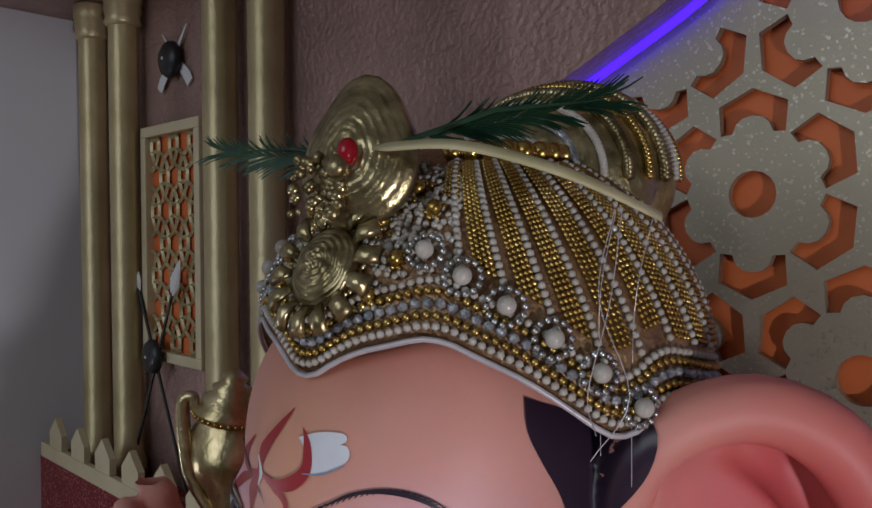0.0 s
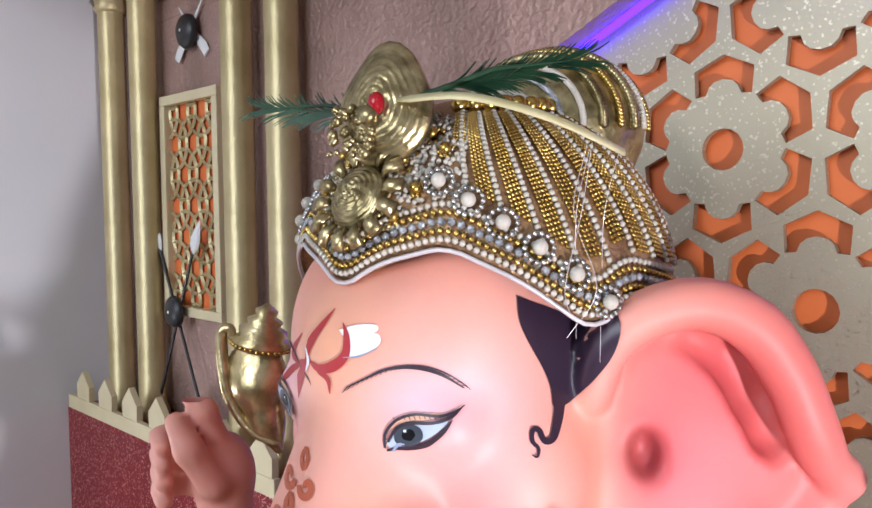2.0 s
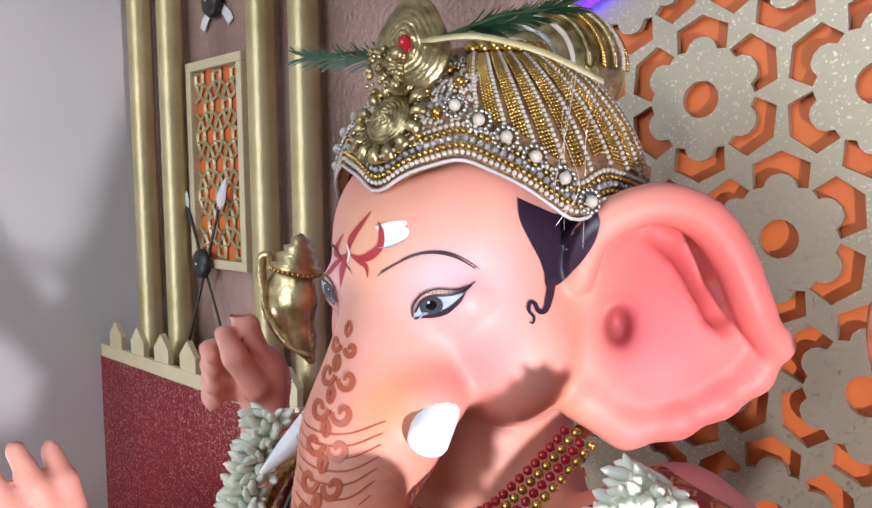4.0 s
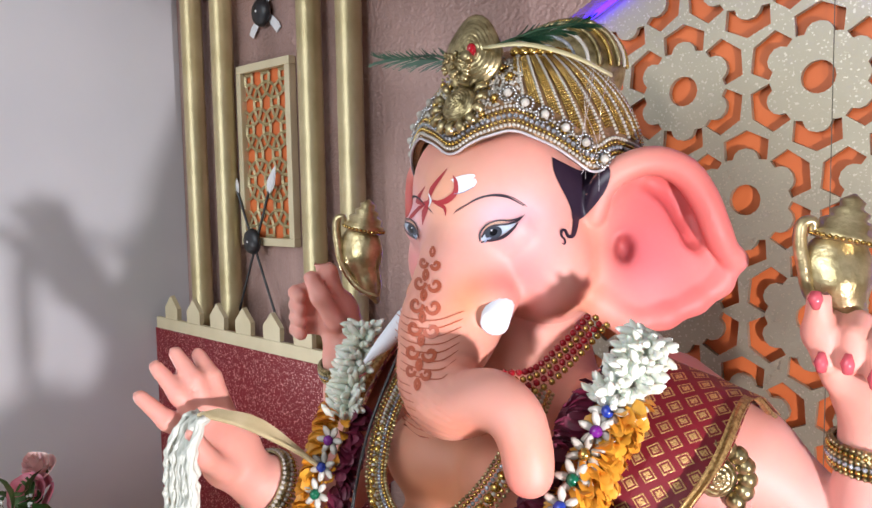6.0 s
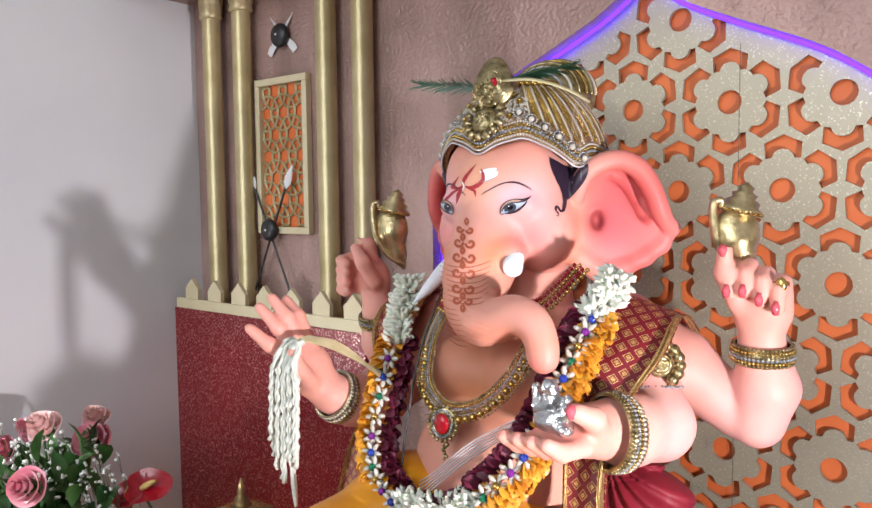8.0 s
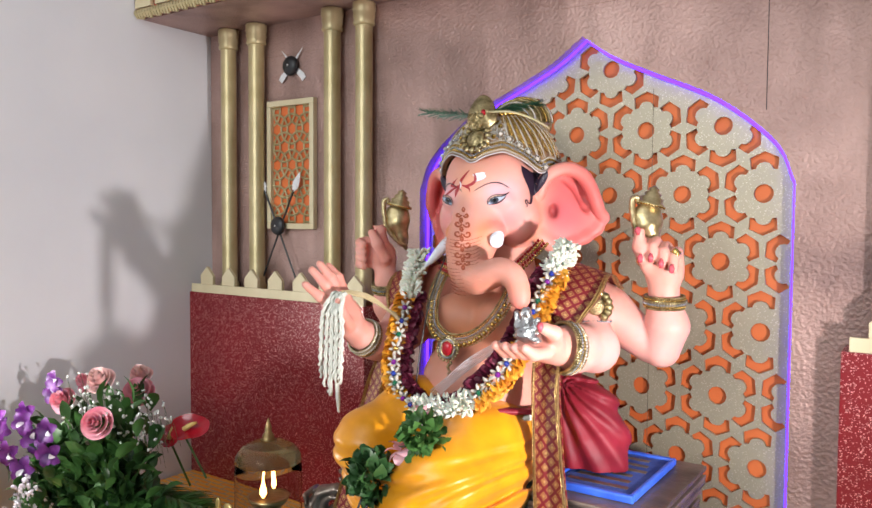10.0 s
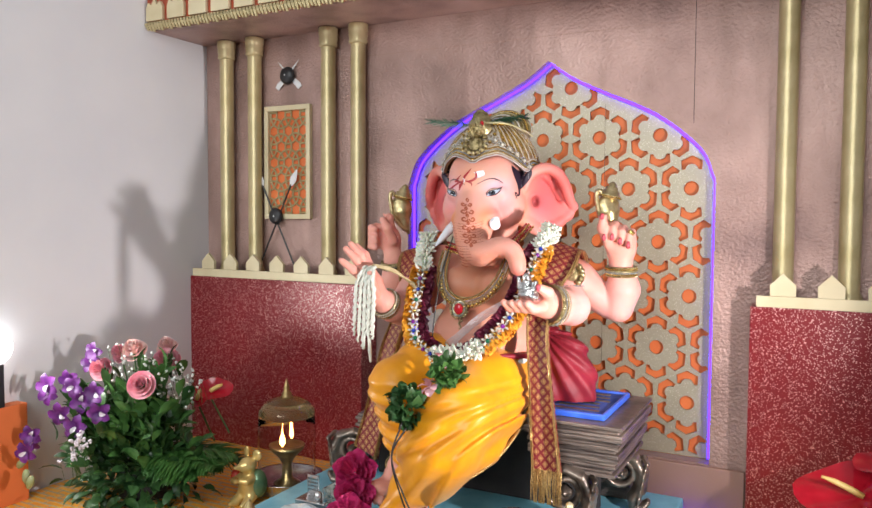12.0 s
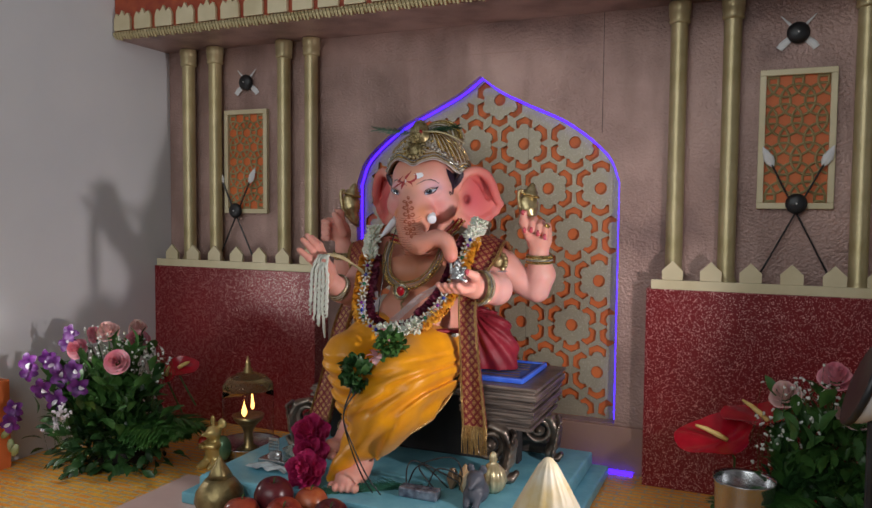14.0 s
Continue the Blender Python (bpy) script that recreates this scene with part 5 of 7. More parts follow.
tube(bm, spline([(-0.184, 0.186, 1.426), (-0.152, 0.192, 1.4245), (-0.126, 0.210, 1.4155), (-0.110, 0.236, 1.4030)], 5), [0.0015] + [0.0030] * 12 + [0.0026] * 3, 6, 0.35, up=(0.3, -0.5, 0.8))
tagged(obj("quill", bm, M_QUILL, smooth=True), "pale yellow-green stem laid along the crown's side", "stem")
for k in range(4):
    r = random.Random(40 + k)
    x, y, z = -0.112 + r.uniform(-0.012, 0.012), 0.222 + r.uniform(-0.012, 0.02), 1.405
    bm = bmesh.new()
    tube(bm, spline([(x, y, z), (x + r.uniform(0, 0.012), y - 0.012, z - 0.025), (x + r.uniform(-0.012, 0.012), y - 0.010 + r.uniform(-0.006, 0.006), z - 0.052), (x + r.uniform(-0.016, 0.008), y - 0.014, z - 0.074 + r.uniform(-0.012, 0.016))], 5), 0.00014, 4)
    tagged(obj("loose_thread", bm, M_LINING), "thin loose white cotton thread on the crown", "thread", "loose threads")

# ---- necklaces, bangles, armlet ----
def strand(path, rows, r, mats, name, label, category="necklace"):
    e = thing(name, label, category, tuple(path[0]))
    c = [Vector(p) - Vector(path[0]) for p in spline(path, 24)]
    L = np.concatenate([[0], np.cumsum([(b - a).length for a, b in zip(c, c[1:])])])
    for j in range(rows):
        ms = []
        n = int(L[-1] / (2 * r))
        for i in range(n):
            s = L[-1] * (i + 0.5 * (j % 2)) / n
            k = min(int(np.searchsorted(L, s, "right")) - 1, len(c) - 2)
            f = (s - L[k]) / (L[k + 1] - L[k])
            d = (c[k + 1] - c[k]).normalized()
            side = d.cross(Vector((0.15, -1, 0.25))).normalized()
            ms.append(at(c[k].lerp(c[k + 1], f) + side * (j - (rows - 1) / 2) * 1.8 * r + Vector((0.0, -0.001, 0)), r))
        crowd("bead_string", "bead", ms, mats[j % len(mats)], e)
    return e


NECK = [(-0.262, 0.185, 1.185), (-0.255, 0.150, 1.150), (-0.236, 0.122, 1.114), (-0.198, 0.106, 1.097), (-0.160, 0.108, 1.104), (-0.137, 0.126, 1.128), (-0.127, 0.150, 1.160), (-0.130, 0.180, 1.190)]
nk = strand(NECK, 7, 0.0017, (M_ANTIQUE, M_BRIGHT, M_CRYSTAL, M_ANTIQUE, M_PEARL, M_BRIGHT, M_ANTIQUE), "long_necklace", "broad antique gold bead necklace with an oval ruby pendant")
strand([tuple(np.array(p) + (0, -0.004, -0.006)) for p in NECK[1:-1]], 1, 0.0040, (M_BRIGHT,), "gold_ball_chain", "chain of bright gold balls below the broad necklace")
o = Vector(NECK[0])
pn = Vector((0.15, -0.97, 0.15))
pp = Vector((-0.195, 0.097, 1.086)) - o
pend = part("pendant", ridged_disc(bmesh.new(), Matrix.Translation(pp) @ plate_turn(pn), 0.0150, 0.0030, 3), M_ANTIQUE, nk, "chased gold pendant setting", True)
part("ruby", ball(bmesh.new(), pp + pn * 0.0035, (0.0088, 0.0045, 0.0105), 16, 10), M_RUBY, pend, smooth=True)
crowd("bead_setting", "bead", [at(pp + plate_turn(pn).to_3x3() @ Vector((0.0112 * math.cos(a), 0.0128 * math.sin(a), 0.0022)), 0.0014) for a in [i * math.pi / 14 for i in range(28)]], M_CRYSTAL, pend)
crowd("bead_setting", "bead", [at(pp + plate_turn(pn).to_3x3() @ Vector((0.0160 * math.cos(a), 0.0170 * math.sin(a), 0.0005)), 0.0024) for a in [i * math.pi / 10 for i in range(20)]], M_ANTIQUE, pend)
crowd("drop_cluster", "bead", [at(pp + Vector((rnd.uniform(-0.006, 0.006), -0.001, -0.020 - 0.003 * k + 0)), 0.0030 - 0.0002 * k) for k in range(6)], M_ANTIQUE, pend)
strand([(-0.103, 0.208, 1.236), (-0.112, 0.186, 1.217), (-0.126, 0.166, 1.199), (-0.150, 0.150, 1.196), (-0.205, 0.148, 1.188), (-0.255, 0.165, 1.196)], 4, 0.0026, (M_BRIGHT, M_RUBY, M_BRIGHT, M_RUBY), "short_necklace", "short gold necklace of small garnet drops")


def bangle(c, axis, r, rows, bead, mats, label):
    e = thing("bangle", label, "bangle", c, "bangles")
    t = facing(axis).to_3x3()
    n = int(2 * math.pi * r / (2.0 * bead))
    for j in range(rows):
        rr = r + 0.0016 * math.sin(math.pi * (j + 0.5) / rows)
        crowd("bead_ring", "bead", [at(t @ Vector((rr * math.cos(2 * math.pi * i / n), rr * math.sin(2 * math.pi * i / n), (j - (rows - 1) / 2) * 1.75 * bead)), bead) for i in range(n)], mats[j % len(mats)], e)
    bm = bmesh.new()
    h = rows * 0.85 * bead
    rings = [[bm.verts.new(t @ Vector((rr * math.cos(2 * math.pi * i / 40), rr * math.sin(2 * math.pi * i / 40), z))) for i in range(40)] for rr, z in ((r - 0.002, -h), (r, -h), (r, h), (r - 0.002, h))]
    grid_faces(bm, rings, True)
    part("band", bm, M_ANTIQUE, e, smooth=True)
    return e


bangle((0.0435, 0.3065, 1.150), (0.02, -0.05, 1), 0.0275, 6, 0.0019, (M_ANTIQUE, M_BRIGHT, M_CRYSTAL, M_ANTIQUE, M_BRIGHT, M_ANTIQUE), "antique gold beaded bangle on a raised wrist")
bangle((-0.414, 0.243, 1.152), (0.02, -0.3, 1), 0.0262, 5, 0.0019, (M_ANTIQUE, M_BRIGHT, M_CRYSTAL, M_ANTIQUE), "antique gold beaded bangle on a raised wrist")
bangle((-0.0335, 0.136, 1.098), (-0.42, -0.88, 0.16), 0.0335, 6, 0.0019, (M_ANTIQUE, M_PEARL, M_BRIGHT, M_CRYSTAL, M_ANTIQUE), "gold and crystal beaded bangle on a forearm")
bangle((-0.353, 0.108, 1.085), (-0.05, -0.80, 0.45), 0.0270, 6, 0.0019, (M_PEARL, M_ANTIQUE, M_BRIGHT, M_PEARL, M_ANTIQUE), "pearl and gold beaded bangle on a forearm")
bangle((-0.242, 0.012, 0.768), (0.0, -0.2, 1), 0.0300, 3, 0.0018, (M_ANTIQUE, M_BRIGHT), "gold bead anklet round an ankle")
bangle((-0.314, 0.103, 0.785), (0.1, -0.3, 1), 0.0300, 3, 0.0018, (M_ANTIQUE, M_BRIGHT), "gold bead anklet round an ankle")
arm_n = Vector((0.62, -0.75, 0.1)).normalized()
ac = Vector((-0.020, 0.205, 1.148))
arml = thing("armlet", "antique gold armlet shaped like an open flower", "armlet", tuple(ac))
part("disc", ridged_disc(bmesh.new(), plate_turn(arm_n), 0.0125, 0.0055, 4), M_ANTIQUE, arml, smooth=True)
for k in range(9):
    a = -0.9 + k * 0.42
    q = plate_turn(arm_n).to_3x3() @ Vector((0.0185 * math.cos(a), 0.0185 * math.sin(a), 0.0))
    part("petal", ball(bmesh.new(), q, (0.0062, 0.0062, 0.0062), 10, 6), M_ANTIQUE, arml, smooth=True)
crowd("edge_beads", "bead", [at(plate_turn(arm_n).to_3x3() @ Vector((-0.024 + 0.0032 * k, -0.021 - 0.0006 * (k % 2), 0.0)), 0.0018) for k in range(15)], M_CRYSTAL, arml)
ring = thing("finger_ring", "chunky gold ring on a little finger", "ring", (0.0635, 0.283, 1.222))
part("hoop", lathe(bmesh.new(), [(0.0078, -0.003), (0.0094, -0.002), (0.0094, 0.002), (0.0078, 0.003)], 16), M_BRIGHT, ring, smooth=True)
part("crest", ball(bmesh.new(), (0.004, -0.009, 0), (0.0055, 0.0035, 0.0075), 10, 6), M_BRIGHT, ring, smooth=True)


# ---- what the raised hands hold ----
def conch(c, m, label):
    e = thing("conch", label, "conch", c, "gold conches")
    e.matrix_basis = Matrix.Translation(c) @ m
    fm = Form()
    fm.ell((0.0, 0.0, 0.004), (0.0225, 0.0130, 0.0255), 0.008)
    fm.limb([(0.002, 0, -0.006), (0.008, 0, -0.030), (0.016, 0, -0.048)], [0.0165, 0.0105, 0.004], 0.010)
    v, f = fm.skin((-0.03, -0.02, -0.058), (0.03, 0.02, 0.036), 0.0022)
    me = bpy.data.meshes.new("shell")
    me.from_pydata(v.tolist(), [], f.tolist())
    me.materials.append(M_GILT)
    me.polygons.foreach_set("use_smooth", [True] * len(f))
    new("shell", me).parent = e
    bm = bmesh.new()
    tube(bm, spline([(0.020, -0.006, -0.044), (0.000, -0.009, -0.034), (-0.016, -0.009, -0.012), (-0.0205, -0.008, 0.008), (-0.0225, -0.007, 0.022), (-0.0215, -0.007, 0.034), (-0.0150, -0.007, 0.036), (-0.0145, -0.007, 0.029)], 5), [0.002, 0.0035, 0.0042, 0.0046, 0.0046, 0.0042, 0.0034, 0.0028], 8)
    part("lip_scroll", bm, M_GILT, e, smooth=True)
    part("chased_face", ridged_disc(bmesh.new(), Matrix.Translation((0.003, -0.0115, -0.002)) @ plate_turn((0.1, -1, 0.1)), 0.0145, 0.0040, 4), M_ANTIQUE, e, smooth=True)
    t = Matrix.Translation((0.004, 0, 0.024)) @ Matrix.Rotation(0.22, 4, "Y")
    part("spire", lathe(bmesh.new(), [(0.019, -0.002), (0.021, 0.003), (0.016, 0.006), (0.017, 0.011), (0.011, 0.014), (0.0125, 0.018), (0.007, 0.021), (0.008, 0.025), (0.001, 0.030)], 20, t), M_GILT, e, smooth=True)
    crowd("bead_band", "bead", [at(t @ Vector((0.0205 * math.cos(a), 0.0205 * math.sin(a), 0.0005)), 0.0017) for a in [i * math.pi / 16 for i in range(32)]], M_BRIGHT, e)
    return e


M_GILT = simple("gilt_lacquer", (0.34, 0.26, 0.12), (0.68, 0.56, 0.32), 0.30, 0.85, 90, 0.45, 260)
conch((0.017, 0.302, 1.265), Matrix.Rotation(radians(26), 4, "Z"), "chased gold conch with beaded bands held in a raised fist")
conch((-0.41, 0.262, 1.265), Matrix.Rotation(radians(28), 4, "Z"), "small gold conch held in the far raised hand")

# silver figure in the open palm
m_id = thing("silver_figurine", "tiny crumpled bright silver seated figurine resting in the palm", "figurine", (-0.052, 0.062, 1.113))
f2 = Form()
f2.ell((0, 0, 0.010), (0.018, 0.014, 0.010), 0.004)
f2.ell((0, 0, 0.024), (0.010, 0.009, 0.012), 0.004)
f2.ell((-0.002, -0.002, 0.038), (0.007, 0.007, 0.008), 0.003)
f2.limb([(-0.016, 0, 0.036), (-0.012, -0.004, 0.020), (-0.004, -0.006, 0.022)], [0.004, 0.0045, 0.003], 0.003)
f2.limb([(0.014, 0, 0.030), (0.013, -0.004, 0.018), (0.004, -0.008, 0.016)], [0.004, 0.0045, 0.003], 0.003)
f2.ell((0.014, -0.006, 0.006), (0.008, 0.008, 0.006), 0.003)
v, f = f2.skin((-0.03, -0.025, -0.005), (0.03, 0.025, 0.055), 0.0018, lambda g: 0.0007 * np.sin(g[..., 0] * 900) * np.sin(g[..., 2] * 800 + 2) * np.sin(g[..., 1] * 700))
me = bpy.data.meshes.new("figure")
me.from_pydata(v.tolist(), [], f.tolist())
me.materials.append(M_SILVER)
new("figure", me).parent = m_id

# tassel of cotton cords over the open hand
tas = thing("cotton_tassel", "bundle of twisted white cotton cords hung over the open hand", "tassel", (-0.348, 0.045, 1.160))
M_COTTON = simple("white_cotton", (0.60, 0.61, 0.52), (0.74, 0.75, 0.68), 0.8, 0, 200, 0.5, 900, 0.001)
for k in range(15):
    r = random.Random(70 + k)
    u = (k - 7) / 7
    pts = []
    L = r.uniform(0.095, 0.135) + 0.022 * (1 - abs(u - 0.2))
    for i in range(24):
        s = i / 23
        tw = 0.0014 * math.sin(i * 2.6 + k)
        pts.append((u * 0.019 * (0.55 + 0.6 * min(1, 3 * s)) + tw - 0.006 * s, -0.016 * min(1, 5 * s) + 0.004 * math.cos(k * 2.1) + 0.001 * math.cos(i * 2.6 + k), 0.004 * math.sin(min(1, 6 * s) * math.pi) - L * s))
    part("cord", tube(bmesh.new(), pts, [0.0024 + 0.0006 * math.sin(i * 1.9 + k) for i in range(24)], 6), M_COTTON, tas, smooth=True)
M_STRAW = simple("straw_cord", (0.42, 0.33, 0.17), (0.56, 0.46, 0.28), 0.7)
for k in range(9):
    part("cord_tail", tube(bmesh.new(), spline([(0.004, 0.002 * k - 0.004, 0.002), (0.030, 0.020 + 0.002 * k, -0.008), (0.062, 0.052 + 0.002 * k, -0.032 - 0.002 * k)], 4), 0.0017, 5), M_STRAW, tas, "straw-coloured cord tail")
bm = bmesh.new()
tube(bm, [(0.006, -0.015, -0.125), (0.008, -0.015, -0.150), (0.009, -0.014, -0.172)], [0.003, 0.0035, 0.002], 6)
part("cord", bm, M_COTTON, tas)

# ---- stole ----
def brocade(name, ground, thread, scale):
    m, nt, b = shader(name, 0.5)
    tc = coords(nt, (scale, scale, scale))
    ch = nt.nodes.new("ShaderNodeTexVoronoi")
    ch.distance = "CHEBYCHEV"
    ch.inputs["Scale"].default_value = 1.0
    ch.inputs["Randomness"].default_value = 0.0
    lean = nt.nodes.new("ShaderNodeMapping")
    lean.inputs["Rotation"].default_value = (radians(35), 0, 0)
    nt.links.new(tc, lean.inputs[0])
    press = nt.nodes.new("ShaderNodeVectorMath")
    press.operation = "MULTIPLY"
    press.inputs[1].default_value = (1, 0, 1)
    nt.links.new(lean.outputs[0], press.inputs[0])
    rot = nt.nodes.new("ShaderNodeMapping")
    rot.inputs["Rotation"].default_value = (0, radians(45), 0)
    nt.links.new(press.outputs[0], rot.inputs[0])
    nt.links.new(rot.outputs[0], ch.inputs["Vector"])
    mask = ramp(nt, ch.outputs["Distance"], [(0.0, (1, 1, 1)), (0.14, (1, 1, 1)), (0.19, (0, 0, 0)), (0.24, (0, 0, 0)), (0.27, (1, 1, 1)), (0.31, (1, 1, 1)), (0.34, (0, 0, 0))])
    fine = ramp(nt, noise_tex(nt, 900, 2), [(0.36, (0.25, 0.25, 0.25)), (0.52, (1.0, 1.0, 1.0))])
    mul = nt.nodes.new("ShaderNodeMath")
    mul.operation = "MULTIPLY"
    nt.links.new(mask, mul.inputs[0])
    nt.links.new(fine, mul.inputs[1])
    nt.links.new(mixc(nt, mul.outputs[0], ground, thread), b.inputs["Base Color"])
    mt = nt.nodes.new("ShaderNodeMath")
    mt.operation = "MULTIPLY"
    mt.inputs[1].default_value = 0.7
    nt.links.new(mul.outputs[0], mt.inputs[0])
    nt.links.new(mt.outputs[0], b.inputs["Metallic"])
    bump(nt, b, mul.outputs[0], 0.4, 0.001)
    return m


M_BROCADE = brocade("maroon_brocade", (0.17, 0.005, 0.013), (0.62, 0.40, 0.15), 88)
M_ZARI = simple("gold_zari_edge", (0.20, 0.10, 0.035), (0.55, 0.38, 0.15), 0.4, 0.7, 400, 0.6, 700, 0.001)
M_MAROON = simple("crimson_velvet", (0.16, 0.004, 0.014), (0.26, 0.010, 0.026), 0.6, 0, 30, 0.3, 300)


def ribbon(bm, left, right, n, thick=0.0022, wave=0.0):
    a, b = spline(left, n), spline(right, n)
    rows = []
    for i, (p, q) in enumerate(zip(a, b)):
        p, q = Vector(p), Vector(q)
        nrm = (q - p).cross(Vector((0, 0, -1))).normalized() if abs((q - p).normalized().z) < 0.95 else Vector((0, -1, 0))
        ring = []
        for k in range(7):
            s = k / 6
            ring.append(bm.verts.new(p.lerp(q, s) + nrm * wave * math.sin(s * 9 + i * 0.35)))
        for k in range(6, -1, -1):
            s = k / 6
            ring.append(bm.verts.new(p.lerp(q, s) + nrm * (wave * math.sin(s * 9 + i * 0.35) + thick)))
        rows.append(ring)
    return grid_faces(bm, rows, True, True)


stole = thing("stole", "maroon and gold brocade stole draped over both shoulders with gold fringes", "stole", (-0.2, 0.15, 1.0))
OFF = Vector((-0.2, 0.15, 1.0))


def strip(left, right, w=0.075):
    L = [Vector(p) - OFF for p in left]
    R = [Vector(p) - OFF for p in right]
    s = part("panel", ribbon(bmesh.new(), L, R, 8, wave=0.0012), M_BROCADE, stole)
    for a, b in ((L, R), (R, L)):
        e0 = [p + Vector((0, -0.0028, 0)) for p in a]
        e1 = [p.lerp(q, w) + Vector((0, -0.0028, 0)) for p, q in zip(a, b)]
        part("border", ribbon(bmesh.new(), e0, e1, 8, 0.0055, 0.0012), M_ZARI, s, "gold zari border")
    return s


# near side: over the shoulder, then down past the thigh
strip([(-0.100, 0.300, 1.195), (-0.090, 0.235, 1.212), (-0.082, 0.185, 1.190), (-0.080, 0.150, 1.140), (-0.076, 0.125, 1.060), (-0.066, 0.108, 0.960), (-0.054, 0.098, 0.815)],
      [(-0.015, 0.300, 1.165), (-0.012, 0.245, 1.190), (-0.012, 0.195, 1.160), (-0.030, 0.155, 1.115), (-0.036, 0.125, 1.060), (-0.022, 0.108, 0.960), (-0.002, 0.098, 0.820)])
strip([(-0.395, 0.280, 1.165), (-0.392, 0.240, 1.178), (-0.375, 0.190, 1.150), (-0.362, 0.175, 1.090), (-0.392, 0.160, 1.000), (-0.422, 0.150, 0.880), (-0.446, 0.140, 0.790)],
      [(-0.305, 0.280, 1.195), (-0.300, 0.230, 1.208), (-0.300, 0.175, 1.165), (-0.318, 0.155, 1.090), (-0.345, 0.148, 1.000), (-0.366, 0.140, 0.880), (-0.386, 0.130, 0.775)])
bm = bmesh.new()
for k in range(30):
    x = 0.146 + 0.0018 * k
    tube(bm, [(x, -0.053, -0.180), (x + rnd.uniform(-0.002, 0.002), -0.056, -0.205), (x + rnd.uniform(-0.003, 0.003), -0.054, -0.238)], [0.0011, 0.0012, 0.0009], 4)
part("fringe", bm, M_ZARI, stole, "gold thread fringe")["kind"] = "stuff"
# crimson cloth gathered behind the hip
cl = thing("crimson_drape", "plain crimson cloth bunched beside the hip", "cloth", (-0.04, 0.24, 0.95))
f3 = Form()
f3.limb([(-0.03, 0.0, 0.070), (-0.005, 0.0, 0.040), (0.015, 0.0, -0.010), (0.035, -0.01, -0.032)], [0.026, 0.040, 0.042, 0.016], 0.02)
f3.ell((-0.02, -0.01, -0.015), (0.035, 0.035, 0.045), 0.02)
v, f = f3.skin((-0.08, -0.06, -0.0355), (0.075, 0.06, 0.11), 0.0028, lambda g: 0.0032 * np.sin(np.arctan2(g[..., 2] - 0.09, g[..., 0] + 0.04) * 22 + 4 * g[..., 1] * 20))
me = bpy.data.meshes.new("cloth")
me.from_pydata(v.tolist(), [], f.tolist())
me.materials.append(M_MAROON)
me.polygons.foreach_set("use_smooth", [True] * len(f))
new("cloth", me).parent = cl
# waist sash
sash = thing("waist_sash", "crimson waist sash with white stitched bars", "sash", (-0.19, 0.19, 1.0))
bm = bmesh.new()
tube(bm, [(0.108 * math.sin(a), -0.100 * math.cos(a), -0.002 + 0.010 * math.cos(a)) for a in np.linspace(-1.9, 1.9, 40)], 0.014, 8, 0.35, up=(0, 0, 1))
part("band", bm, M_MAROON, sash, smooth=True)
for a in (0.25, 0.55, 0.85, 1.1):
    part("white_bar", ball(bmesh.new(), (0.112 * math.sin(a), -0.104 * math.cos(a), -0.010 + 0.010 * math.cos(a)), (0.011, 0.004, 0.0048), 8, 6, Matrix.Rotation(a, 4, "Z")), M_COTTON, sash, smooth=True)
# beaded hem of the dhoti and the thread across the chest
bm = bmesh.new()
tube(bm, spline([(-0.076, 0.150, 0.912), (-0.086, 0.100, 0.872), (-0.110, 0.056, 0.834), (-0.145, 0.016, 0.808), (-0.188, -0.016, 0.794), (-0.225, -0.033, 0.790)], 8), 0.0042, 6, 0.6)
hem = tagged(obj("hem_trim", bm, M_ZARI, smooth=True), "sequined gold hem sewn along the dhoti edge", "trim")
th = thing("sacred_thread", "loose bundle of clear threads slung across the belly", "thread", (-0.12, 0.1, 1.1))
for k in range(6):
    part("thread", tube(bmesh.new(), spline([(0.018, -0.006, 0.010 - 0.002 * k), (-0.030, -0.018, -0.020 - 0.003 * k), (-0.070, -0.020, -0.055 - 0.003 * k), (-0.098, -0.012, -0.075 - 0.004 * k)], 5), 0.0007, 4), M_LINING, th)
bm = bmesh.new()
tube(bm, spline([(-0.232, 0.148, 1.215), (-0.238, 0.115, 1.150), (-0.244, 0.100, 1.080), (-0.246, 0.092, 1.030)], 8), 0.0012, 6)
tagged(obj("chest_cord", bm, M_BLACK, smooth=True), "thin black light cord hanging down the chest", "cable")

# ---- flower garland ----
M_BUD = simple("tuberose_bud", (0.56, 0.58, 0.46), (0.76, 0.77, 0.70), 0.5, 0, 60, 0.1, sss=0.1)
M_MARI = simple("orange_petal", (0.60, 0.20, 0.012), (0.78, 0.40, 0.04), 0.45, 0, 40, 0.15)
M_WINE = simple("wine_petal", (0.075, 0.004, 0.018), (0.14, 0.010, 0.035), 0.5, 0, 40, 0.2)
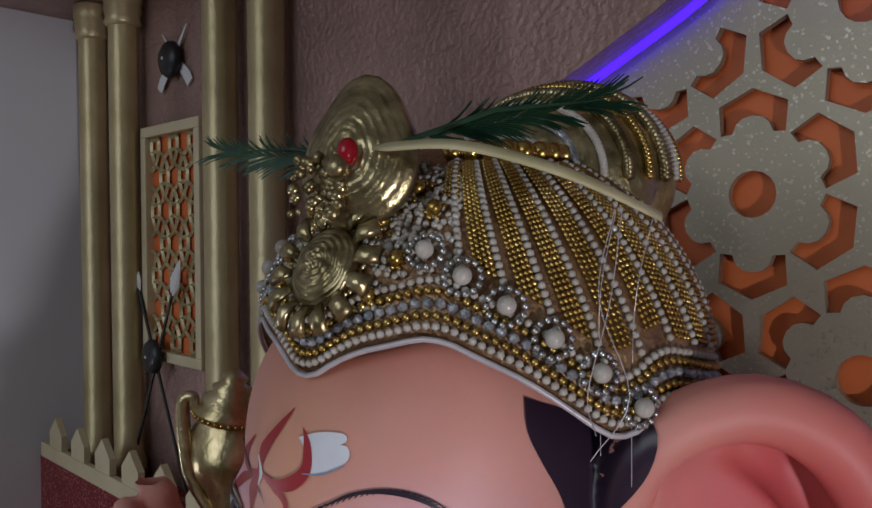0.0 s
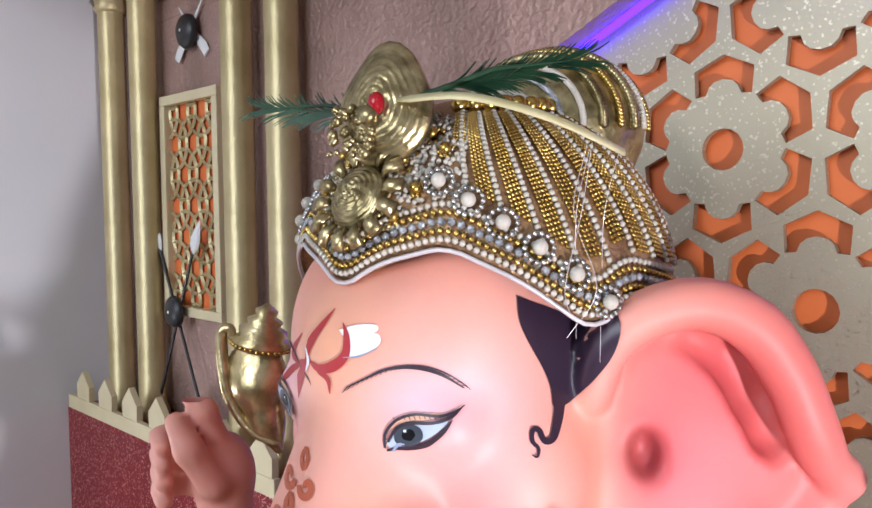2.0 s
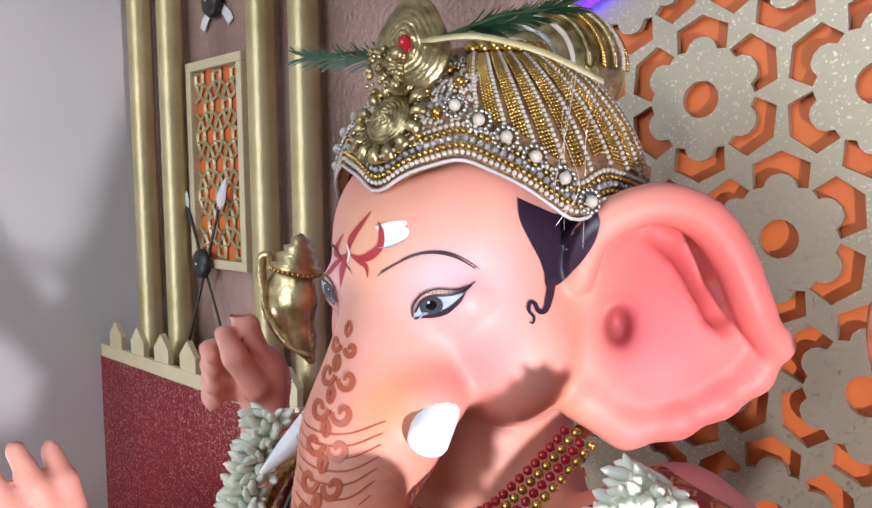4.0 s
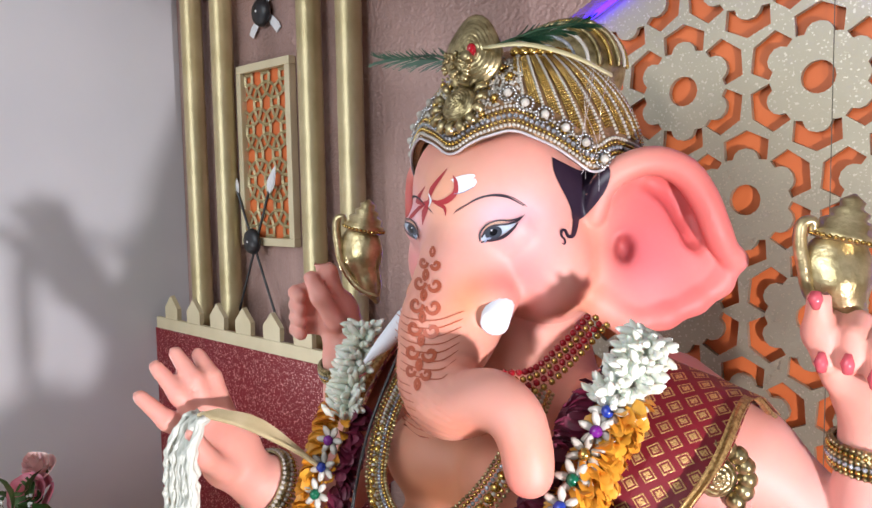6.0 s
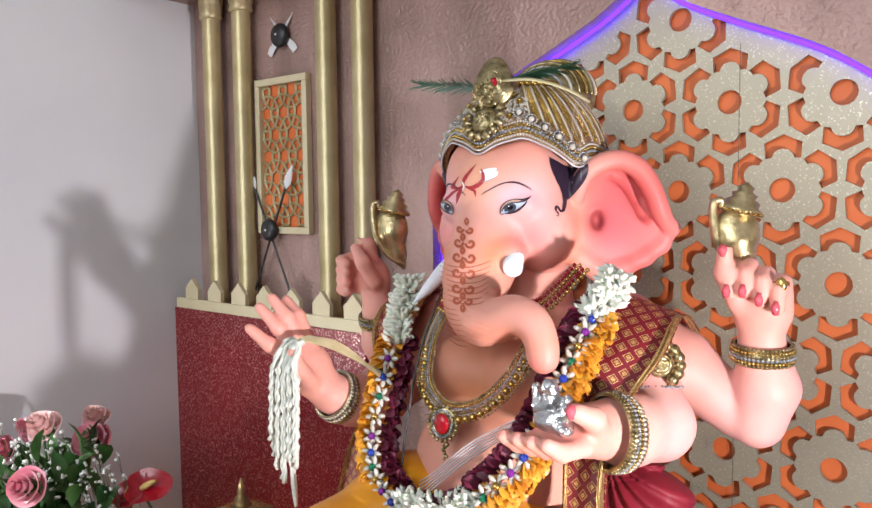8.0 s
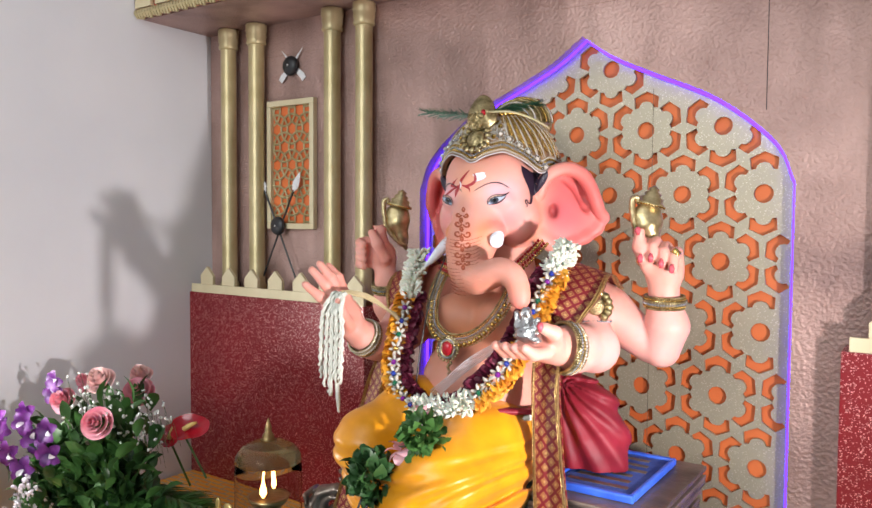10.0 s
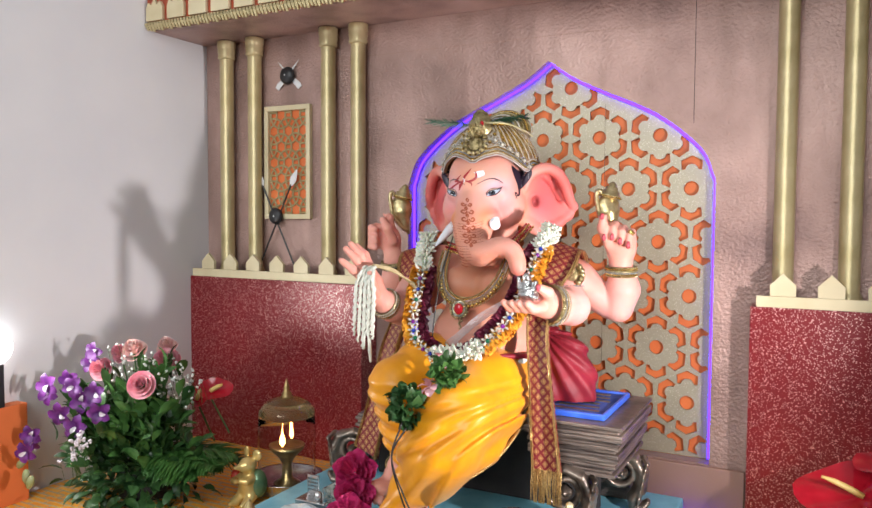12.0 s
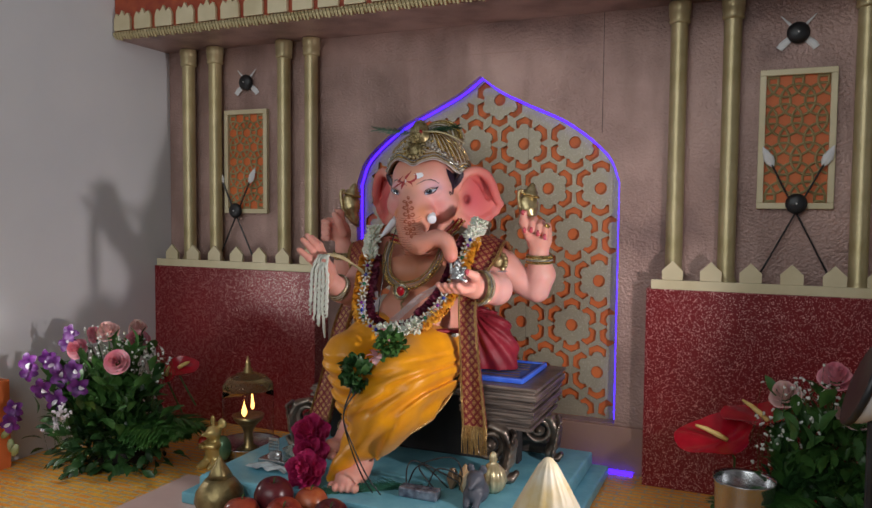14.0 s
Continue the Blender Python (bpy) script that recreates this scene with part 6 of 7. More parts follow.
M_GEMS = [simple("purple_gem", (0.12, 0.01, 0.16), (0.2, 0.02, 0.26), 0.15), simple("blue_gem", (0.01, 0.02, 0.2), (0.02, 0.05, 0.32), 0.15), simple("green_gem", (0.005, 0.08, 0.04), (0.01, 0.15, 0.07), 0.15), M_BRIGHT]
M_PINK = simple("pink_petal", (0.66, 0.26, 0.32), (0.80, 0.50, 0.52), 0.5, 0, 30, 0.1, sss=0.1)
GAR = [(-0.292, 0.166, 1.218), (-0.288, 0.142, 1.162), (-0.289, 0.120, 1.105), (-0.286, 0.100, 1.048), (-0.262, 0.085, 1.014), (-0.215, 0.076, 1.001), (-0.165, 0.075, 1.012), (-0.122, 0.080, 1.043), (-0.090, 0.095, 1.085), (-0.075, 0.120, 1.136), (-0.068, 0.148, 1.176), (-0.058, 0.168, 1.208), (-0.049, 0.184, 1.234)]
gl = thing("flower_garland", "thick garland of white buds, orange and wine petals and beaded flowers", "garland", GAR[0])
gc = [Vector(p) - Vector(GAR[0]) for p in spline(GAR, 12)]
gn = len(gc)
buds, ora, wine = [], [], []
for i, p in enumerate(gc):
    s = i / (gn - 1)
    d = (gc[min(i + 1, gn - 1)] - gc[max(i - 1, 0)]).normalized()
    out = Vector((0.1, -0.95, 0.1))
    side = d.cross(out).normalized()
    inner = side if (Vector((0.09, -0.07, -0.10)) - p).dot(side) > 0 else -side
    white = s < 0.10 or s > 0.88 or 0.38 < s < 0.55
    if white:
        for _ in range(12):
            a = rnd.uniform(0, 2 * math.pi)
            q = side * math.cos(a) + out * abs(math.sin(a))
            w = rnd.uniform(0.004, 0.017)
            dirn = (q + d * rnd.uniform(-0.5, 0.9) * (1 if s > 0.5 else -1) + Vector((0, 0, 0.25))).normalized()
            buds.append(at(p + q * w, (0.0042, 0.0042, rnd.uniform(0.0066, 0.0095)), facing(dirn)))
    else:
        for _ in range(6):
            q = (-inner * rnd.uniform(0.2, 1.0) + out * rnd.uniform(0.0, 0.8) + d * rnd.uniform(-0.5, 0.5)).normalized()
            ora.append(at(p - inner * 0.003 + q * 0.003, (0.0150, 0.0135, 0.013), along(q, rnd.uniform(-1, 1))))
        if i % 2:
            q = (inner + out * rnd.uniform(0.1, 0.9) + d * rnd.uniform(-0.6, 0.6)).normalized()
            ora.append(at(p + q * 0.001, (0.010, 0.010, 0.010), along(q, rnd.uniform(-1, 1))))
    if 0.10 < s < 0.93:
        for _ in range(4):
            q = (inner * rnd.uniform(0.5, 1.0) + out * rnd.uniform(-0.2, 0.7) + d * rnd.uniform(-0.6, 0.6)).normalized()
            wine.append(at(p + inner * (0.008 if not white else 0.002) - out * (0 if not white else 0.004), (0.0150, 0.014, 0.012), along(q, rnd.uniform(-1.5, 1.5))))
crowd("tuberose_spray", "bud", buds, M_BUD, gl, "white tuberose buds")
crowd("orange_petals", "petal", ora, M_MARI, gl, "looped orange petals")
crowd("wine_petals", "petal", wine, M_WINE, gl, "dark wine petals")
k = 0
for i in range(18, gn - 18, 4):
    s = i / (gn - 1)
    if 0.38 < s < 0.55:
        continue
    p = gc[i]
    d = (gc[i + 1] - gc[i - 1]).normalized()
    out = Vector((0.25, -0.93, 0.15))
    t = facing(out, 0.4 * k).to_3x3()
    c = p + out * 0.0135
    fl = crowd("beaded_flower", "bud", [at(c + t @ Vector((0.0068 * math.cos(a), 0.0068 * math.sin(a), 0.0)), (0.0038, 0.0038, 0.0054), facing(t @ Vector((math.cos(a), math.sin(a), 0.25)))) for a in [j * math.pi / 3 for j in range(6)]], M_PEARL, gl, "six white shells round a coloured stone")
    part("gem", ball(bmesh.new(), c + out * 0.0026, 0.0040, 8, 6), M_GEMS[k % 4], fl, smooth=True)
    k += 1
# leafy bunches hung at the garland's end
M_LEAF = simple("leaf_green", (0.022, 0.080, 0.016), (0.075, 0.18, 0.042), 0.42, 0, 25, 0.3, 120, 0.002)
M_DEEPLEAF = simple("deep_leaf_green", (0.014, 0.052, 0.016), (0.042, 0.11, 0.030), 0.40, 0, 25, 0.3, 120, 0.002)


def herb_bunch(c, r, seed):
    e = thing("herb_bunch", "round bunch of curly dark green leaves tied to the garland", "leaves", c, "herb bunches")
    q = random.Random(seed)
    ms = []
    for _ in range(150):
        v = Vector((q.gauss(0, 1), q.gauss(0, 1) - 0.4, q.gauss(0, 1))).normalized()
        t = along(v + Vector((q.uniform(-0.8, 0.8), q.uniform(-0.8, 0.8), q.uniform(-0.8, 0.8))), q.uniform(-3, 3))
        s = r * q.uniform(0.45, 0.75)
        ms.append(at(v * r * q.uniform(0.35, 0.75), (s, s * 1.3, s * 1.2), t))
    crowd("foliage", "leaf", ms, M_DEEPLEAF if seed % 2 else M_LEAF, e)
    return e


herb_bunch((-0.226, -0.030, 0.935), 0.034, 3)
herb_bunch((-0.168, 0.000, 0.992), 0.030, 4)
pf = thing("pink_blossom", "small pale pink blossom tucked between the leaf bunches", "flower", (-0.196, -0.012, 0.968), "pink blossoms")
crowd("petals", "petal", [at((0, 0, 0), (0.016, 0.018, 0.016), along((math.cos(a), -0.7, math.sin(a)), 0.3)) for a in [j * 1.05 for j in range(6)]], M_PINK, pf)
pf = thing("pink_blossom", "small pale pink blossom at the garland's foot", "flower", (-0.205, 0.050, 1.000), "pink blossoms")
crowd("petals", "petal", [at((0, 0, 0), (0.016, 0.018, 0.016), along((math.cos(a), -0.7, math.sin(a)), 0.3)) for a in [j * 1.05 for j in range(6)]], M_PINK, pf)

# ---- flowers ----
M_ROSE = simple("rose_petal", (0.76, 0.20, 0.29), (0.88, 0.48, 0.53), 0.5, 0, 30, 0.1, sss=0.1)
M_PALEROSE = simple("pale_rose_petal", (0.78, 0.44, 0.43), (0.86, 0.64, 0.59), 0.5, 0, 30, 0.1, sss=0.1)
M_ORCHID = simple("purple_orchid_petal", (0.05, 0.004, 0.09), (0.17, 0.022, 0.21), 0.5, 0, 60, 0.1)
M_ORCHIDWHITE = simple("white_orchid_petal", (0.50, 0.42, 0.52), (0.72, 0.68, 0.70), 0.5, 0, 40, 0.1)
M_ANTH = simple("waxy_red_spathe", (0.30, 0.004, 0.014), (0.46, 0.012, 0.026), 0.16, 0, 30, 0.3, 60, 0.002)
M_SPADIX = simple("yellow_spadix", (0.66, 0.42, 0.10), (0.78, 0.60, 0.24), 0.5, 0, 60, 0.4)
M_BREATH = simple("white_blossom", (0.62, 0.64, 0.58), (0.78, 0.78, 0.76), 0.6, 0, 30, 0.1)
M_STEM = simple("stem_green", (0.03, 0.09, 0.02), (0.06, 0.15, 0.04), 0.5, 0, 30, 0.2)
M_FERN = simple("fern_green", (0.018, 0.075, 0.014), (0.055, 0.15, 0.030), 0.42, 0, 30, 0.2)
M_MAGENTA = simple("magenta_petal", (0.40, 0.010, 0.10), (0.66, 0.06, 0.20), 0.5, 0, 40, 0.2)


def rose(parent, c, r, aim, mat, seed):
    """A rose of cupped petals in tightening whorls."""
    q = random.Random(seed)
    t = facing(aim).to_3x3()
    bm = bmesh.new()
    for ring, (n, rad, h, tilt) in enumerate(((5, 1.0, -0.15, 0.35), (5, 0.82, 0.05, 0.65), (5, 0.62, 0.25, 0.9), (4, 0.42, 0.38, 1.1), (3, 0.24, 0.45, 1.25))):
        for k in range(n):
            a = 2 * math.pi * (k + 0.5 * (ring % 2)) / n + q.uniform(-0.2, 0.2)
            w = 2.5 * math.pi / n
            rows = []
            for j in range(5):
                f = j / 4
                row = []
                for i in range(7):
                    b = a + w * (i / 6 - 0.5) * (0.55 + 0.45 * math.sin(f * 2.2))
                    rr = r * rad * (0.35 + 0.65 * math.sin(min(1.0, f * 1.05) * math.pi / 2 * (1.15 - 0.35 * tilt))) * (1 + 0.10 * (j == 4))
                    z = r * (h - 0.75 + (0.55 + 0.75 * tilt) * f - (0.16 if j == 4 else 0) - 0.18 * abs(i / 6 - 0.5) * f)
                    row.append(bm.verts.new(Vector(c) + t @ Vector((rr * math.cos(b), rr * math.sin(b), z))))
                rows.append(row)
            grid_faces(bm, rows, False)
    fl = part("rose", bm, mat, parent, smooth=True)
    part("calyx", ball(bmesh.new(), Vector(c) - t @ Vector((0, 0, r * 0.85)), r * 0.32, 8, 6), M_STEM, fl, smooth=True)
    return fl


def orchid(parent, c, r, aim, seed):
    q = random.Random(seed)
    t = facing(aim, q.uniform(0, 6)).to_3x3()
    fl = None
    ms = [at(c, (r, r * 1.05, r), (t.to_4x4() @ along((math.cos(a), math.sin(a), 0.25 + q.uniform(-0.15, 0.2))))) for a in [j * 2 * math.pi / 5 + q.uniform(-0.1, 0.1) for j in range(5)]]
    fl = crowd("orchid", "petal", ms, M_ORCHID, parent)
    crowd("orchid_lip", "petal", [at(Vector(c) + t @ Vector((0, 0, 0.002)), (r * 0.62, r * 0.5, r), (t.to_4x4() @ along((math.cos(a), math.sin(a), 0.6)))) for a in (0.3,)], M_ORCHIDWHITE, fl)
    return fl


def leaf_blade(bm, a, d, length, width, bend, seed):
    q = random.Random(seed)
    d = Vector(d).normalized()
    side = d.cross(Vector((0, 0, 1)))
    side = side.normalized() if side.length > 0.05 else Vector((1, 0, 0))
    up = side.cross(d)
    rows = []
    for j in range(7):
        f = j / 6
        c = Vector(a) + d * length * f + Vector((0, 0, -bend * length * f * f))
        w = width * math.sin(math.pi * min(0.97, 0.08 + 0.92 * f) ** 0.8)
        rows.append([bm.verts.new(c - side * w + up * w * 0.25), bm.verts.new(c), bm.verts.new(c + side * w + up * w * 0.25)])
    return grid_faces(bm, rows, False)


def palm(parent, a, d, length, seed):
    """A pinnate frond: a rib with narrow leaflets to both sides."""
    d = Vector(d).normalized()
    side = d.cross(Vector((0, 0, 1))).normalized()
    bm = bmesh.new()
    pts = [Vector(a) + d * length * f + Vector((0, 0, -0.22 * length * f * f)) for f in np.linspace(0, 1, 12)]
    tube(bm, pts, [0.0014, 0.0005], 4)
    q = random.Random(seed)
    for k in range(26):
        f = 0.12 + 0.86 * k / 26
        p = Vector(a) + d * length * f + Vector((0, 0, -0.22 * length * f * f))
        for s in (-1, 1):
            leaf_blade(bm, p, d * 0.75 + side * s * 0.9 + Vector((0, 0, q.uniform(-0.2, 0.15))), length * 0.42 * math.sin(math.pi * (0.18 + 0.74 * f)), 0.0046, 0.25, k)
    return part("palm_frond", bm, M_FERN, parent)


def foliage(parent, spots, n, size, mat, seed, base, stop=None):
    q = random.Random(seed)
    ms = []
    for _ in range(n):
        c = Vector(q.choice(spots))
        p = c + Vector((q.gauss(0, 0.035), q.gauss(0, 0.03), q.gauss(0, 0.03)))
        p.z = max(p.z, base + 0.012)
        d = (p - Vector((c.x, c.y, base + 0.05))).normalized() + Vector((q.uniform(-0.8, 0.8), q.uniform(-0.9, 0.5), q.uniform(-0.4, 0.5)))
        s = size * q.uniform(0.6, 1.25)
        ms.append(at(p, (s, s * 0.8, s), along(d, q.uniform(-0.9, 0.9))))
    return crowd("leaves", "leaf", ms, mat, parent, "glossy green leaves")


def breath(parent, spots, n, seed, spread=0.03, r=0.0030, mat=None):
    q = random.Random(seed)
    ms, bm = [], bmesh.new()
    for _ in range(n):
        c = Vector(q.choice(spots))
        p = c + Vector((q.gauss(0, spread), q.gauss(0, spread * 0.7), q.gauss(0, spread * 0.8)))
        for _ in range(3):
            ms.append(at(p + Vector((q.uniform(-1, 1), q.uniform(-1, 1), q.uniform(-1, 1))) * r * 0.8, r * q.uniform(0.6, 1.0)))
        tube(bm, [p, p + Vector((q.uniform(-0.01, 0.01), 0.01, -0.05))], 0.0004, 3)
    s = part("sprig", bm, M_STEM, parent)
    s["kind"] = "stuff"
    return crowd("tiny_blossoms", "bead", ms, mat or M_BREATH, parent, "sprays of tiny white blossoms")


def anthurium(parent, c, r, aim, spin, seed):
    t = (facing(aim) @ Matrix.Rotation(spin, 4, "Z")).to_3x3()
    bm = bmesh.new()
    rows = []
    for j in range(8):
        f = j / 7
        row = []
        for i in range(28):
            a = 2 * math.pi * i / 28
            k = r * (0.78 + 0.30 * max(0, math.cos(a)) ** 3 - 0.22 * max(0, -math.cos(a)) ** 8) * f
            row.append(bm.verts.new(Vector(c) + t @ Vector((k * math.cos(a), k * math.sin(a) * 0.92, 0.28 * r * f * f - 0.10 * r * f * abs(math.sin(2.5 * a)) - 0.18 * r * f ** 3 * max(0, math.cos(a))))))
        rows.append(row)
    grid_faces(bm, rows, True)
    fl = part("anthurium", bm, M_ANTH, parent, "waxy deep red heart-shaped flower", True)
    part("spadix", tube(bmesh.new(), [Vector(c) + t @ Vector((x * r, 0, z * r)) for x, z in ((-0.1, 0.02), (0.1, 0.16), (0.34, 0.30), (0.55, 0.38))], [0.0048, 0.0052, 0.0045, 0.0022], 8), M_SPADIX, fl, "creamy yellow spike", True)
    part("stem", tube(bmesh.new(), [Vector(c), Vector(c) + t @ Vector((-0.2 * r, 0, -0.5 * r)), Vector(c) + Vector((0.02, 0.03, -0.10))], 0.0022, 5), M_STEM, fl)
    return fl


def pot_base(parent, x, y, r):
    part("holder", lathe(bmesh.new(), [(r, TABLE), (r * 1.1, TABLE + 0.03), (r * 1.05, TABLE + 0.06), (r * 0.7, TABLE + 0.062)], 20, Matrix.Translation((x, y, 0))), M_DARK, parent, "dark low flower holder", True)


bq = thing("flower_arrangement", "arrangement of pink roses, purple orchids, baby's breath and palm leaves", "flowers")
pot_base(bq, -0.93, 0.05, 0.06)
for k, (c, r, aim, mat) in enumerate((
        ((-0.862, -0.027, 0.902), 0.027, (0.5, -0.75, 0.35), M_ROSE), ((-0.925, 0.100, 0.928), 0.029, (0.5, -0.6, 0.6), M_ROSE),
        ((-0.965, 0.045, 0.956), 0.026, (0.25, -0.6, 0.7), M_PALEROSE), ((-1.000, 0.040, 0.945), 0.022, (-0.1, -0.7, 0.6), M_ROSE),
        ((-1.020, 0.000, 0.915), 0.024, (0.2, -0.8, 0.4), M_ROSE), ((-0.945, 0.12, 0.955), 0.022, (0.2, -0.5, 0.8), M_PALEROSE))):
    rose(bq, c, r, aim, mat, k)
    part("stem", tube(bmesh.new(), [Vector(c), Vector((-0.93, 0.05, TABLE + 0.06))], 0.002, 5), M_STEM, bq)
for k, c in enumerate(((-0.955, -0.060, 0.880), (-0.985, -0.070, 0.862), (-0.925, -0.075, 0.848), (-1.005, -0.105, 0.842), (-1.055, -0.045, 0.895), (-1.075, -0.080, 0.870), (-1.050, -0.100, 0.895), (-0.965, -0.100, 0.818), (-1.080, -0.120, 0.790), (-1.060, -0.145, 0.765), (-1.100, -0.100, 0.770), (-1.020, -0.010, 0.955), (-1.045, 0.00, 0.925), (-0.990, -0.085, 0.895))):
    orchid(bq, c, 0.020 if k < 8 else 0.018, (0.35 + 0.2 * math.sin(k), -0.85, 0.15 * math.cos(k)), 20 + k)
for k, c in enumerate(((-1.055, -0.150, 0.715), (-1.035, -0.155, 0.708), (-1.085, -0.14, 0.735))):
    part("orchid_bud", ball(bmesh.new(), c, (0.008, 0.008, 0.016), 8, 6, Matrix.Rotation(0.4 * k, 4, "Y")), simple("green_bud", (0.20, 0.26, 0.08), (0.34, 0.36, 0.20), 0.5), bq, smooth=True)
for k in range(15):
    a = -0.55 + 0.10 * k
    palm(bq, (-0.90 + 0.01 * math.cos(k), 0.02, 0.73 + 0.008 * (k % 4)), (math.cos(a), math.sin(a) * 0.6 + 0.02, 0.16 + 0.10 * math.sin(1.7 * k)), 0.165 + 0.02 * (k % 3), k)
part("broad_leaf", leaf_blade(bmesh.new(), (-0.87, 0.03, 0.80), (0.9, -0.1, 0.28), 0.13, 0.018, 0.1, 1), M_LEAF, bq)
foliage(bq, [(-0.93, -0.02, 0.82), (-0.88, -0.01, 0.80), (-0.98, -0.02, 0.80), (-0.92, 0.05, 0.86), (-0.86, 0.02, 0.76), (-0.95, 0.0, 0.74)], 430, 0.046, M_LEAF, 8, TABLE)
foliage(bq, [(-0.92, -0.02, 0.76), (-0.98, -0.01, 0.75), (-0.87, 0.02, 0.75), (-0.94, 0.00, 0.73), (-0.88, 0.01, 0.73), (-1.00, 0.00, 0.78), (-0.90, 0.03, 0.80)], 480, 0.044, M_DEEPLEAF, 9, TABLE)
foliage(bq, [(-0.92, -0.035, 0.685), (-0.97, -0.03, 0.675), (-0.87, -0.01, 0.685), (-1.00, 0.0, 0.69), (-0.84, 0.03, 0.68)], 240, 0.038, M_DEEPLEAF, 10, TABLE)
breath(bq, [(-0.925, 0.0, 0.925), (-0.90, 0.04, 0.90), (-0.955, 0.02, 0.93), (-0.885, 0.07, 0.90), (-0.84, 0.06, 0.86)], 120, 3)
breath(bq, [(-0.935, -0.115, 0.795), (-0.95, -0.12, 0.765)], 40, 4, 0.010, 0.0036, M_ORCHIDWHITE)
anthurium(bq, (-0.815, 0.13, 0.862), 0.042, (0.3, -0.5, 0.7), 0.2, 1)
anthurium(bq, (-0.850, 0.12, 0.842), 0.036, (0.2, -0.6, 0.6), 1.2, 2)

bq2 = thing("flower_arrangement", "arrangement of red anthuriums and pale roses over dark leaves", "flowers")
pot_base(bq2, 0.62, 0.22, 0.06)
anthurium(bq2, (0.437, 0.205, 0.822), 0.084, (-0.12, -0.42, 0.90), 3.3, 3)
anthurium(bq2, (0.508, 0.2, 0.87), 0.080, (-0.10, -0.16, 0.97), 3.1, 4)
for k, (c, r, mat) in enumerate((((0.540, 0.20, 0.925), 0.027, M_PALEROSE), ((0.622, 0.205, 0.965), 0.028, M_ROSE), ((0.655, 0.19, 0.905), 0.030, M_PALEROSE), ((0.71, 0.22, 0.94), 0.027, M_ROSE))):
    rose(bq2, c, r, (-0.25 + 0.2 * k, -0.55, 0.75), mat, 60 + k)
    part("stem", tube(bmesh.new(), [Vector(c), Vector((0.62, 0.22, TABLE + 0.06))], 0.002, 5), M_STEM, bq2)
foliage(bq2, [(0.60, 0.20, 0.86), (0.66, 0.20, 0.84), (0.58, 0.18, 0.80), (0.65, 0.16, 0.78), (0.62, 0.15, 0.72), (0.70, 0.18, 0.76), (0.56, 0.17, 0.74)], 420, 0.046, M_LEAF, 11, TABLE)
foliage(bq2, [(0.56, 0.17, 0.75), (0.60, 0.14, 0.70), (0.66, 0.12, 0.72)], 200, 0.05, M_DEEPLEAF, 12, TABLE)
for k in range(5):
    palm(bq2, (0.58, 0.18, 0.74), (-0.9 + 0.15 * k, -0.35 - 0.1 * k, 0.12 + 0.05 * k), 0.17, 40 + k)
breath(bq2, [(0.585, 0.19, 0.925), (0.61, 0.19, 0.90), (0.655, 0.18, 0.935), (0.53, 0.18, 0.84), (0.565, 0.19, 0.87)], 130, 13)


def petunia(c, r, aim, seed):
    e = thing("magenta_flower", "ruffled magenta carnation-like blossom lying on the platform", "flower", c, "magenta blossoms")
    q = random.Random(seed)
    t = facing(aim).to_3x3()
    for ring in range(5):
        bm = bmesh.new()
        rad = r * (1.0 - 0.17 * ring)
        h = 0.014 * ring / 4 * r / 0.035
        rows = []
        for j in range(6):
            f = j / 5
            row = []
            for i in range(48):
                a = 2 * math.pi * i / 48
                k = rad * (0.12 + 0.88 * f) * (1 + 0.10 * math.sin(5 * a + ring * 1.3))
                z = h + r * (0.38 + 0.12 * ring) * f ** 2 + r * 0.13 * f * f * math.sin(13 * a + 2.1 * ring) + r * 0.08 * f * math.sin(7 * a + ring)
                row.append(bm.verts.new(t @ Vector((k * math.cos(a), k * math.sin(a), z))))
            rows.append(row)
        grid_faces(bm, rows, True)
        part("petal_whorl", bm, M_MAGENTA, e, smooth=True)
    return e


petunia((-0.372, 0.035, 0.776), 0.040, (0.25, -0.75, 0.5), 1)
petunia((-0.355, 0.005, 0.745), 0.036, (0.45, -0.75, 0.4), 2)
petunia((-0.340, -0.035, 0.724), 0.040, (0.3, -0.8, 0.45), 3)

# ---- oil lamp with glass chimney ----
M_BRASS = simple("worn_brass", (0.30, 0.20, 0.08), (0.56, 0.42, 0.20), 0.30, 0.9, 40, 0.2)
M_STEEL = simple("polished_steel", (0.42, 0.42, 0.43), (0.62, 0.62, 0.63), 0.20, 0.95, 30, 0.15)
M_GLASS, nt, b = shader("lamp_glass", 0.03)
b.inputs["Transmission Weight"].default_value, b.inputs["IOR"].default_value = 1.0, 1.12
b.inputs["Base Color"].default_value = (0.93, 0.93, 0.93, 1)
LX, LY = -0.665, 0.20
ol = thing("oil_lamp", "brass oil lamp burning inside a glass chimney with a brass cap", "lamp", (LX, LY, TABLE))
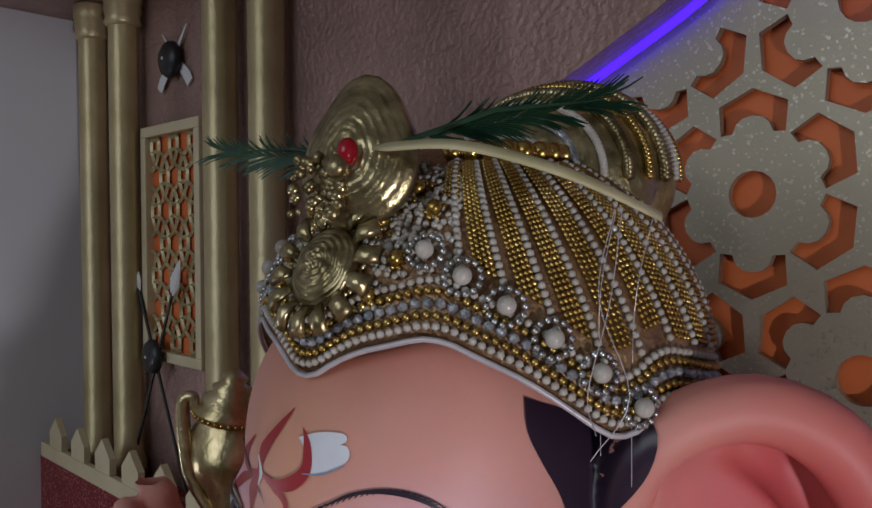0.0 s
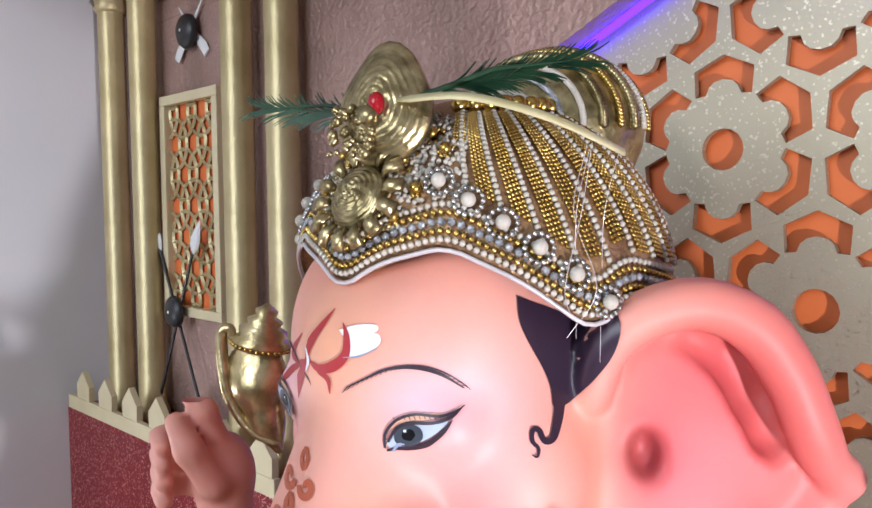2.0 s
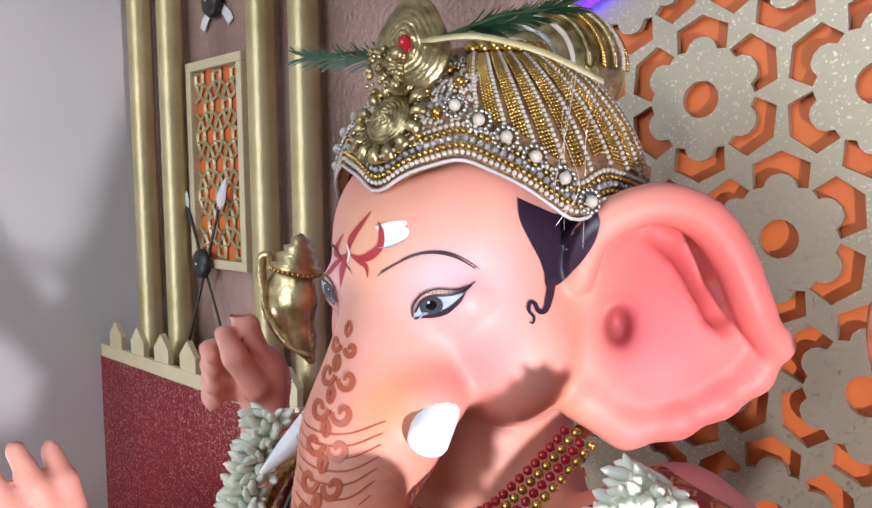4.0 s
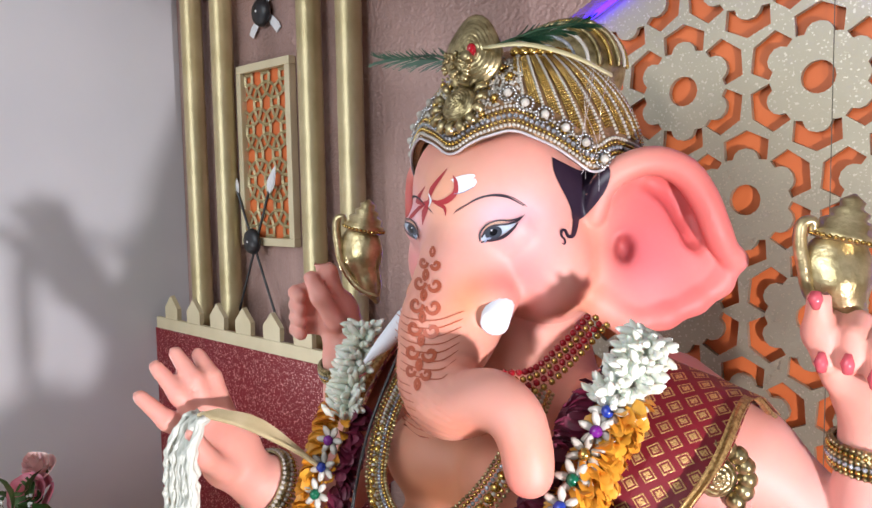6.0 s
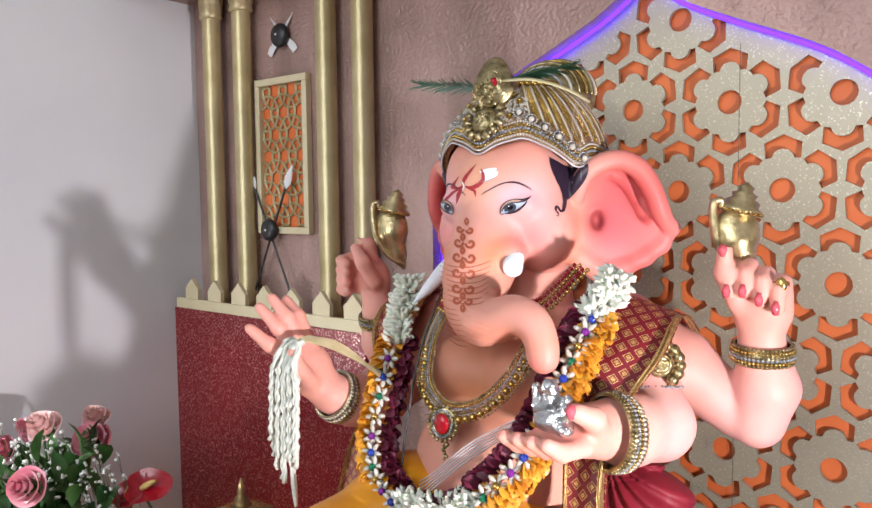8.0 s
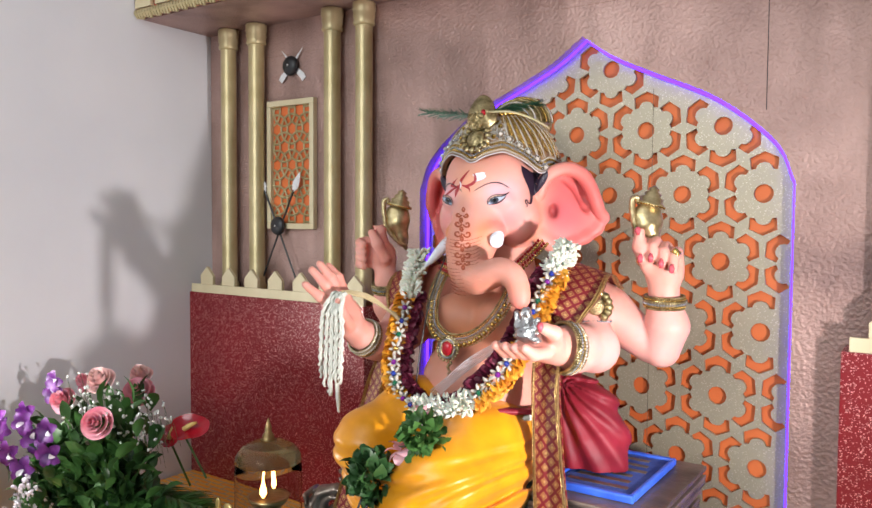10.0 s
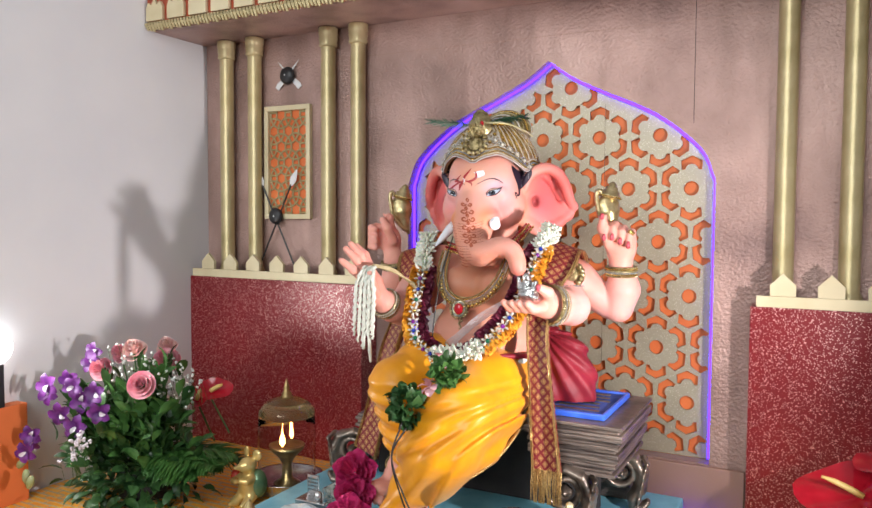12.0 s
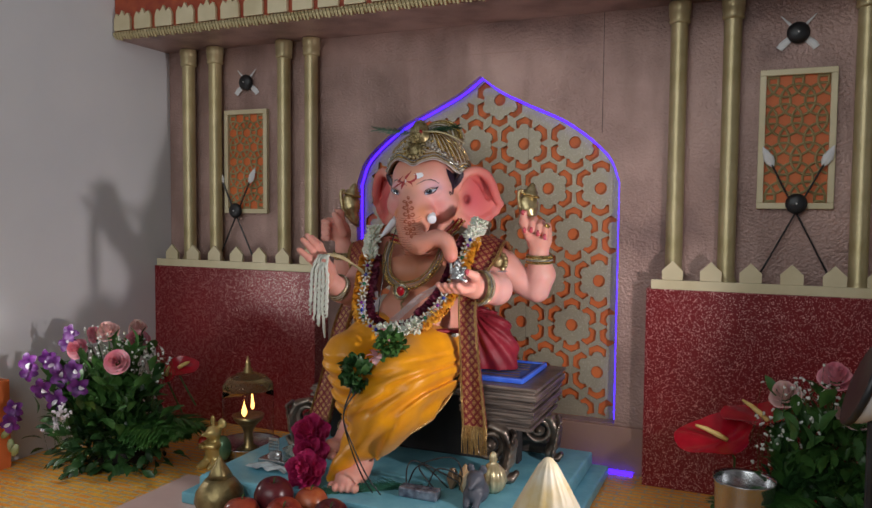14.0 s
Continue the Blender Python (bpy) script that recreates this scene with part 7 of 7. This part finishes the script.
part("dish", lathe(bmesh.new(), [(0.045, 0.0), (0.068, 0.012), (0.078, 0.034), (0.080, 0.036), (0.076, 0.034), (0.060, 0.020), (0.01, 0.018)], 32), M_STEEL, ol, "shallow steel dish", True)
part("stem", lathe(bmesh.new(), [(0.030, 0.018), (0.012, 0.030), (0.011, 0.060), (0.018, 0.076), (0.036, 0.094), (0.040, 0.104), (0.036, 0.102), (0.012, 0.096)], 20), M_BRASS, ol, smooth=True)
bm = bmesh.new()
rows = [[bm.verts.new((r * math.cos(2 * math.pi * i / 40), r * math.sin(2 * math.pi * i / 40), z)) for i in range(40)] for r, z in ((0.062, 0.030), (0.063, 0.090), (0.063, 0.150), (0.061, 0.170), (0.0600, 0.170), (0.062, 0.150), (0.062, 0.090), (0.061, 0.030))]
grid_faces(bm, rows, True)
gl_ob = part("glass_chimney", bm, M_GLASS, ol, "clear glass chimney", True)
gl_ob.visible_shadow = False
M_AMBER, nt, b = shader("amber_glass", 0.05)
b.inputs["Transmission Weight"].default_value, b.inputs["IOR"].default_value = 0.9, 1.35
b.inputs["Base Color"].default_value = (0.42, 0.33, 0.16, 1)
part("cap", lathe(bmesh.new(), [(0.063, 0.1705), (0.061, 0.182), (0.049, 0.198), (0.028, 0.208), (0.010, 0.212)], 32), M_AMBER, ol, "smoky domed glass cap", True).visible_shadow = False
part("finial", lathe(bmesh.new(), [(0.016, 0.210), (0.010, 0.214), (0.012, 0.218), (0.006, 0.226), (0.007, 0.232), (0.001, 0.252)], 20), M_BRASS, ol, "brass spike finial", True)
part("flame", lathe(bmesh.new(), [(0.002, 0.100), (0.0070, 0.108), (0.0062, 0.117), (0.0028, 0.129), (0.0003, 0.138)], 10, Matrix.Translation((-0.006, -0.008, 0))), M_FLAME, ol, "small burning flame", True)
part("flame", lathe(bmesh.new(), [(0.002, 0.118), (0.0050, 0.125), (0.0042, 0.134), (0.0018, 0.142), (0.0003, 0.150)], 10, Matrix.Translation((0.010, 0.004, 0))), M_FLAME, ol, "small burning flame", True)

# ---- little figures and offerings ----


def formed(name, form, lo, hi, step, mat, parent, label="", ripple=None):
    v, f = form.skin(lo, hi, step, ripple)
    me = bpy.data.meshes.new(name)
    me.from_pydata(v.tolist(), [], f.tolist())
    me.materials.append(mat)
    me.polygons.foreach_set("use_smooth", [True] * len(f))
    ob = new(name, me)
    ob.parent = parent
    if label:
        ob["label"] = label
    return ob


mo = Form()
mo.ell((0, 0, 0.034), (0.020, 0.018, 0.026), 0.008)
mo.ell((0.002, -0.006, 0.068), (0.015, 0.015, 0.013), 0.008)
mo.limb([(0.0, -0.014, 0.066), (-0.004, -0.030, 0.068)], [0.008, 0.003], 0.006)
mo.ell((-0.008, 0.004, 0.086), (0.006, 0.003, 0.011), 0.003)
mo.ell((0.016, 0.002, 0.084), (0.010, 0.004, 0.010), 0.003)
mo.limb([(-0.014, -0.006, 0.046), (-0.016, -0.020, 0.042), (-0.006, -0.026, 0.044)], [0.006, 0.005, 0.005], 0.004)
mo.limb([(0.014, -0.006, 0.046), (0.014, -0.020, 0.044), (0.004, -0.026, 0.046)], [0.006, 0.005, 0.005], 0.004)
mo.limb([(-0.010, -0.004, 0.016), (-0.012, -0.020, 0.006), (-0.014, -0.030, 0.005)], [0.010, 0.007, 0.005], 0.006)
mo.limb([(0.010, -0.004, 0.016), (0.010, -0.018, 0.006), (0.010, -0.028, 0.005)], [0.010, 0.007, 0.005], 0.006)
M_GILDED = simple("gilded_enamel", (0.60, 0.40, 0.12), (0.86, 0.66, 0.28), 0.18, 0.45, 30, 0.1)
ms = thing("mouse_figurine", "small shiny gilt mouse figurine holding a sweet, on the cloth", "figurine", (-0.690, 0.105, TABLE + 0.0002))
ms.scale = (1.25, 1.25, 1.25)
formed("mouse", mo, (-0.035, -0.045, -0.003), (0.035, 0.03, 0.105), 0.0022, M_GILDED, ms)
part("green_cape", ball(bmesh.new(), (0.013, 0.006, 0.034), (0.018, 0.016, 0.025), 14, 10), simple("green_enamel", (0.05, 0.13, 0.06), (0.16, 0.26, 0.14), 0.2, 0.3), ms, "green enamelled cape", True)
part("red_sweet", ball(bmesh.new(), (-0.022, -0.008, 0.046), (0.009, 0.009, 0.011), 12, 8), simple("red_enamel", (0.42, 0.03, 0.02), (0.55, 0.06, 0.04), 0.2), ms, "red enamelled sweet", True)

kp = thing("brass_pot", "hammered pear-shaped brass pot with a pointed lid", "pot", (-0.478, -0.135, TABLE + 0.0025))
kp.scale = (1.22, 1.22, 1.08)
M_PATINA = simple("patinated_brass", (0.10, 0.072, 0.03), (0.40, 0.31, 0.14), 0.42, 0.75, 38, 0.8, 60, 0.003)
part("body", lathe(bmesh.new(), [(0.020, 0.0), (0.034, 0.012), (0.041, 0.032), (0.038, 0.052), (0.026, 0.070), (0.020, 0.076)], 28, flute=9, depth=0.03), M_PATINA, kp, smooth=True)
part("lid", lathe(bmesh.new(), [(0.021, 0.0762), (0.017, 0.086), (0.010, 0.098), (0.004, 0.110), (0.001, 0.116)], 20, flute=5, depth=0.12), M_PATINA, kp, smooth=True)

pl = thing("fruit_plate", "round steel plate under the apples", "plate", (-0.27, -0.16, TABLE + 0.0025))
part("plate", lathe(bmesh.new(), [(0.085, 0.0), (0.120, 0.006), (0.130, 0.018), (0.131, 0.019), (0.118, 0.009), (0.02, 0.005)], 36), M_STEEL, pl, smooth=True)


def apple_mat(name, d, l):
    return simple(name, d, l, 0.28, 0, 28, 0.1, 90, stretch=(1, 1, 0.3))


M_APPLE, M_DARKAPPLE, M_LIME = apple_mat("red_apple_skin", (0.19, 0.012, 0.014), (0.40, 0.07, 0.03)), apple_mat("dark_apple_skin", (0.06, 0.008, 0.014), (0.13, 0.018, 0.022)), apple_mat("lime_skin", (0.34, 0.40, 0.02), (0.52, 0.54, 0.06))


def apple(c, r, mat, label, cat="apple", group="apples", tilt=0.0):
    e = thing(cat, label, cat, c, group)
    e.rotation_euler = (tilt, tilt * 0.6, 0)
    prof = [(0.05 * r, -0.78 * r), (0.35 * r, -0.90 * r), (0.72 * r, -0.68 * r), (0.97 * r, -0.15 * r), (0.99 * r, 0.18 * r), (0.80 * r, 0.62 * r), (0.50 * r, 0.86 * r), (0.26 * r, 0.86 * r), (0.10 * r, 0.74 * r), (0.01 * r, 0.68 * r)]
    c2 = spline(prof, 3)
    part("flesh", lathe(bmesh.new(), [tuple(q) for q in c2], 24, flute=5, depth=0.02), mat, e, smooth=True)
    part("stalk", tube(bmesh.new(), [(0, 0, 0.70 * r), (0.05 * r, 0, 0.95 * r), (0.14 * r, 0, 1.10 * r)], 0.0012, 5), M_STEM, e)
    return e


apple((-0.350, -0.135, 0.706), 0.038, M_DARKAPPLE, "dark red apple on the steel plate", tilt=0.15)
apple((-0.372, -0.205, 0.690), 0.036, M_APPLE, "streaked red apple on the steel plate", tilt=-0.2)
apple((-0.292, -0.185, 0.692), 0.038, M_APPLE, "streaked red apple on the steel plate", tilt=0.3)
apple((-0.286, -0.105, 0.690), 0.034, simple("orange_apple_skin", (0.36, 0.05, 0.02), (0.50, 0.14, 0.05), 0.3), "orange-red apple on the steel plate", tilt=-0.1)
apple((-0.215, -0.150, 0.690), 0.037, M_DARKAPPLE, "dark red apple on the steel plate", tilt=0.25)
apple((-0.128, -0.150, 0.683), 0.030, M_LIME, "yellow-green lime beside the platform", "lime", "limes")
apple((-0.050, -0.155, 0.690), 0.034, M_LIME, "bright yellow-green lime beside the platform", "lime", "limes")
for x, z in ((-0.128, 0.654), (-0.050, 0.657)):
    d = thing("small_dish", "small steel dish under a lime", "dish", (x, -0.152, TABLE), "small dishes")
    part("bowl", lathe(bmesh.new(), [(0.020, 0.0025), (0.034, z - TABLE), (0.035, z - TABLE + 0.003), (0.020, z - TABLE), (0.01, 0.006)], 24), M_STEEL, d, smooth=True)

cone = thing("sweet_cone", "large pleated white and saffron sweet with a pointed top", "sweet", (0.185, -0.135, TABLE))
part("cone", lathe(bmesh.new(), [(0.070, 0.0), (0.084, 0.03), (0.080, 0.075), (0.060, 0.125), (0.036, 0.170), (0.016, 0.205), (0.006, 0.216)], 48, flute=14, depth=0.10), simple("saffron_sweet", (0.62, 0.44, 0.14), (0.74, 0.70, 0.60), 0.45, 0, 18, 0.2, 80, 0.002), cone, smooth=True)
cup = thing("steel_tumbler", "plain steel tumbler half filled with water", "tumbler", (0.478, 0.075, TABLE))
part("wall", lathe(bmesh.new(), [(0.040, 0.0), (0.045, 0.06), (0.050, 0.150), (0.0525, 0.156), (0.0520, 0.158), (0.0490, 0.152), (0.044, 0.06), (0.038, 0.004)], 36), M_STEEL, cup, smooth=True)
tr = thing("picture_tray", "thin dark tray with a pale rim under the tumbler", "tray", (0.44, 0.07, TABLE))
part("tray", boxed(-0.05, 0.10, -0.06, 0.06, 0.0, 0.0004, 0.0), M_DARK, tr)

# silver shrine set on the platform
PT = 0.70
sv = thing("silver_shrine", "tiny filigree silver box with a folded lid on the platform", "box", (-0.470, 0.045, PT + 0.0005))
part("base", boxed(-0.035, 0.035, -0.022, 0.022, 0.0, 0.010, 0.002), M_SILVER, sv)
part("lid", boxed(-0.034, -0.006, 0.016, 0.019, 0.010, 0.046, 0.001), M_SILVER, sv, "pierced silver lid")
part("side", boxed(0.028, 0.031, -0.020, 0.020, 0.010, 0.040, 0.001), M_SILVER, sv)
for i in range(5):
    for j in range(4):
        part("piercing", boxed(-0.031 + 0.005 * i, -0.029 + 0.005 * i, 0.0152, 0.0159, 0.016 + 0.007 * j, 0.019 + 0.007 * j), M_BLACK, sv)
part("silver_cup", lathe(bmesh.new(), [(0.006, 0.010), (0.009, 0.016), (0.007, 0.026), (0.003, 0.028)], 14, Matrix.Translation((0.012, -0.010, 0))), M_SILVER, sv, smooth=True)
sf = Form()
sf.ell((0, 0, 0.012), (0.022, 0.016, 0.012), 0.006)
sf.ell((0, 0, 0.030), (0.012, 0.010, 0.016), 0.006)
sf.ell((0, -0.002, 0.050), (0.009, 0.009, 0.010), 0.005)
sf.limb([(-0.012, 0, 0.034), (-0.022, -0.006, 0.022)], [0.005, 0.004], 0.004)
sf.limb([(0.012, 0, 0.034), (0.022, -0.006, 0.022)], [0.005, 0.004], 0.004)
s2 = thing("silver_figurine", "small silver seated figurine draped with white cotton strings", "figurine", (-0.425, 0.085, PT + 0.0005))
formed("figure", sf, (-0.035, -0.025, -0.002), (0.035, 0.025, 0.066), 0.0022, M_SILVER, s2)
for k in range(8):
    q = random.Random(k)
    part("cotton_string", tube(bmesh.new(), spline([(q.uniform(-0.02, 0.02), -0.016, 0.045 + q.uniform(-0.008, 0.008)), (q.uniform(-0.03, 0.03), -0.022, 0.028), (q.uniform(-0.03, 0.03), -0.022, 0.008), (q.uniform(-0.03, 0.03), -0.020, 0.004)], 4), 0.0016, 5), M_COTTON, s2)
sheet = thing("plastic_wrap", "crumpled clear plastic wrapper on the platform", "wrapper", (-0.455, 0.000, PT + 0.0005))
bm = bmesh.new()
q = random.Random(9)
gridv = [[bm.verts.new((0.014 * i - 0.05, 0.012 * j - 0.02, 0.002 + q.uniform(0, 0.010))) for i in range(8)] for j in range(4)]
grid_faces(bm, gridv, False)
part("film", bm, simple("milky_plastic", (0.45, 0.55, 0.58), (0.70, 0.76, 0.78), 0.12), sheet)

rt = Form()
rt.ell((0, 0, 0.022), (0.020, 0.028, 0.022), 0.01)
rt.ell((0.0, -0.006, 0.048), (0.015, 0.016, 0.016), 0.01)
rt.limb([(0, -0.016, 0.046), (0, -0.032, 0.040)], [0.009, 0.004], 0.006)
rt.ell((-0.011, 0.0, 0.066), (0.007, 0.004, 0.009), 0.003)
rt.ell((0.011, 0.0, 0.066), (0.007, 0.004, 0.009), 0.003)
rt.limb([(0.010, -0.016, 0.024), (0.008, -0.028, 0.004)], [0.007, 0.006], 0.004)
rt.limb([(-0.010, -0.016, 0.024), (-0.008, -0.028, 0.004)], [0.007, 0.006], 0.004)
gr = thing("mouse_figurine", "small matt grey mouse statue sitting on the platform", "figurine", (0.010, 0.010, PT + 0.0005))
gr.scale = (1.15, 1.15, 1.0)
formed("mouse", rt, (-0.035, -0.045, -0.002), (0.035, 0.04, 0.080), 0.0022, simple("slate_plaster", (0.05, 0.055, 0.075), (0.09, 0.095, 0.12), 0.5), gr)
rp = thing("ribbed_pot", "little ribbed cream and gold pot on the platform", "pot", (0.020, 0.075, PT + 0.0005))
part("body", lathe(bmesh.new(), [(0.012, 0.0), (0.024, 0.010), (0.029, 0.026), (0.024, 0.044), (0.012, 0.056), (0.006, 0.060), (0.009, 0.066), (0.006, 0.078), (0.001, 0.082)], 48, flute=12, depth=0.10), simple("cream_gilt", (0.34, 0.27, 0.13), (0.66, 0.58, 0.38), 0.25, 0.5, 30), rp, smooth=True)
for k, (c, r, d, l) in enumerate((((-0.030, 0.055), 0.018, (0.36, 0.20, 0.09), (0.55, 0.36, 0.18)), ((-0.012, 0.030), 0.016, (0.42, 0.36, 0.24), (0.62, 0.56, 0.42)), ((-0.060, 0.060), 0.015, (0.20, 0.12, 0.07), (0.30, 0.20, 0.12)))):
    bm = bmesh.new()
    bmesh.ops.create_icosphere(bm, subdivisions=2, radius=1)
    q = random.Random(k + 50)
    for v_ in bm.verts:
        v_.co *= 1 + q.uniform(-0.18, 0.18)
    e = tagged(obj("rough_stone", bm, simple("crystal_stone", d, l, 0.3, 0, 60, 0.4)), "rough translucent amber stone standing on the platform", "stone", "rough stones")
    e.location, e.scale = (c[0], c[1], PT + r * 1.35), (r * 0.8, r * 0.7, r * 1.6)
pk = thing("foil_packet", "small clear and dark foil packet lying on the platform", "packet", (-0.100, -0.010, PT + 0.0005))
part("packet", boxed(-0.040, 0.040, -0.014, 0.014, 0.0, 0.020, 0.004), simple("dark_foil", (0.07, 0.06, 0.10), (0.36, 0.38, 0.45), 0.15, 0.5, 60, 0.5, 90, 0.004), pk)
tagged(plume((-0.115, 0.040, PT + 0.006), (-0.270, -0.070, PT + 0.006), 0.020, 300, simple("feather_green", (0.010, 0.05, 0.035), (0.03, 0.12, 0.07), 0.35, 0.2), 12), "peacock feather lying flat on the blue platform", "feather")
for k in range(6):
    q = random.Random(90 + k)
    bm = bmesh.new()
    tube(bm, spline([(-0.222 + 0.004 * k, -0.058 + 0.006 * k, 0.915 - 0.01 * k), (-0.236, -0.068, 0.86), (-0.226 + 0.006 * k, -0.060, 0.80), (-0.205 + 0.012 * k, -0.050, 0.740), (-0.19 + 0.02 * k, -0.035 - 0.004 * k, PT + 0.004)], 6) if k < 2 else
         spline([(-0.17 + q.uniform(-0.03, 0.10), 0.02 + q.uniform(-0.04, 0.05), PT + 0.004), (-0.14 + q.uniform(-0.03, 0.06), 0.03, PT + 0.03 + q.uniform(0, 0.03)), (-0.09 + q.uniform(-0.03, 0.06), 0.04, PT + 0.03 + q.uniform(0, 0.04)), (-0.05 + q.uniform(-0.03, 0.05), 0.05, PT + 0.004)], 6), 0.0016, 6)
    tagged(obj("black_wire", bm, M_BLACK, smooth=True), "thin black wire of the lights looping by the foot", "wire", "light wires")

# flood lamp on an orange box by the side wall, white fan edge by the far flowers
fb = thing("orange_box", "plain orange box standing on the altar table by the wall", "box", (-1.135, -0.20, TABLE))
part("box", boxed(-0.020, 0.014, -0.10, 0.10, 0.0, 0.21, 0.002), M_ORANGE, fb)
fl = thing("flood_lamp", "small bright white led lamp standing on the orange box", "lamp", (-1.132, -0.16, TABLE + 0.21))
part("stand", boxed(-0.010, 0.010, -0.012, 0.012, 0.0, 0.090, 0.002), M_BLACK, fl)
part("head", ball(bmesh.new(), (0, 0, 0.125), (0.022, 0.036, 0.036), 20, 12), M_LAMPFACE, fl, "glowing round lamp face", True)
wf = thing("white_lamp_head", "round white led lamp head on a thin pole", "lamp", (0.622, -0.165, TABLE))
wm = Matrix.Translation((0, 0, 0.385)) @ Matrix.Rotation(radians(-70), 4, "Y")
part("housing", lathe(bmesh.new(), [(0.012, -0.036), (0.036, -0.028), (0.050, -0.010), (0.055, 0.004), (0.052, 0.006), (0.004, 0.004)], 36, wm), M_WHITE, wf, smooth=True)
part("rim", lathe(bmesh.new(), [(0.0555, -0.003), (0.0585, -0.001), (0.0585, 0.006), (0.0555, 0.007)], 36, wm), M_BLACK, wf, smooth=True)
part("pole", tube(bmesh.new(), [(0.012, 0.0, 0), (0.012, 0.0, 0.36)], 0.006, 8), M_BLACK, wf)
